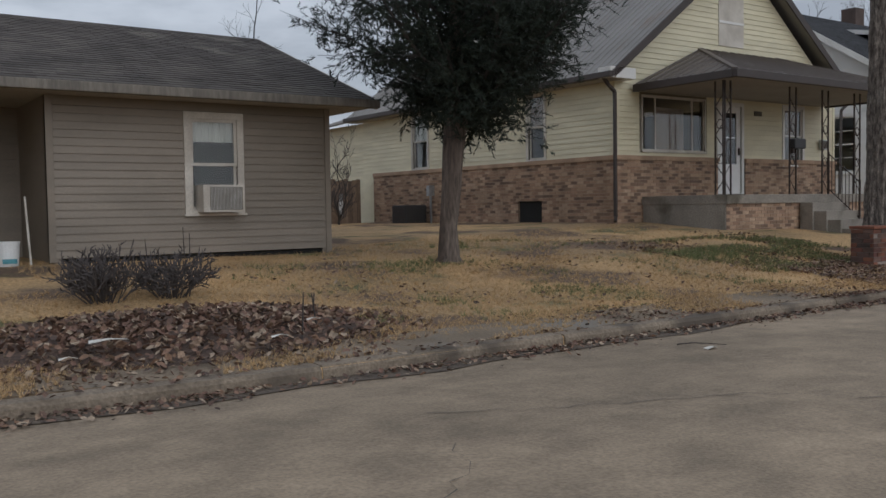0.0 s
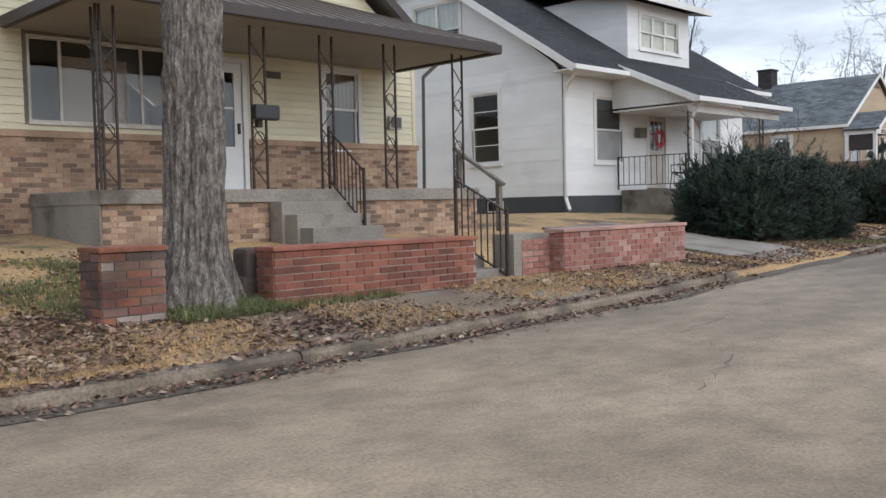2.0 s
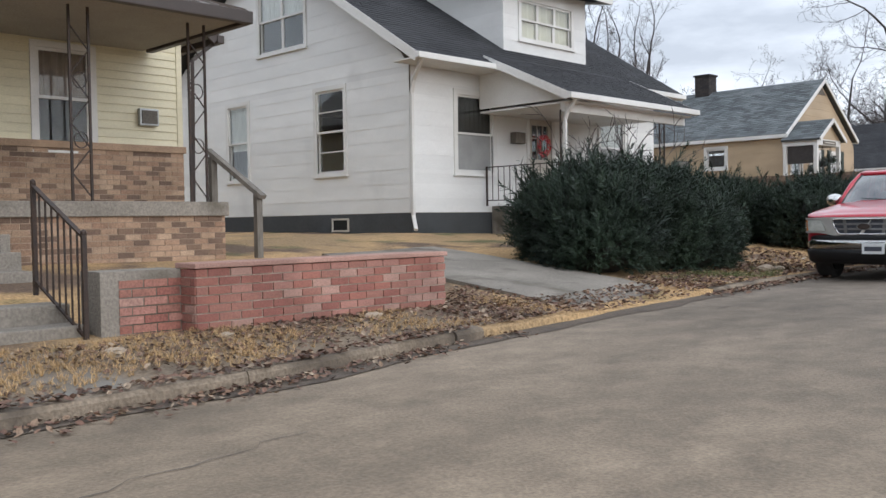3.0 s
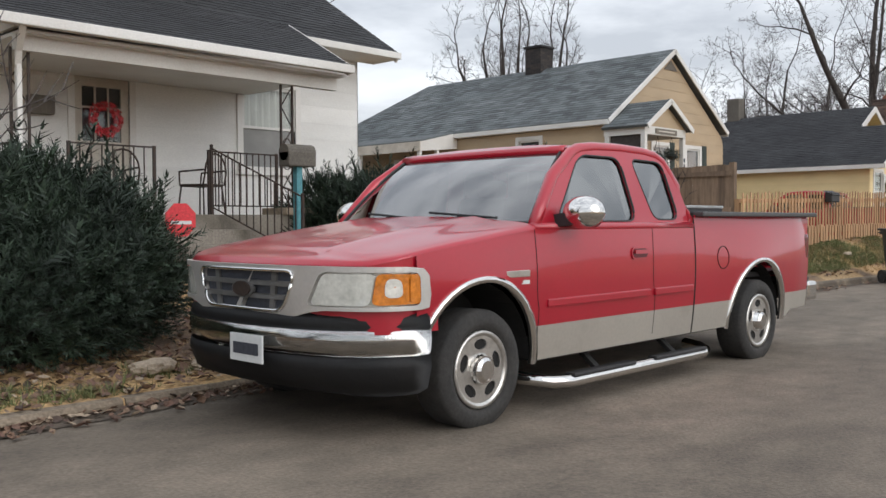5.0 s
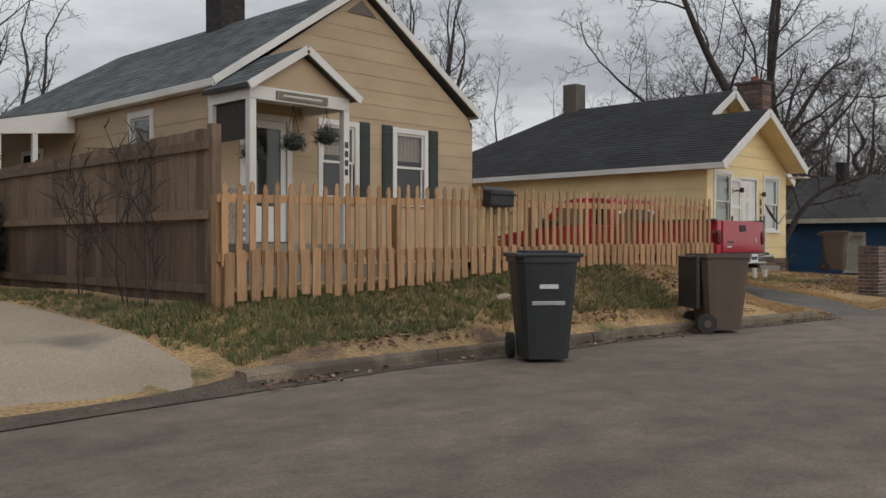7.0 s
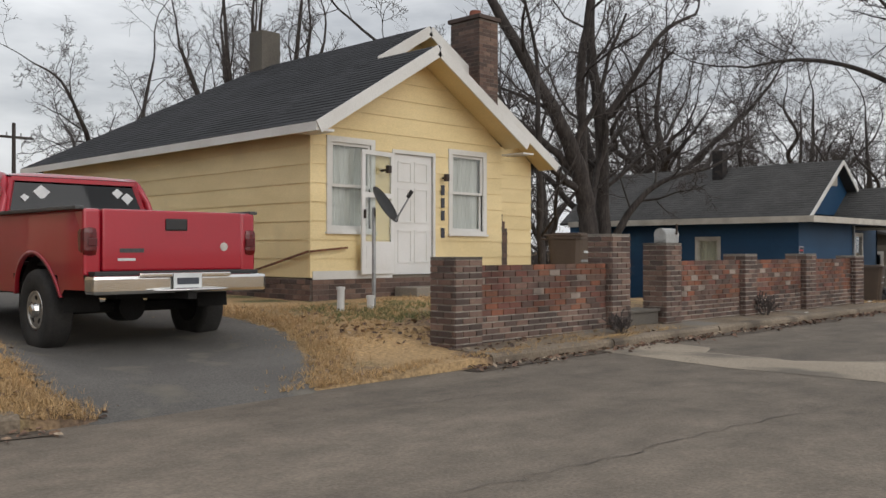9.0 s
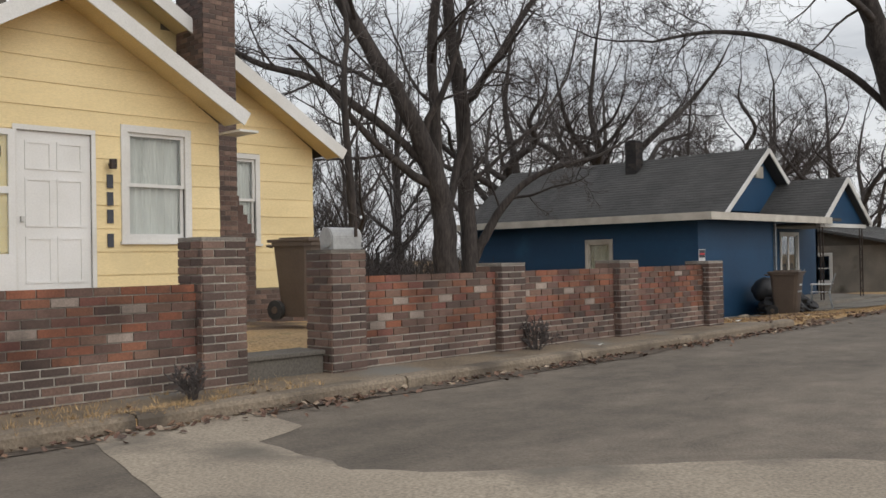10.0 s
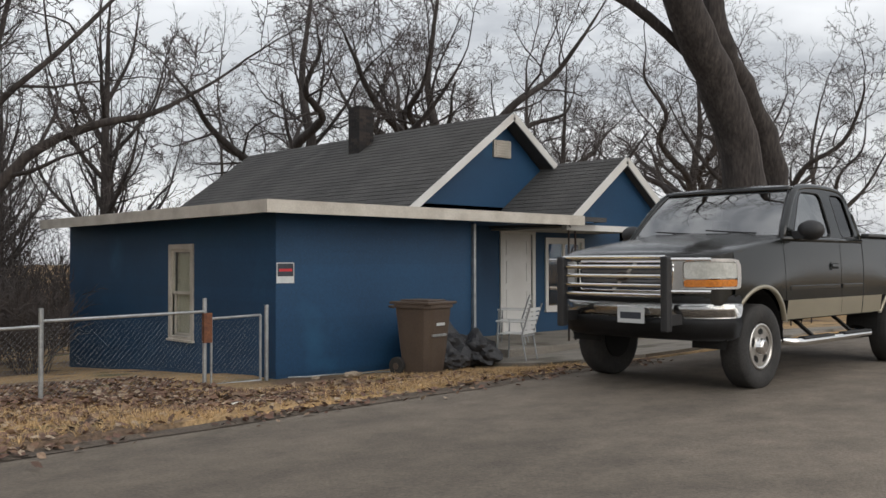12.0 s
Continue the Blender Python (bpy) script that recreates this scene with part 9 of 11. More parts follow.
        for x in (1.44, 2.79, 3.39):
            bm = bmesh.new()
            zs = np.linspace(split - 0.17, top(x + 0.001) - 0.005, 12)
            w = 0.009 if x > 3 else 0.0035
            row = [[bm.verts.new((x + q + 0.03 * max(0, min(1, (0.75 - (z - lift)) / 0.1)) * (x < 3), side * (bulge(z, x) + 0.0012), z)) for q in (-w, w)] for z in zs]
            for p, q in zip(row, row[1:]):
                bm.faces.new([p[0], p[1], q[1], q[0]])
            part("panel_gap", bm, UNDERBODY, t)
        m_ = part("side_mirror", egg(1.76, side * 1.11, belt + 0.085, 0.115, 0.14, 0.105), CHROME if chrome_arch else PLASTIC, t, "rounded side mirror", smooth=True)
        part("mirror_arm", bar(bmesh.new(), (1.74, side * 0.9, belt + 0.03), (1.75, side * 1.08, belt + 0.05), 0.14, 0.08), PLASTIC, m_)
        part("mirror_base", egg(1.78, side * 1.1, belt + 0.045, 0.1, 0.122, 0.065), PLASTIC, m_, smooth=True)
        if boards:
            ys, zs = side * 1.0, 0.18 + lift
            pv, pf = [], []
            tube(pv, pf, [(Vector(p), 0.042) for p in ((1.5, side * 0.72, zs + 0.03), (1.54, side * 0.86, zs + 0.02), (1.62, side * 0.96, zs + 0.005), (1.74, ys, zs), (2.6, ys, zs), (3.46, ys, zs), (3.58, side * 0.96, zs + 0.005), (3.66, side * 0.86, zs + 0.02), (3.7, side * 0.72, zs + 0.03))], 16)
            rb_ = pydata("running_board", pv, pf, CHROME, t, "bent tubular step bar", smooth=True)
            for x in (2.12, 3.1):
                part("step_pad", box(bmesh.new(), x - 0.36, x + 0.36, ys - 0.04, ys + 0.04, zs + 0.022, zs + 0.052, 0.012), PLASTIC, rb_)
                part("bracket", bar(bmesh.new(), (x, ys, zs), (x, side * 0.7, 0.42 + lift), 0.05, 0.03), UNDERBODY, rb_)
        for x in (fx, rx):
            wheel(t, x, side * (W - 0.115), tyre, 0.25, rim, side)
    if cladding:
        for side in (-1, 1):
            part("fender_badge", box(bmesh.new(), 1.14, 1.36, side * 0.985 - 0.02, side * 0.985 + 0.02, 0.86 + lift, 0.9 + lift, 0.004), RIM, t, "chrome model badge")
            part("fender_badge", box(bmesh.new(), 1.22, 1.36, side * 0.985 - 0.016, side * 0.985 + 0.016, 0.815 + lift, 0.84 + lift, 0.003), PLATE_WHITE, t)
        on_bed = lambda a: (3.82 + 0.09 * math.cos(a), -bulge(0.9 + lift + 0.09 * math.sin(a), 3.82 + 0.09 * math.cos(a)) - 0.0005, 0.9 + lift + 0.09 * math.sin(a))
        bm = bmesh.new()
        for a0, a1 in zip(np.linspace(0, 2 * math.pi, 17), np.linspace(0, 2 * math.pi, 17)[1:]):
            bar(bm, on_bed(a0), on_bed(a1), 0.006, 0.006)
        part("fuel_door", bm, UNDERBODY, t)
        tb = part("bed_cover", box(bmesh.new(), 3.44, 4.1, -0.84, 0.84, bz + 0.0, bz + 0.07, 0.02), PLASTIC, t, "black rolled bed cover")
        part("cover_strip", box(bmesh.new(), 3.5, 4.1, -0.845, -0.8, bz + 0.055, bz + 0.078, 0.006), GALVANISED, tb)
    if guard:
        gd = part("grille_guard", rod(bmesh.new(), (-0.165, -0.61, 1.06 + lift), (-0.165, 0.61, 1.06 + lift), 0.022, sides=10), CHROME, t, "black and chrome grille guard")
        for s in (-1, 1):
            part("guard_upright", box(bmesh.new(), -0.22, -0.13, s * 0.62 - 0.04, s * 0.62 + 0.04, 0.36 + lift, 1.07 + lift, 0.02), PLASTIC, gd, "black upright")
            part("guard_bracket", box(bmesh.new(), -0.15, 0.05, s * 0.62 - 0.03, s * 0.62 + 0.03, 0.42 + lift, 0.52 + lift), PLASTIC, gd)
            for z in (0.74, 1.04):
                part("guard_wing", rod(bmesh.new(), (-0.165, s * 0.61, z + lift), (0.04, s * 0.96, z + lift), 0.018, sides=8), CHROME, gd)
        for z in (0.7, 0.79, 0.88, 0.97):
            part("guard_bar", rod(bmesh.new(), (-0.165, -0.61, z + lift), (-0.165, 0.61, z + lift), 0.02, sides=10), CHROME, gd)
    return t


pickup("red extended-cab pickup with silver lower panels, parked at the kerb", pose(27.38, 4.9, -0.015), RED_PAINT, SILVER_PAINT, cladding=True, belt_z=1.16, roof_z=1.725, bed_z=1.235)
pickup("red pickup with large tyres backed onto the driveway", pose(52.28, 8.5 + 5.78, 0.12, 0, 0, -90), RED_PAINT, RED_PAINT, chrome_arch=False, tyre=0.42, rim=0.2, lift=0.17, boards=False)
pickup("black and beige heavy pickup with a chrome grille guard", pose(73.66, 5.6, 0.02), BLACK_PAINT, BEIGE_PAINT, chrome_arch=False, tyre=0.42, rim=0.23, lift=0.24, guard=True, crew=True,
       nose_z=1.07, cowl_z=1.25, belt_z=1.26, roof_z=1.87, bed_z=1.32, face_z=(0.7, 1.05))

# ---- bins and buckets ----


def rolling_bin(label, x, y, rz, material, lid_open=False, z=None):
    """A wheeled refuse cart: tapered body, rimmed lid, handle bar, two wheels. Its front looks to -y."""
    b = thing("wheeled_bin", label, "bin", "wheeled bins", at=pose(x, y, road_z(x, y) if z is None else z, 0, 0, rz))
    bm = bmesh.new()
    rows = []
    for zz, w, d in ((0.04, 0.225, 0.24), (0.5, 0.265, 0.29), (0.9, 0.295, 0.33), (0.97, 0.3, 0.335), (0.97, 0.325, 0.36), (1.02, 0.325, 0.36)):
        row = []
        for a in np.linspace(0, 2 * math.pi, 28, endpoint=False):
            c, s = math.cos(a), math.sin(a)
            k = 1 / max(abs(c) ** 6 + abs(s) ** 6, 1e-9) ** (1 / 6)
            row.append(bm.verts.new((c * k * w, s * k * d, zz)))
        rows.append(row)
    for p, q in zip(rows, rows[1:]):
        for i in range(28):
            bm.faces.new([p[i], p[(i + 1) % 28], q[(i + 1) % 28], q[i]])
    bm.faces.new(list(reversed(rows[0])))
    part("body", bm, material, b)
    if not lid_open:
        bm = box(bmesh.new(), -0.33, 0.33, -0.37, 0.36, 1.02, 1.06, 0.015)
        box(bm, -0.2, 0.2, -0.26, 0.26, 1.06, 1.085, 0.01)
        part("lid", bm, material, b)
    else:
        bm = box(bmesh.new(), -0.32, 0.32, 0.37, 0.42, 0.32, 1.0, 0.015)
        part("lid", bm, PLASTIC, b, "black lid hanging open behind")
    part("handle", rod(rod(rod(bmesh.new(), (-0.24, 0.44, 0.98), (0.24, 0.44, 0.98), 0.016), (-0.24, 0.34, 0.96), (-0.24, 0.44, 0.98), 0.016), (0.24, 0.34, 0.96), (0.24, 0.44, 0.98), 0.016), material, b)
    for s in (-1, 1):
        wl_ = part("wheel", rod(bmesh.new(), (s * 0.24, 0.26, 0.13), (s * 0.3, 0.26, 0.13), 0.13, sides=22), RUBBER, b)
        part("hub", rod(bmesh.new(), (s * 0.3, 0.26, 0.13), (s * 0.31, 0.26, 0.13), 0.05, sides=12), material, wl_)
    part("lift_bar", box(bmesh.new(), -0.16, 0.16, -0.31, -0.285, 0.56, 0.6, 0.006), GALVANISED, b, "metal lift bar")
    part("label_bar", box(bmesh.new(), -0.09, 0.09, -0.33, -0.322, 0.72, 0.76), PLATE_WHITE, b)
    return b


rolling_bin("dark wheeled refuse bin standing at the kerb", 43.05, 6.28, -40, BIN_DARK)
rolling_bin("brown wheeled refuse bin with its lid hung open", 46.98, 6.45, 50, BIN_BROWN, lid_open=True)
rolling_bin("brown wheeled refuse bin against the blue house", 74.95, 10.0, 8, BIN_BROWN, z=ground_z(74.95, 10.0))
rolling_bin("brown wheeled bin behind the brick wall", 61.0, 10.3, 12, BIN_BROWN, z=ground_z(61.0, 10.3) + 0.12)
bk = thing("bucket", "white plastic bucket with a blue print on the porch", "bucket", at=pose(0.02, 11.95, 0.36))
bm = bmesh.new()
bmesh.ops.create_cone(bm, cap_ends=True, segments=24, radius1=0.13, radius2=0.15, depth=0.37, matrix=Matrix.Translation((0, 0, 0.185)))
part("pail", bm, WHITE_PLASTIC, bk)
part("rim", rod(bmesh.new(), (0, 0, 0.35), (0, 0, 0.39), 0.157, sides=24), WHITE_PLASTIC, bk)
part("print", box(bmesh.new(), -0.09, 0.09, -0.147, -0.135, 0.1, 0.16), IRON_BLUE, bk)
pl = thing("pole", "thin white pole leaning on the tan wall", "pole")
part("rod", rod(bmesh.new(), (0.3, 11.9, 0.36), (0.28, 12.1, 1.35), 0.016), TRIM_OLD, pl)

# ---- trees, shrubs, grass and leaves ----
from mathutils import Quaternion


def sway(rng):
    return Vector((rng.gauss(0, 1), rng.gauss(0, 1), rng.gauss(0, 1)))


def grow(rng, out, start, heading, length, r0, level, plan):
    """A limb with its twigs: out gets (level, path); plan has, level by level, segments, wander, lift, twigs, spread, shorter."""
    seg, wander, lift, twigs, spread, shorter = plan[level]
    p, d = start.copy(), heading.normalized()
    path = [(p.copy(), r0)]
    tip = r0 * (0.3 if level < len(plan) - 1 else 0.35)
    dirs = []
    for i in range(seg):
        d = (d + sway(rng) * wander + Vector((0, 0, lift))).normalized()
        p = p + d * (length / seg)
        path.append((p.copy(), lerp(r0, tip, (i + 1) / seg)))
        dirs.append(d.copy())
    out.append((level, path))
    if level + 1 >= len(plan):
        return
    turn = rng.uniform(0, 6.28)
    for k in range(twigs):
        f = lerp(0.22, 0.98, (k + rng.uniform(0.1, 0.9)) / twigs)
        i = min(int(f * seg), seg - 1)
        q = path[i][0].lerp(path[i + 1][0], f * seg - i)
        r = lerp(path[i][1], path[i + 1][1], f * seg - i)
        turn += 2.4 + rng.uniform(-0.4, 0.4)
        side = dirs[i].orthogonal().normalized()
        side.rotate(Quaternion(dirs[i], turn))
        ang = radians(spread) * rng.uniform(0.7, 1.25)
        h = dirs[i] * math.cos(ang) + side * math.sin(ang)
        grow(rng, out, q, h, length * shorter * rng.uniform(0.75, 1.2) * (1.15 - 0.55 * f), max(r * rng.uniform(0.38, 0.58), 0.009), level + 1, plan)


PLAN_BROAD = [(8, 0.14, 0.04, 8, 48, 0.58), (7, 0.17, 0.04, 7, 50, 0.52), (5, 0.2, 0.04, 6, 48, 0.52), (4, 0.22, 0.03, 5, 46, 0.55), (2, 0.22, 0.03, 0, 40, 0.5)]
PLAN_TALL = [(9, 0.06, 0.05, 12, 40, 0.42), (6, 0.12, 0.08, 7, 42, 0.48), (4, 0.16, 0.06, 6, 42, 0.5), (3, 0.2, 0.05, 4, 40, 0.5), (2, 0.22, 0.03, 0, 40, 0.5)]
PLAN_SLIM = [(9, 0.09, 0.05, 11, 36, 0.36), (5, 0.14, 0.1, 5, 40, 0.46), (4, 0.18, 0.06, 4, 40, 0.5), (2, 0.2, 0.05, 0, 40, 0.5)]


def bare_tree(label, at, seed, plan, stems, bark, twig, start_limbs=0.25, group="", scale=1.0, name="tree"):
    """A leafless tree: stems are lists of (x, y, z, radius) from the foot up; limbs and twigs grow from them."""
    rng = random.Random(seed)
    t = thing(name, label, "tree", group, at=at)
    tv, tf, limbs = [], [], []
    for stem in stems:
        pts = [(Vector(s[:3]), s[3]) for s in stem]
        fine = []
        ends = [pts[0]] + pts + [pts[-1]]
        for (p0, _), (a, ra), (b, rb), (p3, _) in zip(ends, ends[1:], ends[2:], ends[3:]):
            for k in range(5):
                u = k / 5  # a smooth curve through the points
                c = (a * 2 + (b - p0) * u + (p0 * 2 - a * 5 + b * 4 - p3) * u * u + (a * 3 - p0 - b * 3 + p3) * u ** 3) * 0.5
                fine.append((c + Vector((rng.gauss(0, 1), rng.gauss(0, 1), 0)) * ra * 0.08, lerp(ra, rb, u) * rng.uniform(0.95, 1.06)))
        fine.append(pts[-1])
        tube(tv, tf, fine, 12)
        total = sum((b - a).length for (a, _), (b, _) in zip(pts, pts[1:]))
        n = plan[0][3]
        turn = rng.uniform(0, 6)
        for k in range(n):
            f = lerp(start_limbs, 1.0, (k + rng.uniform(0, 0.8)) / n)
            i = min(int(f * (len(fine) - 1)), len(fine) - 2)
            q, r = fine[i][0], fine[i][1]
            d = (fine[i + 1][0] - fine[i][0]).normalized()
            turn += 2.4 + rng.uniform(-0.5, 0.5)
            side = d.orthogonal().normalized()
            side.rotate(Quaternion(d, turn))
            ang = radians(plan[0][4]) * rng.uniform(0.75, 1.35)
            grow(rng, limbs, q, d * math.cos(ang) + side * math.sin(ang), total * plan[0][5] * rng.uniform(0.7, 1.15) * (1.1 - 0.6 * f), r * rng.uniform(0.3, 0.46), 1, plan)
        d = (fine[-1][0] - fine[-2][0]).normalized()
        grow(rng, limbs, fine[-1][0], d, total * 0.4, fine[-1][1], 1, plan)
    pydata("trunk", tv, tf, bark, t, smooth=True)
    cv, cf, wv, wf = [], [], [], []
    for level, path in limbs:
        if level <= 2:
            tube(cv, cf, path, 7 if level == 1 else 5)
        else:
            tube(wv, wf, path, 3)
    pydata("limb_network", cv, cf, bark, t, smooth=True)
    tagged(pydata("crown", wv, wf, twig, t), kind="stuff")
    return t


def stem(height, r, lean=(0, 0), flare=1.45, bend=0.2, seed=0):
    rng = random.Random(seed)
    rows = [(0, 0, -0.35, r * flare), (0, 0, 0.25, r * 1.08)]
    for k in range(1, 6):
        f = k / 5
        rows.append((lean[0] * f + rng.uniform(-bend, bend) * f, lean[1] * f + rng.uniform(-bend, bend) * f, height * f, r * (1 - 0.72 * f)))
    return rows


def stand(x, y):
    return Matrix.Translation((x, y, ground_z(x, y)))


# the forked tree between the yellow and the blue house
GAP = (69.55, 15.65)
PLAN_FORK = [(8, 0.16, 0.03, 7, 48, 0.42), (7, 0.18, 0.03, 6, 50, 0.52), (5, 0.2, 0.04, 6, 48, 0.54), (4, 0.24, 0.03, 4, 46, 0.55), (2, 0.24, 0.02, 0, 40, 0.5)]
bare_tree("tall bare forked tree with dark bark behind the brick wall", stand(*GAP), 3, PLAN_FORK,
          [[(-0.3, 0.1, -0.5, 0.4), (-0.3, 0.1, 0.6, 0.31), (-0.36, 0.12, 2.2, 0.28), (-0.5, 0.15, 3.4, 0.26), (-1.3, 0.3, 5.1, 0.21), (-2.2, 0.7, 6.7, 0.17), (-3.4, 1.4, 9.0, 0.12), (-4.4, 2.0, 11.5, 0.06)],
           [(0.7, 0.2, -0.5, 0.29), (0.66, 0.2, 0.6, 0.22), (0.58, 0.25, 3.0, 0.2), (0.5, 0.3, 5.5, 0.18), (0.3, 0.5, 8.0, 0.14), (0.6, 0.5, 11.0, 0.11), (0.9, 0.4, 13.0, 0.06)],
           [(-0.5, 0.15, 3.3, 0.16), (-0.5, 0.2, 4.6, 0.14), (-0.6, 0.2, 6.8, 0.12), (-0.4, 0.0, 9.0, 0.09), (-0.3, -0.2, 12.0, 0.05)],
           [(0.62, 0.2, 1.5, 0.14), (0.9, 0.0, 2.2, 0.12), (1.2, -0.3, 2.9, 0.105), (1.7, -0.75, 3.6, 0.085), (2.4, -1.3, 4.0, 0.065), (3.1, -1.8, 4.2, 0.045), (3.7, -2.3, 4.6, 0.025)],
           [(-0.6, 0.15, 3.7, 0.11), (-1.5, 0.7, 4.7, 0.1), (-2.9, 1.7, 5.9, 0.09), (-4.2, 2.4, 6.3, 0.07), (-5.8, 3.2, 7.4, 0.04)],
           [(0.5, 0.3, 5.4, 0.11), (1.2, -0.2, 6.6, 0.09), (2.0, -0.9, 8.2, 0.07), (3.2, -1.3, 8.9, 0.035)]], BARK_FAR, TWIG, start_limbs=0.3)
# the leaning tree beyond the parked truck
bare_tree("large leaning bare tree with heavy bare limbs beside the truck", stand(83.6, 9.6), 8, PLAN_BROAD,
          [[(0.3, 0, -0.3, 0.62), (0.25, 0, 0.6, 0.48), (-0.1, 0, 3.0, 0.43), (-0.7, 0.1, 4.6, 0.4), (-2.0, 0.2, 6.4, 0.36), (-3.4, 0.4, 9.0, 0.27), (-4.6, 0.3, 12.5, 0.15)],
           [(0.5, 0.1, 0.5, 0.36), (1.5, 0.2, 3.0, 0.33), (0.5, 0.3, 5.0, 0.28), (-0.5, 0.4, 6.2, 0.24), (-0.4, 0.6, 9.0, 0.18), (0.3, 0.8, 13.0, 0.1)],
           [(-1.2, 0.15, 5.2, 0.12), (-2.4, 1.2, 6.6, 0.1), (-3.8, 2.6, 7.6, 0.085), (-5.2, 4.0, 7.9, 0.065), (-6.6, 5.2, 7.6, 0.035)]], BARK_FAR, TWIG, start_limbs=0.78)
# the tall vase-shaped tree beyond the tan and the yellow house
PLAN_VASE = [(9, 0.08, 0.07, 8, 40, 0.36), (8, 0.15, 0.08, 6, 42, 0.55), (5, 0.18, 0.06, 5, 40, 0.55), (3, 0.2, 0.05, 4, 38, 0.55), (2, 0.2, 0.03, 0, 36, 0.5)]
vase_rng = random.Random(91)
vase_stems = [[(0, 0, -0.4, 0.5), (0, 0, 1.5, 0.4), (0.1, 0, 4.0, 0.36), (0.2, 0.1, 8.0, 0.24), (0.0, 0.3, 12.5, 0.13), (0.2, 0.2, 16.5, 0.05)]]
for k in range(8):
    a, out, up = k * 0.79 + vase_rng.uniform(-0.3, 0.3), vase_rng.uniform(2.6, 4.6), vase_rng.uniform(13.0, 16.0)
    c, d = math.cos(a), math.sin(a)
    vase_stems.append([(0, 0, vase_rng.uniform(3.0, 5.0), 0.26), (c * out * 0.3, d * out * 0.3, 6.4, 0.24), (c * out * 0.62, d * out * 0.62, 9.2, 0.19), (c * out * 0.85, d * out * 0.85, 12.0, 0.13), (c * out, d * out, up, 0.07)])
bare_tree("tall bare tree with an upswept vase-shaped crown of fine twigs", stand(76.5, 43.0), 17, PLAN_VASE, vase_stems, BARK_FAR, TWIG, start_limbs=0.3, scale=1.0)
def outspread(seed, n, reach, top, r, low=1.6):
    """The stems of an open-grown tree: a short bole that breaks into wandering, outspread limbs."""
    rng = random.Random(seed)
    fork = low + rng.uniform(0.0, 0.8)
    got = [[(0, 0, -0.35, r * 1.5), (0, 0, 0.3, r * 1.1), (0.1, 0.05, fork, r), (0.25, 0.1, fork + 2.2, r * 0.7), (0.1, 0.5, top * 0.7, r * 0.4), (0.5, 0.3, top, r * 0.16)]]
    for k in range(n):
        a, out = k * 6.28 / n + rng.uniform(-0.35, 0.35), reach * rng.uniform(0.7, 1.15)
        up = top * rng.uniform(0.62, 0.98)
        z0 = fork + rng.uniform(-0.3, 1.3)
        row = [(0.05, 0.03, z0, r * 0.68)]
        for f, zf, rf in ((0.22, 0.18, 0.56), (0.46, 0.38, 0.46), (0.7, 0.6, 0.34), (0.88, 0.82, 0.2), (1.0, 1.0, 0.09)):
            w = rng.uniform(-0.55, 0.55)
            row.append((math.cos(a) * out * f - math.sin(a) * w, math.sin(a) * out * f + math.cos(a) * w, lerp(z0, up, zf) + rng.uniform(-0.25, 0.25), r * rf))
        got.append(row)
    return got


PLAN_OAK = [(8, 0.2, 0.03, 8, 50, 0.42), (7, 0.17, 0.04, 6, 50, 0.52), (5, 0.24, 0.03, 5, 50, 0.54), (3, 0.26, 0.02, 4, 46, 0.55), (2, 0.24, 0.02, 0, 40, 0.5)]
# trees of the wood and gardens behind, a few shapes repeated
broad = bare_tree("bare broad-crowned tree behind the houses, fine dark twigs", stand(64.5, 33.0), 11, PLAN_OAK, outspread(63, 5, 4.2, 9.0, 0.22), BARK_FAR, TWIG, start_limbs=0.3, group="bare trees behind the houses")
bare_tree("tall bare tree with upswept limbs in the wood behind", stand(96.0, 52.0), 12, PLAN_TALL, [stem(13, 0.17, (-0.6, 0.3), seed=2)], BARK_FAR, TWIG, group="bare trees behind the houses")
forked = bare_tree("bare forked tree with spreading twigs in the wood behind", stand(101.0, 31.0), 13, PLAN_OAK,
                   outspread(66, 4, 4.6, 9.5, 0.22), BARK_FAR, TWIG, start_limbs=0.3, group="bare trees behind the houses")
slim = bare_tree("slim bare sapling with thin crooked stems", stand(44.0, 29.0), 14, PLAN_SLIM, [stem(7.5, 0.11, (0.8, 0), bend=0.5, seed=5)], BARK_FAR, TWIG, group="bare saplings behind the board fence")
LOW = bare_tree("low bare scrub tree with tangled grey twigs", stand(66.2, 22.0), 15, PLAN_SLIM,
                [stem(3.0, 0.045, (0.9, 0.2), bend=0.5, seed=6), stem(2.6, 0.04, (-1.1, -0.3), bend=0.5, seed=7), stem(3.3, 0.045, (0.1, 0.6), bend=0.5, seed=8)], BARK_FAR, TWIG, 0.12, group="scrub trees behind the walls")


def again(src, spots, seed, k=1.0):
    rng = random.Random(seed)
    for x, y, s in spots:
        copy_thing(src, stand(x, y) @ Matrix.Rotation(rng.uniform(0, 6.28), 4, "Z") @ Matrix.Scale(s * (k if x > 60 else 1) * rng.uniform(0.95, 1.06), 4))


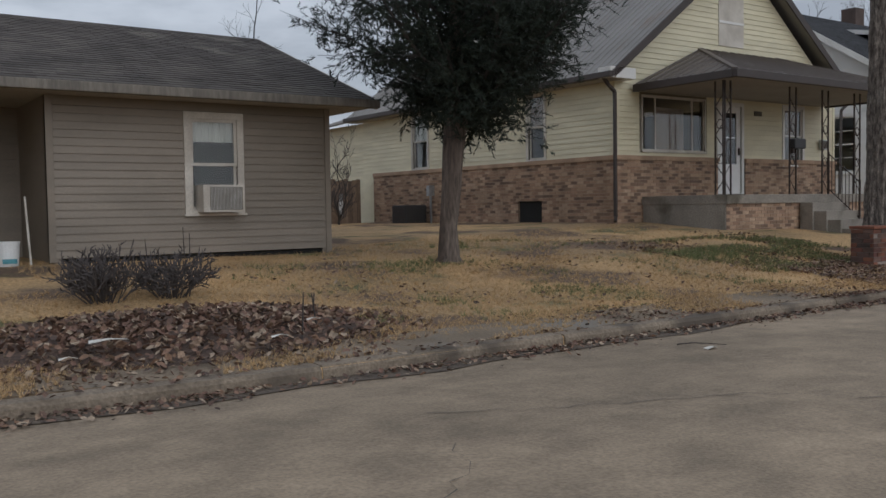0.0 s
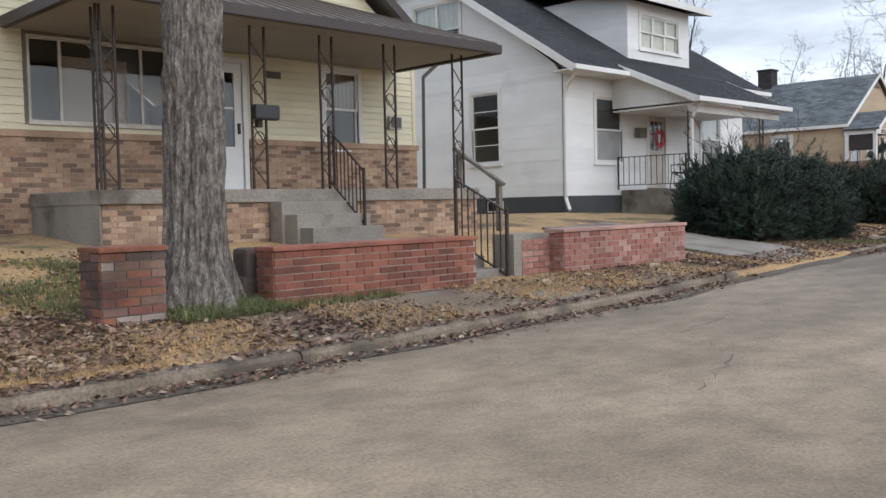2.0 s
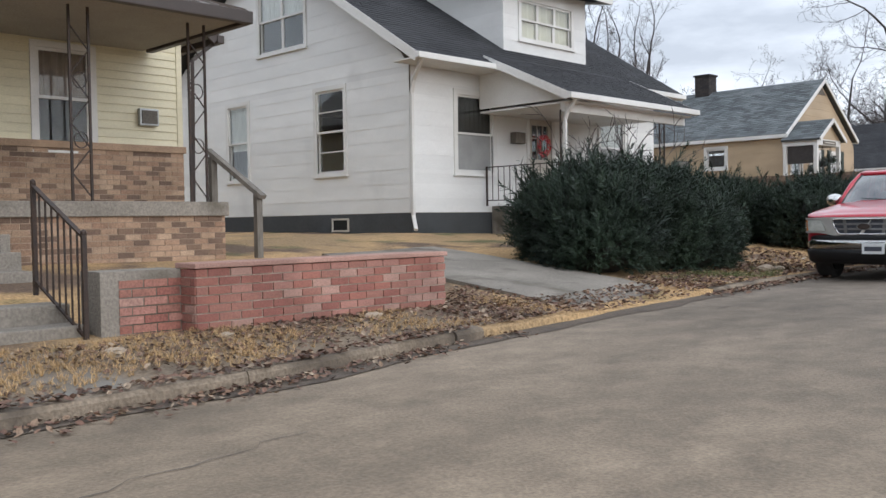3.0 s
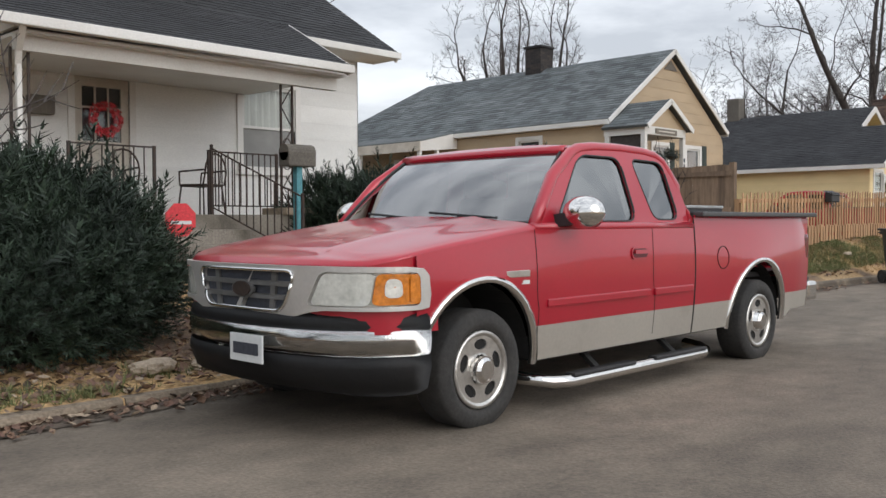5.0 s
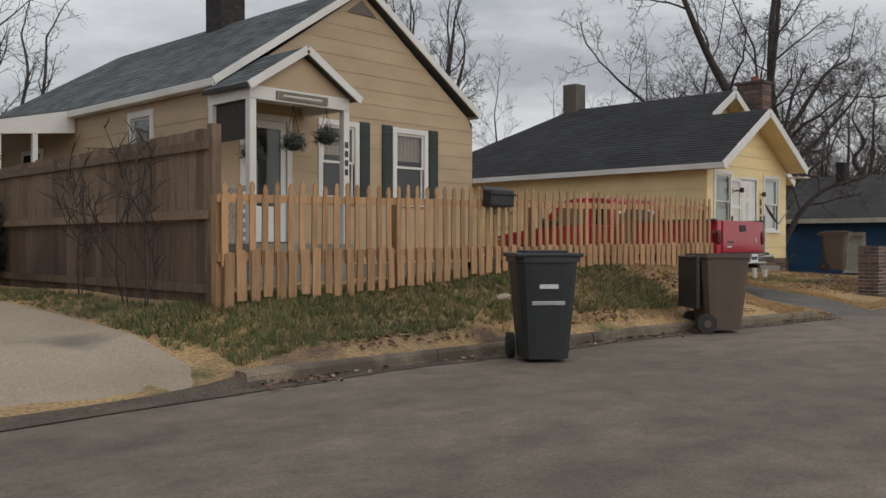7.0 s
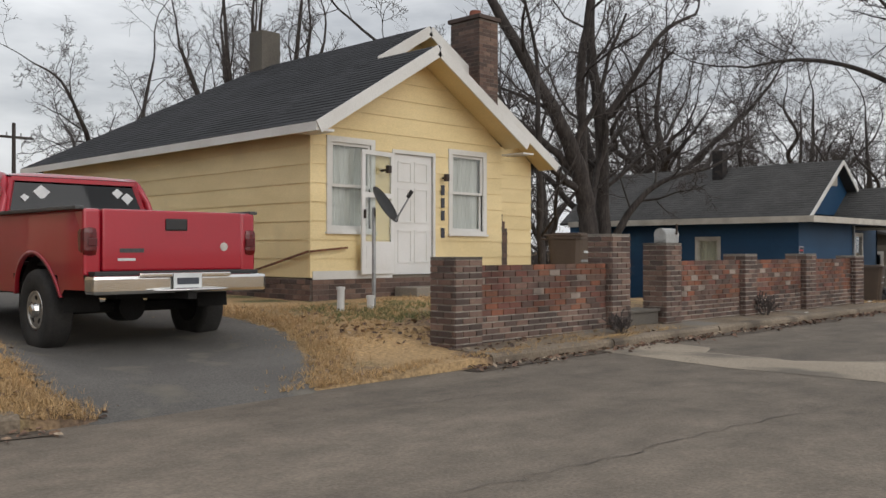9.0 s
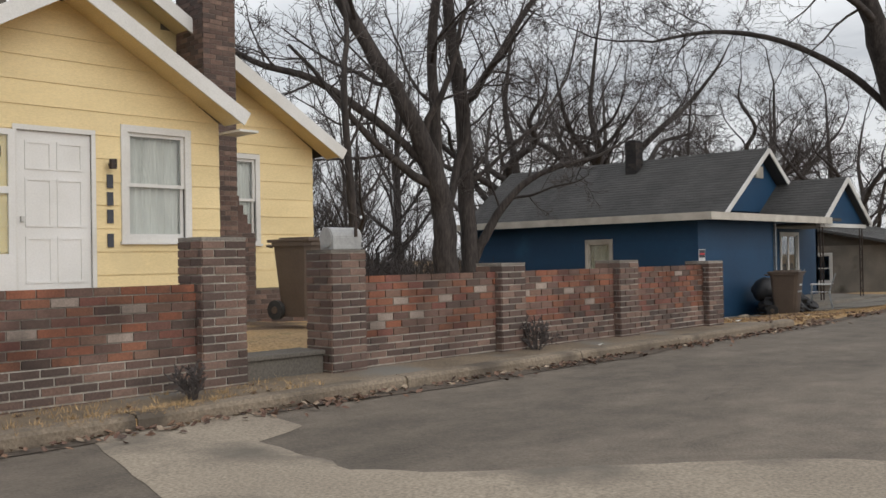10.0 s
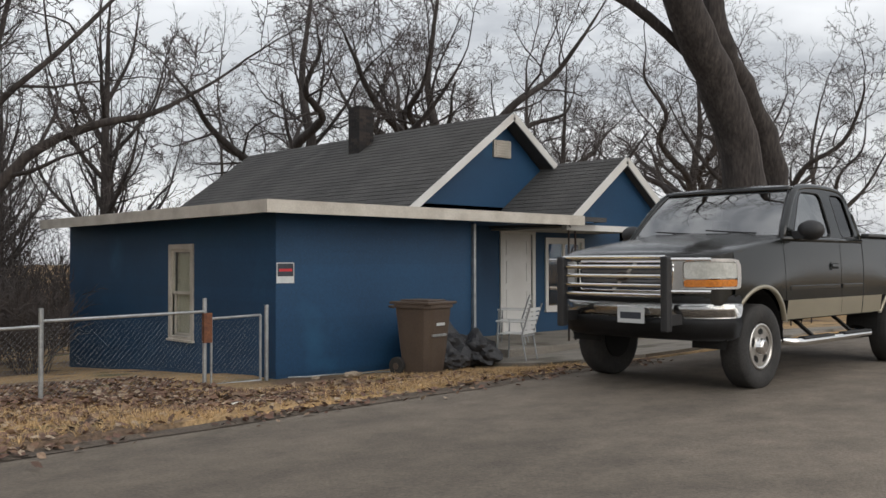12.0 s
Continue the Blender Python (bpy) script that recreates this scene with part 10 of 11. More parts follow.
oak = bare_tree("wide bare tree with crooked outspread limbs behind the blue house", stand(84.4, 26.5), 51, PLAN_OAK, outspread(61, 6, 5.4, 12.0, 0.29, 3.4), BARK_FAR, TWIG, start_limbs=0.3, group="wide bare trees behind the houses")
oak_b = bare_tree("wide bare tree with heavy forking limbs behind the houses", stand(89.6, 25.6), 52, PLAN_OAK, outspread(62, 6, 5.8, 12.5, 0.31, 3.6), BARK_FAR, TWIG, start_limbs=0.3, group="wide bare trees behind the houses")
upright = [[(0, 0, -0.3, 0.24), (0, 0.05, 0.5, 0.18), (0.1, 0.1, 3.4, 0.15), (0.05, 0.0, 6.0, 0.11), (0.2, 0.1, 9.6, 0.03)]]
for k in range(9):
    a, z0 = k * 2.4, 2.4 + 0.55 * k
    c, d, out = math.cos(a), math.sin(a), 2.3 - 0.12 * k
    upright.append([(0.06, 0.06, z0, 0.075), (c * out * 0.4, d * out * 0.4, z0 + 0.7, 0.06), (c * out * 0.8, d * out * 0.8, z0 + 1.7, 0.04), (c * out, d * out, z0 + 3.0, 0.015)])
brushy = bare_tree("upright bare tree thick with brushy twigs beside the blue house", stand(77.0, 26.0), 53, PLAN_SLIM, upright, BARK_FAR, TWIG, start_limbs=0.2)
again(brushy, [(75.6, 30.5, 0.85), (79.6, 31.5, 0.8)], 28)
again(oak, [(95.5, 24.6, 0.8), (112, 40, 1.2)], 26)
again(oak_b, [(108, 26, 0.95)], 27)
again(broad, [(104, 20, 1.1), (124, 34, 1.5), (68.3, 23.5, 0.55), (73.6, 27.5, 0.6)], 21)
again(forked, [(100, 42, 1.3), (118, 24, 1.2)], 23)
again(slim, [(42.3, 30, 1.05), (45.6, 27.5, 0.95), (47.8, 31, 1.0), (40.5, 33, 1.1), (49.5, 34, 1.1), (38.5, 31, 1.0), (43.5, 36, 1.2), (46.6, 35, 1.1), (65.4, 14.4, 0.95), (9.3, 26, 0.75), (11.4, 28, 0.7)], 24)
again(LOW, [(71.4, 27, 1.1), (72.4, 21.8, 1.1), (71.3, 20.3, 1.2), (73.3, 24.2, 1.3), (70.4, 22.5, 1.1), (64.9, 18, 0.8), (74.6, 26.0, 1.2), (75.6, 25.2, 1.0), (41, 27, 0.9), (46, 30, 1.0), (49, 28, 0.9),
            (63.2, 27, 1.1), (12.2, 30, 0.9), (10.4, 21.8, 0.6)], 25)


def far_wood(seed, count, xs, ys, low, high, label):
    """A strip of bare scrub and thin trunks at the edge of the fields."""
    rng = random.Random(seed)
    vs, fs = [], []
    for k in range(count):
        x = rng.uniform(*xs)
        y = rng.uniform(*ys)
        z = ground_z(x, y) - 0.3
        h = rng.uniform(*low) if rng.random() < 0.93 else rng.uniform(*high)
        p, d = Vector((x, y, z)), Vector((rng.gauss(0, 0.15), rng.gauss(0, 0.15), 1))
        r = 0.02 * h / 3
        path = [(p, r), (p + d * h * 0.5 + sway(rng) * 0.2, r * 0.7), (p + d * h + sway(rng) * 0.4, r * 0.2)]
        tube(vs, fs, path, 3)
        for j in range(6):
            q = p + d * h * rng.uniform(0.3, 0.95)
            tube(vs, fs, [(q, r * 0.5), (q + Vector((rng.gauss(0, 0.5), rng.gauss(0, 0.5), rng.uniform(0.3, 1.0))) * h * 0.25, r * 0.15)], 3)
    return tagged(pydata("far_wood", vs, fs, BARK_FAR), label=label, category="wood", kind="stuff")


far_wood(41, 2400, (-20, 190), (66, 84), (1.8, 4.0), (4.5, 7.5), "far strip of bare grey-brown winter wood and scrub")
far_wood(42, 2600, (58, 84), (23, 40), (1.4, 2.8), (3.0, 4.2), "tangled grey-brown scrub along the edge of the field")


def swarm(name, leaf_v, leaf_f, spots, material, parent=None, label="", category="", kind="stuff"):
    """Many copies of one small shape in one mesh: spots are (matrix 3x3, offset)."""
    v = np.array(leaf_v)
    rot = np.array([m for m, _ in spots])
    off = np.array([o for _, o in spots])
    allv = (np.einsum("nij,kj->nki", rot, v) + off[:, None, :]).reshape(-1, 3)
    k, n = len(leaf_v), len(spots)
    faces = [tuple(i + b for i in f) for b in range(0, k * n, k) for f in leaf_f]
    ob = pydata(name, allv.tolist(), faces, material, parent)
    if category:
        return tagged(ob, label=label, category=category, kind=kind)
    return tagged(ob, kind=kind)


def turned(rng, d, s):
    """A 3x3 turn that carries z to d with a random spin, scaled by s."""
    q = Vector(d).to_track_quat("Z", "Y").to_matrix() @ Matrix.Rotation(rng.uniform(0, 6.28), 3, "Z")
    return np.array(q) * s


def spray_shape(n, length, width, spread, seed):
    """A feathery spray along z: narrow leaflets to both sides of a stem."""
    rng = random.Random(seed)
    v, f = [], []
    for k in range(n):
        z = length * (k + 0.5) / n
        a = rng.uniform(0, 6.28)
        reach = spread * (1.05 - 0.7 * k / n) * rng.uniform(0.7, 1.2)
        c, s = math.cos(a), math.sin(a)
        tip = (c * reach, s * reach, z + reach * 0.9)
        w = width
        b = len(v)
        v += [(-s * w, c * w, z), (s * w, -c * w, z), tip]
        f.append((b, b + 1, b + 2))
    b = len(v)
    v += [(width * 0.6, 0, 0), (-width * 0.6, 0, 0), (0, 0, length * 1.08), (0, width * 0.6, 0), (0, -width * 0.6, 0)]
    f += [(b, b + 1, b + 2), (b + 3, b + 4, b + 2)]
    return v, f


def juniper(label, lobes, seed, count, base):
    """A dense evergreen bush of feathery sprays over a core painted dark as inner shade; lobes are (x, y, z, rx, ry,
    rz).
    """
    rng = random.Random(seed)
    cx, cy = lobes[0][0], lobes[0][1]
    t = thing("juniper_bush", label, "bush", "evergreen bushes", at=Matrix.Translation((cx, cy, base)))
    lob = [(x - cx, y - cy, z - base, a, b, c) for x, y, z, a, b, c in lobes]
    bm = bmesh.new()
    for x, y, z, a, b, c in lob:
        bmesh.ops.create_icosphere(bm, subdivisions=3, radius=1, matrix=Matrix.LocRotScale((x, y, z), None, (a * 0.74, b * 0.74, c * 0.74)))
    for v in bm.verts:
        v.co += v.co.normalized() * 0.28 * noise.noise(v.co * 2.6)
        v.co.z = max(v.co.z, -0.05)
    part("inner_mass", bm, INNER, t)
    shape = spray_shape(22, 0.22, 0.006, 0.07, seed)
    spots = []
    area = [a * b + b * c + a * c for _, _, _, a, b, c in lob]
    while len(spots) < count:
        x, y, z, a, b, c = rng.choices(lob, area)[0]
        n = sway(rng).normalized()
        if n.z < -0.55:
            continue
        lump = 1 + 0.16 * noise.noise(Vector((x + n.x * a, y + n.y * b, z + n.z * c)) * 2.1) + 0.07 * noise.noise(Vector((n.x * a, n.y * b, n.z * c)) * 6)
        f = lump * (1 - 0.3 * rng.random() ** 1.6)
        p = Vector((x + n.x * a * f, y + n.y * b * f, z + n.z * c * f))
        if p.z < 0.02 or any(((p.x - q[0]) / q[3]) ** 2 + ((p.y - q[1]) / q[4]) ** 2 + ((p.z - q[2]) / q[5]) ** 2 < 0.4 for q in lob):
            continue
        d = Vector((n.x / a, n.y / b, n.z / c)).normalized() * 0.8 + Vector((0, 0, 0.45)) + sway(rng) * 0.28
        s = rng.uniform(0.7, 1.35)
        if rng.random() < 0.06 and n.z > 0.15:
            s *= 2.0
        spots.append((turned(rng, d, s), p))
    swarm("foliage", *shape, spots, JUNIPER, t)
    return t


# near-black colour of the bush cores, painted as shade between the sprays
INNER = mat("bush_inner_shade", (0.012, 0.014, 0.01), (0.02, 0.018, 0.013), scale=4, rough=1.0, bump=0.3)
juniper("dense dark green juniper hedge with feathery tips", [(26.4, 8.3, 0.86, 1.75, 1.3, 0.93), (25.2, 8.2, 0.82, 1.1, 1.15, 0.9), (27.6, 8.2, 0.7, 1.05, 1.1, 0.8), (26.9, 7.7, 0.56, 1.3, 0.85, 0.7), (24.9, 7.8, 0.6, 0.8, 0.8, 0.62)], 31, 10500, 0.12)
juniper("dark green juniper bush at the edge of the concrete driveway", [(34.6, 8.5, 0.82, 1.5, 1.15, 0.92), (35.35, 8.25, 0.7, 0.9, 0.95, 0.78), (35.2, 8.9, 0.88, 0.9, 0.9, 0.9), (35.6, 7.95, 0.46, 0.6, 0.65, 0.55)], 32, 6500, 0.1)
juniper("dark evergreen bush beside the white porch", [(33.55, 10.6, 0.9, 1.0, 0.95, 0.95), (34.4, 10.1, 0.85, 0.95, 0.9, 0.9), (33.1, 11.2, 0.95, 0.7, 0.8, 0.85)], 33, 4200, 0.3)


def cedar():
    rng = random.Random(51)
    x, y = 5.5, 9.5
    t = thing("cedar_tree", "dark evergreen cedar with a patchy pale trunk on the lawn", "tree", at=stand(x, y))
    vs, fs = [], []
    rows = [(0, 0, -0.2, 0.2), (0, 0, 0.1, 0.165), (0.0, 0.0, 0.5, 0.135), (0.06, 0.0, 1.0, 0.14), (0.1, 0, 1.6, 0.16), (0.16, 0, 2.0, 0.175), (0.2, 0, 2.6, 0.15), (0.22, 0, 4, 0.12), (0.2, 0, 6, 0.07), (0.2, 0, 8.2, 0.02)]
    tube(vs, fs, [(Vector(r[:3]), r[3] * rng.uniform(0.95, 1.05)) for r in rows], 12)
    for k in range(4):
        a = k * 1.57 + 0.6
        tube(vs, fs, [(Vector((0, 0, 0.2)), 0.07), (Vector((math.cos(a) * 0.24, math.sin(a) * 0.24, -0.06)), 0.03)], 6)
    pydata("trunk", vs, fs, BARK_RED, t, smooth=True)
    lv, lf, spots = [], [], []
    shape = spray_shape(17, 0.19, 0.0068, 0.07, 5)
    for k in range(74):
        z = lerp(2.0, 7.6, (k / 74) ** 1.35)
        a = k * 2.4 + rng.uniform(-0.3, 0.3)
        reach = (2.4 if z < 5 else lerp(2.4, 0.5, (z - 5) / 2.6)) * rng.uniform(0.75, 1.1) * (0.55 if z < 2.2 else 1)
        up = 0.42 + rng.uniform(-0.06, 0.12)
        p, d = Vector((0.22, 0, z)), Vector((math.cos(a) + 0.16, math.sin(a) - 0.1, up)).normalized()
        path = [(p, 0.035)]
        for j in range(7):
            d = (d + sway(rng) * 0.1 + Vector((0, 0, 0.02))).normalized()
            p = p + d * reach / 7
            path.append((p, 0.035 * (1 - 0.11 * (j + 1))))
        tube(lv, lf, path, 5)
        for j in range(2, 8):
            q0 = path[j][0]
            for m in range(3):
                dd = (path[j][0] - path[j - 1][0]).normalized() + sway(rng) * 0.6
                end = q0 + dd * rng.uniform(0.2, 0.5)
                tube(lv, lf, [(q0, 0.008), (end, 0.003)], 3)
                for i in range(6):
                    c = q0.lerp(end, rng.uniform(0.2, 1.1)) + sway(rng) * 0.1
                    spots.append((turned(rng, dd.normalized() + sway(rng) * 0.5 + Vector((0, 0, -0.1)), rng.uniform(0.7, 1.3)), c))
        for i in range(190):
            f = rng.random() ** 0.8
            j = min(int(f * 7), 6)
            c = path[j][0].lerp(path[j + 1][0], f * 7 - j) + sway(rng) * 0.2
            spots.append((turned(rng, sway(rng) + Vector((0, 0, 0.3)), rng.uniform(0.7, 1.3)), c))
    pydata("limb_network", lv, lf, BARK_FAR, t)
    swarm("crown", *shape, spots, NEEDLE, t)


cedar()


def maple():
    rng = random.Random(61)
    t = thing("tree", "thick old tree trunk with ridged grey bark and knots", "tree", at=stand(12.62, 6.95))
    sides, rings = 132, 120
    vs, fs = [], []
    for i in range(rings):
        f = i / (rings - 1)
        z = -0.35 + 9.3 * f ** 1.25
        flare = 0.3 * math.exp(-max(z + 0.1, 0) / 0.28)
        r = 0.265 - 0.008 * z + flare * 0.5
        for k in range(sides):
            a = 2 * math.pi * k / sides
            root = flare * 0.9 * max(0, math.cos(a * 5 + 0.7)) ** 2
            ridge = 0.03 * abs(noise.noise(Vector((math.cos(a) * 4.2, math.sin(a) * 4.2, z * 0.55)))) * 2 - 0.03
            ridge += 0.085 * min(0.4, abs(noise.noise(Vector((math.cos(a) * 8.5, math.sin(a) * 8.5, z * 1.7))))) + 0.02 * noise.noise(Vector((math.cos(a) * 19, math.sin(a) * 19, z * 6)))
            knot = sum(0.06 * math.exp(-((z - kz) / 0.12) ** 2 - ((a - ka) / 0.3) ** 2) for kz, ka in ((1.5, 4.4), (2.5, 5.0), (2.1, 3.6), (3.2, 4.2)))
            q = r + root + ridge + knot
            vs.append((0.02 * z + math.cos(a) * q, math.sin(a) * q, z))
    for i in range(rings - 1):
        for k in range(sides):
            fs.append((i * sides + k, i * sides + (k + 1) % sides, (i + 1) * sides + (k + 1) % sides, (i + 1) * sides + k))
    pydata("trunk", vs, fs, BARK, t, smooth=True)
    limbs = []
    for k in range(7):
        a = k * 2.4
        z = rng.uniform(6.2, 8.8)
        grow(rng, limbs, Vector((0.15, 0, z)), Vector((math.cos(a), math.sin(a), 0.9)), rng.uniform(4, 6), rng.uniform(0.1, 0.16), 1, PLAN_TALL)
    cv, cf, wv, wf = [], [], [], []
    for level, path in limbs:
        tube(*((cv, cf) if level <= 2 else (wv, wf)), path, 6 if level <= 2 else 3)
    pydata("limb_network", cv, cf, BARK, t, smooth=True)
    tagged(pydata("crown", wv, wf, TWIG, t), kind="stuff")


maple()


def twig_shrub(label, x, y, height, radius, count, seed, material=None, z=None):
    rng = random.Random(seed)
    t = thing("bare_shrub", label, "shrub", "bare shrubs", at=Matrix.Translation((x, y, ground_z(x, y) if z is None else z)))
    out = []
    for k in range(count):
        a, tilt = rng.uniform(0, 6.28), rng.uniform(0.1, 0.9) * radius / height
        grow(rng, out, Vector((math.cos(a), math.sin(a), 0)) * rng.uniform(0, radius * 0.25), Vector((math.cos(a) * tilt, math.sin(a) * tilt, 1)), height * rng.uniform(0.7, 1.1), 0.008, 0,
             [(5, 0.12, 0.02, 5, 34, 0.45), (3, 0.16, 0.03, 3, 36, 0.5), (2, 0.2, 0.02, 0, 30, 0.5)])
    vs, fs = [], []
    for _, path in out:
        tube(vs, fs, path, 3)
    tagged(pydata("twig_tangle", vs, fs, material or TWIG, t), kind="stuff")
    return t


twig_shrub("low bare brown shrub behind a pile of leaves", 0.25, 8.15, 0.5, 0.75, 50, 71)
twig_shrub("low bare brown shrub behind a pile of leaves", 0.95, 8.1, 0.45, 0.7, 46, 72)
twig_shrub("bare leafless shrub growing up through the hedge", 26.5, 8.75, 2.35, 0.55, 14, 73)
twig_shrub("dry weeds at the foot of the brick wall", 57.3, 6.72, 0.26, 0.25, 12, 75)
twig_shrub("dry weeds at the foot of the brick wall", 61.7, 6.95, 0.34, 0.3, 14, 76)
for i, (x, y) in enumerate(((40.62, 9.6), (40.68, 10.2), (40.7, 11.4))):
    twig_shrub("dry climbing vine on the weathered board fence", x, y, 1.7, 0.16, 3, 77 + i, BARK_FAR)
juniper("small dark evergreen beside the board fence", [(40.62, 14.6, 0.95, 0.3, 0.34, 0.7), (40.62, 14.7, 1.5, 0.2, 0.24, 0.5)], 34, 620, 0.4)
twig_shrub("tall dry brush behind the houses", 8.6, 20.6, 1.7, 0.9, 26, 81)
twig_shrub("tall dry brush behind the houses", 9.2, 22.5, 1.9, 1.0, 26, 82)
twig_shrub("tall dry brush behind the houses", 10.6, 23.4, 1.5, 1.0, 22, 83)
for i in range(6):
    twig_shrub("brown scrub beside the blue house", 70.6 + i * 0.45, 19.6 + (i * 29 % 7) * 0.5, 1.9, 1.1, 46, 120 + i)
for i in range(16):
    twig_shrub("brown scrub behind the brick wall", 64.0 + i * 0.58, 17.0 + (i * 37 % 11) * 0.55, 1.7, 1.2, 42, 90 + i)

# leaves, grass and litter
LEAF_V = [(-0.5, 0, 0), (-0.12, 0.32, 0.1), (-0.12, -0.3, 0.06), (0.16, 0.34, 0.16), (0.16, -0.34, 0.12), (0.58, 0.03, 0.14), (0.05, 0, -0.02)]
LEAF_F = [(0, 6, 1), (0, 2, 6), (1, 6, 3), (2, 4, 6), (3, 6, 5), (4, 5, 6)]
TUFT_V, TUFT_F = [], []
_r = random.Random(5)
for k in range(8):
    a, lean, h = k * 0.785 + _r.uniform(-0.3, 0.3), _r.uniform(0.3, 1.1), _r.uniform(0.6, 1.15)
    b = len(TUFT_V)
    TUFT_V += [(math.cos(a) * 0.12 - math.sin(a) * 0.06, math.sin(a) * 0.12 + math.cos(a) * 0.06, -0.1), (math.cos(a) * 0.12 + math.sin(a) * 0.06, math.sin(a) * 0.12 - math.cos(a) * 0.06, -0.1),
               (math.cos(a) * (0.12 + lean), math.sin(a) * (0.12 + lean), h)]
    TUFT_F.append((b, b + 1, b + 2))


def leaf_spots(rng, n, place, size, tilt=0.35):
    spots = []
    while len(spots) < n:
        p = place(rng)
        if p is None:
            continue
        spots.append((turned(rng, Vector((rng.gauss(0, tilt), rng.gauss(0, tilt), 1)), size * rng.uniform(0.6, 1.35)), np.array(p)))
    return spots


def lawn(x0, x1, d0, d1, lift=0.0, keep=None):
    """Random places on the ground between two distances from the street's edge."""
    def place(rng):
        x = rng.uniform(x0, x1)
        y = edge(x) + rng.uniform(d0, d1)
        if keep and not keep(x, y, rng):
            return None
        return (x, y, ground_z(x, y) + lift)
    return place


def clumped(scale, level, seed):
    return lambda x, y, rng: noise.noise(Vector((x * scale, y * scale, seed))) + rng.uniform(-0.25, 0.25) > level


def gutter(x0, x1):
    def place(rng):
        x = rng.uniform(x0, x1)
        d = -abs(rng.gauss(0, 0.16))
        if noise.noise(Vector((x * 0.8, 0, 7))) + rng.uniform(-0.5, 0.35) < -0.2:
            return None
        return (x, edge(x) + d - 0.03, road_z(x, edge(x) + d) + 0.012 + rng.uniform(0, 0.02))
    return place


def pile(rng):
    """A long heap of leaves on the lawn beside the drive."""
    u, v = rng.gauss(0, 0.45), rng.gauss(0, 0.42)
    if u * u + v * v > 1.3:
        return None
    x, y = 0.35 + u * 2.1 + v * 0.15, 6.1 + v * 1.55
    if y < edge(x) + 0.2 or x < -1.4:
        return None
    return (x, y, ground_z(x, y) + rng.uniform(0.0, 0.2) * max(0.0, 1 - (u * u + v * v) / 1.2))


rng_leaf = random.Random(77)
heap_v, heap_f = [], []
for j in range(25):
    for i in range(25):
        u, v = (i / 12 - 1) * 1.1, (j / 12 - 1) * 1.1
        x, y = 0.35 + u * 2.1 + v * 0.15, 6.1 + v * 1.55
        y = max(y, edge(x) + 0.25)
        heap_v.append((x, y, ground_z(x, y) - 0.03 + 0.19 * max(0.0, 1 - (u * u + v * v)) * (0.75 + 0.5 * noise.noise(Vector((x * 2, y * 2, 0))))))
heap_f = [(j * 25 + i, j * 25 + i + 1, (j + 1) * 25 + i + 1, (j + 1) * 25 + i) for j in range(24) for i in range(24)]
LEAF_BED = mat("leaf_bed", (0.1, 0.063, 0.043), (0.06, 0.04, 0.03), scale=5, rough=0.95, bump=1.0, fine=35, grain=0.5)
heap = tagged(pydata("leaf_pile", heap_v, heap_f, LEAF_BED, smooth=True), label="heap of damp red-brown dead leaves on the lawn", category="leaves", kind="stuff")
swarm("loose_leaves", LEAF_V, LEAF_F, leaf_spots(rng_leaf, 6500, pile, 0.062, 0.7), LEAF, heap)


def litter(label, spots, material=None, shape=None, name="leaf_litter", category="leaves"):
    return swarm(name, *(shape or (LEAF_V, LEAF_F)), spots, material or LEAF, None, label, category)


litter("dead leaves blown along the kerb", leaf_spots(rng_leaf, 2600, gutter(-1.5, 20), 0.045) + leaf_spots(rng_leaf, 1500, gutter(24.2, 36), 0.06) + leaf_spots(rng_leaf, 1100, lawn(21.0, 25.6, -0.15, 0.9, 0.03), 0.055) + leaf_spots(rng_leaf, 300, gutter(40, 50), 0.05)
       + leaf_spots(rng_leaf, 1200, gutter(54, 76), 0.06))
litter("dead leaves scattered on the lawn of the cream house", leaf_spots(rng_leaf, 700, lawn(2, 13, 0.5, 6, 0.02, clumped(0.5, 0.12, 1)), 0.055)
       + leaf_spots(rng_leaf, 1500, lawn(9.0, 13.4, 1.6, 5.2, 0.02, clumped(0.8, -0.1, 21)), 0.06) + leaf_spots(rng_leaf, 3600, lawn(9.6, 13.4, 0.3, 2.2, 0.025, clumped(0.7, -0.25, 22)), 0.058) + leaf_spots(rng_leaf, 1500, lawn(18.5, 22, 0.1, 1.9, 0.03, clumped(0.8, -0.2, 24)), 0.055) + leaf_spots(rng_leaf, 3000, lawn(13, 21, 0.05, 1.4, 0.03, clumped(0.9, -0.05, 2)), 0.045))
litter("fallen leaves beneath the juniper hedge", leaf_spots(rng_leaf, 1300, lawn(24.3, 29.5, 0.05, 1.3, 0.02), 0.065) + leaf_spots(rng_leaf, 900, lawn(28.4, 32.5, 0.6, 3.6, 0.02), 0.075))
litter("leaves on the bank below the fence", leaf_spots(rng_leaf, 1500, lawn(40.1, 50, 0.15, 1.7, 0.02, clumped(0.7, -0.05, 3)), 0.06))
litter("leaves beside the driveway of the yellow house", leaf_spots(rng_leaf, 500, lawn(54.2, 58, 0.2, 3.5, 0.02, clumped(0.9, 0.1, 4)), 0.06))
litter("thick fallen leaves before the chain-link fence", leaf_spots(rng_leaf, 2700, lawn(66.6, 75.4, -0.15, 3.4, 0.015, clumped(0.4, -0.15, 5)), 0.065))
litter("brown leaf mould in the yard behind the chain-link fence", leaf_spots(rng_leaf, 5200, lambda r: (lambda x, y: (x, y, ground_z(x, y) + 0.015))(r.uniform(67.2, 72.2), r.uniform(7.9, 13.5)), 0.085))


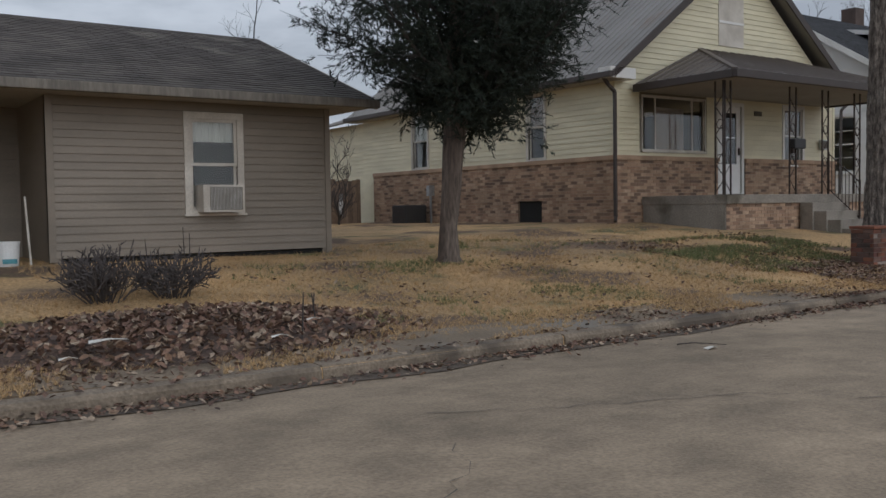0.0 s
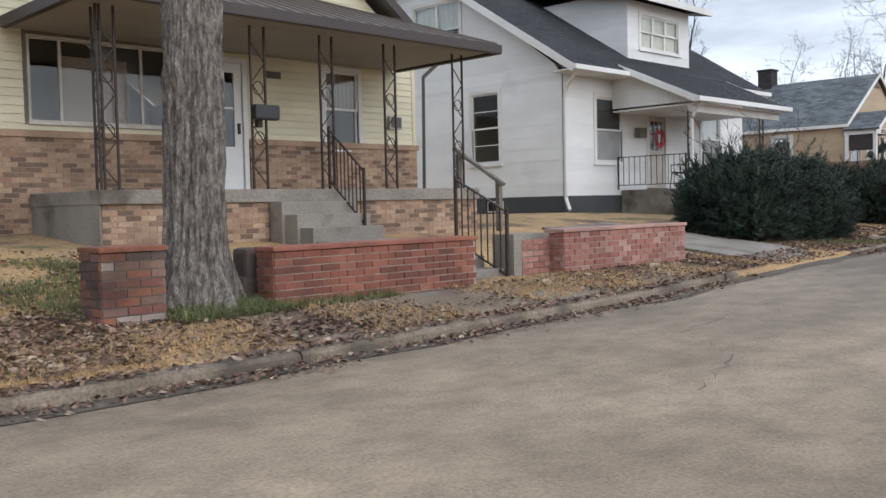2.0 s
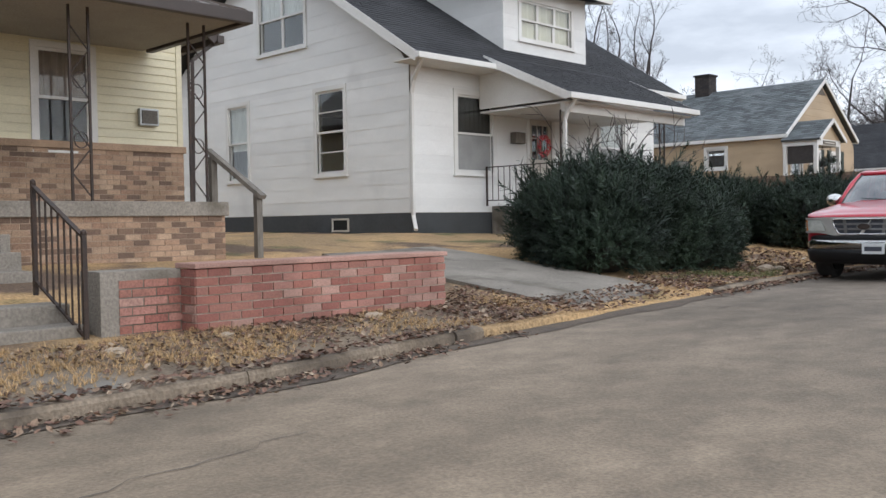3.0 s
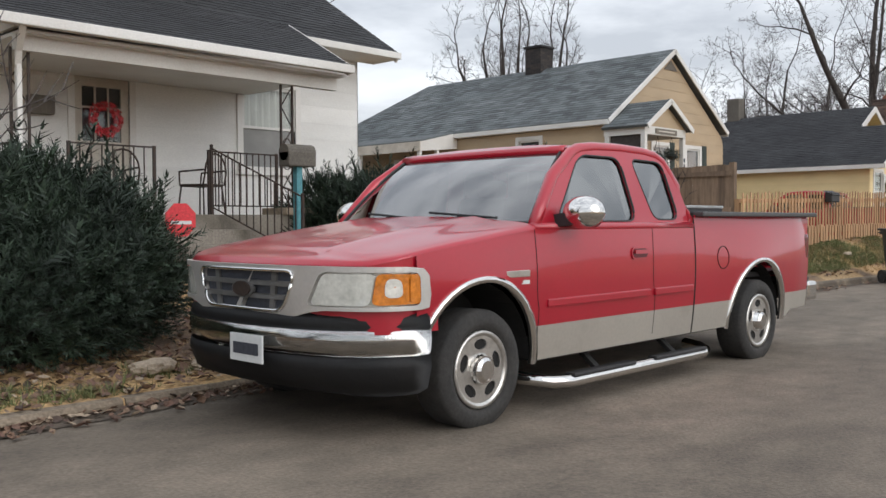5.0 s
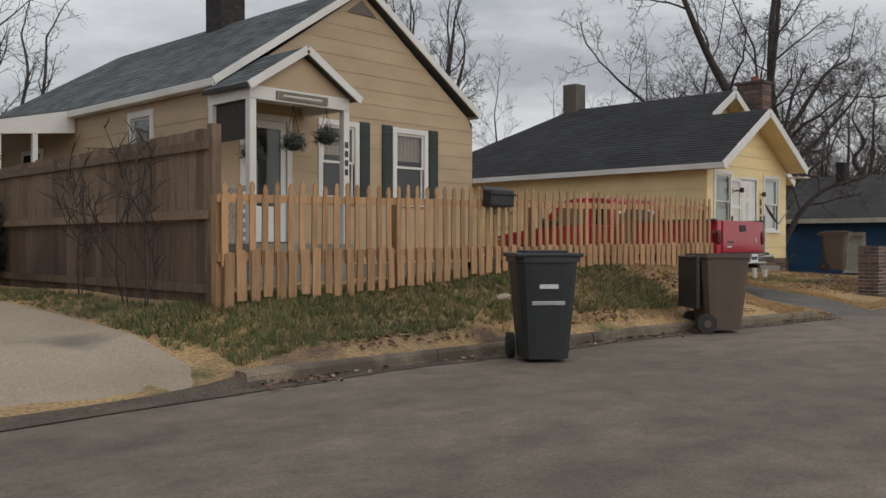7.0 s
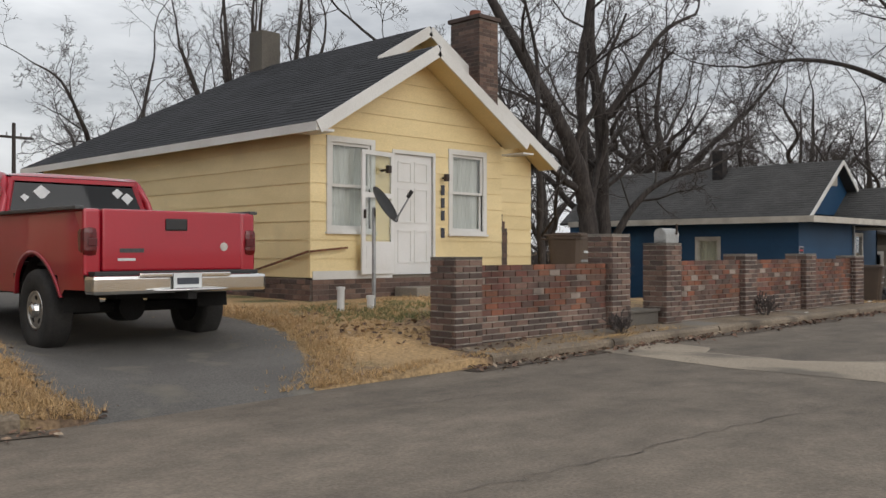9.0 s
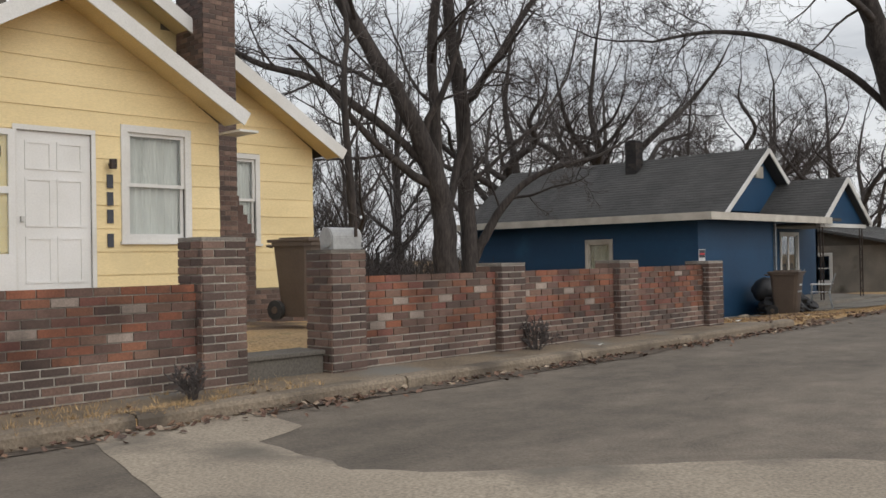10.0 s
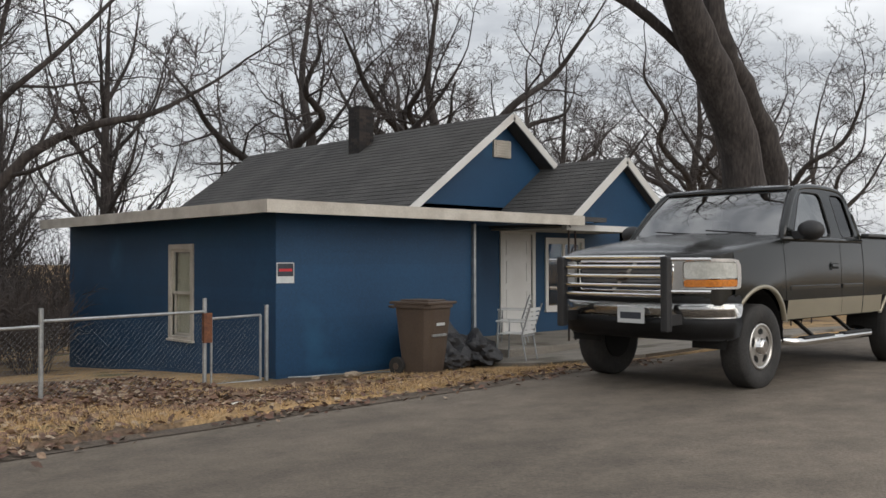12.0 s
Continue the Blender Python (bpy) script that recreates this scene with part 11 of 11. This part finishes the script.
def grass(label, spots, material, name="dry_grass"):
    return swarm(name, TUFT_V, TUFT_F, spots, material, None, label, "grass")


def tufts(n, place, size, seed):
    return leaf_spots(random.Random(seed), n, place, size, 0.18)


def verge(rng):
    """Places along both borders of the asphalt drive."""
    d = rng.uniform(-0.02, 5.0)
    right = table([(-0.05, 52.3), (0.4, 52.6), (1.2, 53.2), (3, 54.1), (14, 54.4)], d)
    x = (right + rng.gauss(0.05, 0.22)) if rng.random() < 0.7 else (50.3 + rng.gauss(-0.05, 0.14))
    return (x, edge(x) + d, ground_z(x, edge(x) + d) + 0.02)


grass("dry straw creeping over the pavement", tufts(3800, lawn(-1.4, 12.8, 0.12, 1.1, 0.015, clumped(0.9, 0.08, 41)), 0.036, 41) + tufts(2400, lawn(12.8, 21.2, 0.15, 1.5, 0.02, clumped(0.9, 0.0, 42)), 0.04, 42), STRAW)
litter("small dead leaves strewn over the pavement", leaf_spots(rng_leaf, 1400, lawn(-1.4, 12.8, 0.1, 1.1, 0.02, clumped(0.7, 0.05, 43)), 0.04))
def on_kerb(x0, x1):
    def place(rng):
        x = rng.uniform(x0, x1)
        if noise.noise(Vector((x * 0.9, 3, 3))) + rng.uniform(-0.4, 0.4) < -0.1:
            return None
        return (x, edge(x) + rng.uniform(-0.03, 0.2), table(ROAD_Z, x) + 0.122 + rng.uniform(0, 0.015))
    return place


litter("dead leaves lying on the kerb stones", leaf_spots(rng_leaf, 1500, on_kerb(7.5, 19.4), 0.05) + leaf_spots(rng_leaf, 200, on_kerb(-1.2, 7.5), 0.045))
grass("matted straw along the borders of the asphalt drive", tufts(2600, verge, 0.045, 31) + tufts(1600, lawn(49.0, 50.4, -0.1, 1.6, 0), 0.045, 32) + tufts(900, lawn(52.3, 57.6, -0.18, 0.25, 0.01, clumped(1.1, 0.0, 17)), 0.04, 33), STRAW)
litter("leaves caught along the asphalt drive", leaf_spots(rng_leaf, 420, verge, 0.05))
grass("short dry straw-coloured grass tufts on the lawn", tufts(15000, lawn(-1.3, 12.5, 0.55, 4.6, 0, clumped(0.5, -0.22, 6)), 0.036, 1) + tufts(4000, lawn(0, 12.5, 4.6, 8, 0, clumped(0.4, -0.2, 6)), 0.04, 14) + tufts(900, lawn(27, 34, 0.6, 4, 0), 0.05, 2)
      + tufts(4200, lawn(40.2, 50.2, 0.15, 2.2, 0, clumped(0.5, -0.2, 9)), 0.055, 3) + tufts(2600, lawn(52.8, 58.5, 0.1, 4.5, 0, clumped(0.5, -0.1, 10)), 0.05, 4)
      + tufts(4200, lawn(66.6, 76, 0.0, 3.2, 0, clumped(0.5, -0.1, 11)), 0.05, 5), STRAW)
grass("patches of green winter grass and ivy", tufts(1500, lawn(2, 9.5, 0.8, 7, 0, clumped(0.8, 0.3, 12)), 0.05, 6) + tufts(3000, lawn(9.2, 13.2, 1.8, 5.2, 0, clumped(0.9, 0.0, 13)), 0.06, 7)
      + tufts(900, lawn(13.0, 14.6, 1.3, 2.4, 0), 0.08, 8) + tufts(700, lambda r: (lambda x, y: (x, y, ground_z(x, y)))(r.uniform(12.1, 13.2), r.uniform(6.25, 6.95)), 0.085, 34) + tufts(5200, lawn(40.2, 47.5, 0.35, 2.2, 0, clumped(0.6, -0.15, 14)), 0.07, 9) + tufts(1200, lawn(40.0, 42, 1.0, 2.4, 0), 0.07, 10) + tufts(900, lawn(40.05, 40.8, 1.6, 7.5, 0), 0.06, 13)
      + tufts(500, lawn(24.5, 28.5, 0.1, 1.0, 0, clumped(1.2, 0.1, 15)), 0.06, 11) + tufts(600, lawn(54.4, 57, 2.2, 4.2, 0, clumped(1.0, 0.1, 16)), 0.05, 12), GREEN_GRASS, "green_grass")

# ---- small loose things ----
COVER = mat("tarpaulin_dark", (0.02, 0.02, 0.022), (0.032, 0.03, 0.03), scale=6, rough=0.5, bump=0.5, fine=14, grain=0.2)
PAPER = mat("paper_scrap", (0.68, 0.66, 0.6), (0.55, 0.52, 0.46), scale=9, rough=0.8, bump=0.2)


def lump(bm, x, y, z, rx, ry, rz, seed, amount=0.16):
    """A soft bulging mass, as of a filled bag or a covered thing."""
    got = bmesh.ops.create_icosphere(bm, subdivisions=3, radius=1)
    for v in got["verts"]:
        n = noise.noise(v.co * 1.9 + Vector((seed, 0, 0))) + 0.5 * noise.noise(v.co * 4.3 + Vector((0, seed, 0)))
        c = v.co * (1 + amount * n)
        v.co = Vector((x + c.x * rx, y + c.y * ry, max(z + c.z * rz, z - rz * 0.8)))
    return bm


def garden_chair(x, y, z, rz, label):
    c = thing("garden_chair", label, "chair", "chairs beside the blue house", at=pose(x, y, z, 0, 0, rz))
    for s in (-1, 1):
        part("leg", rod(bmesh.new(), (s * 0.24, -0.24, 0), (s * 0.24, -0.22, 0.62), 0.013), GALVANISED, c)
        part("leg", rod(bmesh.new(), (s * 0.24, 0.26, 0), (s * 0.24, 0.18, 0.42), 0.013), GALVANISED, c)
        part("armrest", box(bmesh.new(), s * 0.24 - 0.025, s * 0.24 + 0.025, -0.25, 0.24, 0.61, 0.635, 0.008), WHITE_PLASTIC, c)
        part("back_post", rod(bmesh.new(), (s * 0.24, 0.18, 0.4), (s * 0.24, 0.34, 0.9), 0.013), GALVANISED, c)
    part("seat_frame", bar(bar(bmesh.new(), (-0.24, -0.24, 0.42), (0.24, -0.24, 0.42), 0.025, 0.025), (-0.24, 0.2, 0.4), (0.24, 0.2, 0.4), 0.025, 0.025), GALVANISED, c)
    for i in range(6):
        part("seat_strap", box(bmesh.new(), -0.24, 0.24, -0.22 + i * 0.075, -0.165 + i * 0.075, 0.425, 0.431), WHITE_PLASTIC, c)
        t = 0.1 + i * 0.145
        p = Vector((0, lerp(0.18, 0.34, t), lerp(0.4, 0.9, t)))
        part("back_strap", bar(bmesh.new(), p + Vector((-0.24, 0, 0)), p + Vector((0.24, 0, 0)), 0.01, 0.05), WHITE_PLASTIC, c)
    return c


def gz(x, y):
    return ground_z(x, y)


garden_chair(76.95, 10.0, gz(76.95, 10.0) + 0.06, 200, "white webbed garden chair with a metal frame")
garden_chair(78.5, 11.5, -0.2, 215, "white webbed garden chair with a metal frame")


def sack(seed, s):
    """A slumped refuse sack: creased, flat below, gathered into a knot on top."""
    bm = bmesh.new()
    got = bmesh.ops.create_icosphere(bm, subdivisions=4, radius=1)
    for v in got["verts"]:
        c = v.co.copy()
        a = math.atan2(c.y, c.x)
        n = noise.noise(c * 1.4 + Vector((seed, 0, 0))) * 0.34 + noise.noise(c * 3.4 + Vector((0, seed, 0))) * 0.2
        pleat = 0.06 * math.sin(a * 11 + 3 * noise.noise(c * 2)) * max(0.0, c.z)
        k = 1 + n + pleat
        z = c.z * (0.8 if c.z > 0 else 0.55) * (1 + n)
        neck = max(0.0, (c.z - 0.86) / 0.14)
        v.co = Vector((c.x * k * s * 1.2 * (1 - 0.5 * neck), c.y * k * s * (1 - 0.5 * neck), max(-0.42, z + 0.35 * neck) * s + 0.42 * s))
    return bm


for i, (x, y, s) in enumerate(((75.9, 10.55, 0.46), (76.45, 10.4, 0.36), (75.6, 10.2, 0.26), (76.3, 10.95, 0.4))):
    b = tagged(part("refuse_sack", sack(i * 3.1 + 1, s), COVER, None, smooth=False), label="slumped black plastic refuse sack beside the bin", category="sack", group="refuse sacks by the blue house")
    b.matrix_world = Matrix.Translation((x, y, gz(x, y) + 0.03)) @ Matrix.Rotation(i * 1.3, 4, "Z")
grill = thing("barbecue_grill", "kettle barbecue grill in a sagging black cover", "grill", at=pose(75.9, 10.95, gz(75.9, 10.95)))
part("cover", lump(bmesh.new(), 0, 0, 0.62, 0.42, 0.34, 0.34, 9.0, 0.1), COVER, grill, smooth=True)
for dx, dy in ((-0.25, -0.2), (0.25, -0.2), (0.0, 0.22)):
    part("leg", rod(bmesh.new(), (dx, dy, 0), (dx * 0.7, dy * 0.7, 0.5), 0.014), IRON, grill)
hose = bpy.data.curves.new("garden_hose", "CURVE")
hose.dimensions, hose.bevel_depth = "3D", 0.012
sp = hose.splines.new("POLY")
sp.points.add(9)
for p, (x, y) in zip(sp.points, ((73.5, 11.28), (73.7, 11.1), (74.0, 11.15), (74.25, 11.0), (74.4, 11.1), (74.6, 10.9), (74.8, 10.95), (75.0, 10.8), (75.3, 10.85), (75.6, 10.7))):
    p.co = (x, y, gz(x, y) + 0.03, 1)
hose.materials.append(GALVANISED)
tagged(new("garden_hose", hose), label="pale grey garden hose lying along the blue wall", category="hose")
stones = [(74.2, 10.7, 0.09), (74.5, 10.95, 0.06), (73.7, 10.9, 0.05), (19.2, 6.3, 0.07), (16.6, 6.1, 0.06), (17.6, 6.25, 0.05), (27.7, 6.55, 0.12), (44.2, 7.75, 0.09), (28.1, 6.5, 0.08)]
for i, (x, y, s) in enumerate(stones):
    st = tagged(part("broken_stone", lump(bmesh.new(), 0, 0, s * 0.4, s * 1.4, s, s * 0.55, i * 1.7, 0.3), CONCRETE), label="broken piece of pale concrete on the ground", category="stone", group="broken stones")
    st.matrix_world = Matrix.Translation((x, y, gz(x, y)))
# board gate behind the cream house
gt = thing("board_gate", "weathered brown board gate behind the cream house", "gate")
for i in range(9):
    x = 11.05 + i * 0.15
    part("board", box(bmesh.new(), x, x + 0.142, 24.0, 24.022, 0.45, 2.0 + 0.03 * ((i * 7) % 3), 0.003), WOOD_OLD, gt)
for z in (0.8, 1.7):
    part("rail", box(bmesh.new(), 11.05, 12.4, 24.024, 24.07, z, z + 0.08), WOOD_OLD, gt)
part("post", box(bmesh.new(), 10.9, 11.04, 24.0, 24.1, 0.3, 2.15, 0.008), WOOD_GREY, gt)
part("notice", box(bmesh.new(), 11.6, 11.74, 23.985, 23.998, 0.9, 1.6), WHITE_PLASTIC, gt, "narrow white board on the gate")
# things on the street
stk = part("stick", rod(rod(bmesh.new(), (0, 0, 0.01), (0.13, -0.07, 0.018), 0.006, 0.005), (0.13, -0.07, 0.018), (0.3, -0.28, 0.01), 0.005, 0.003), BARK_FAR)
stk.matrix_world = Matrix.Translation((3.9, 3.88, road_z(3.9, 3.88)))
tagged(stk, label="thin broken stick lying on the asphalt", category="stick")
for i, (x, y, s) in enumerate(((3.94, 3.56, 0.07), (-0.5, 5.2, 0.14), (0.6, 4.75, 0.07), (1.2, 5.4, 0.06), (-0.9, 4.6, 0.06), (34.1, 2.6, 0.03), (67.0, 7.2, 0.07), (70.5, 7.6, 0.06), (30.9, 7.3, 0.06), (62.4, 6.55, 0.05))):
    z = road_z(x, y) if y < edge(x) else gz(x, y) + (0.16 if x < 2 else 0.03)
    vs = [(x - s, y - s * 0.4, z + 0.008), (x, y - s * 0.6, z + 0.03), (x + s, y - s * 0.2, z + 0.012), (x - s * 0.8, y + s * 0.4, z + 0.014), (x + s * 0.1, y + s * 0.3, z + 0.022), (x + s * 0.9, y + s * 0.5, z + 0.006)]
    tagged(pydata("paper_scrap", vs + [(a, b, c - 0.003) for a, b, c in vs], [(0, 1, 4, 3), (1, 2, 5, 4), (9, 10, 7, 6), (10, 11, 8, 7), (0, 6, 7, 1), (1, 7, 8, 2), (2, 8, 11, 5), (5, 11, 10, 4), (4, 10, 9, 3), (3, 9, 6, 0)], PAPER),
           label="crumpled scrap of white paper litter", category="litter", group="paper litter")
for i, (x, y, h) in enumerate(((1.0, 5.2, 0.42), (1.35, 5.6, 0.35), (1.5, 6.0, 0.3), (1.75, 11.55, 0.34), (2.3, 11.6, 0.48), (2.36, 11.55, 0.4))):
    r = random.Random(i)
    s = part("dead_stalk", rod(bmesh.new(), (0, 0, -0.03), (r.uniform(-0.05, 0.05), r.uniform(-0.05, 0.05), h), 0.009, 0.005), BARK_FAR)
    s.matrix_world = Matrix.Translation((x, y, gz(x, y)))
    tagged(s, label="dead upright plant stalk in the lawn", category="stalk", group="dead stalks")
# telegraph pole far behind the yellow house
tp = thing("utility_pole", "far wooden utility pole with a crossarm and insulators", "pole", at=pose(67.7, 55.0, ground_z(67.7, 55.0)))
part("mast", rod(bmesh.new(), (0, 0, -0.3), (0, 0, 9.4), 0.15, 0.11), BARK_FAR, tp)
part("crossarm", box(bmesh.new(), -1.1, 1.1, -0.06, 0.06, 8.5, 8.64), BARK_FAR, tp)
for x in (-1.0, -0.4, 0.4, 1.0):
    part("insulator", rod(bmesh.new(), (x, 0, 8.64), (x, 0, 8.84), 0.05), GALVANISED, tp)
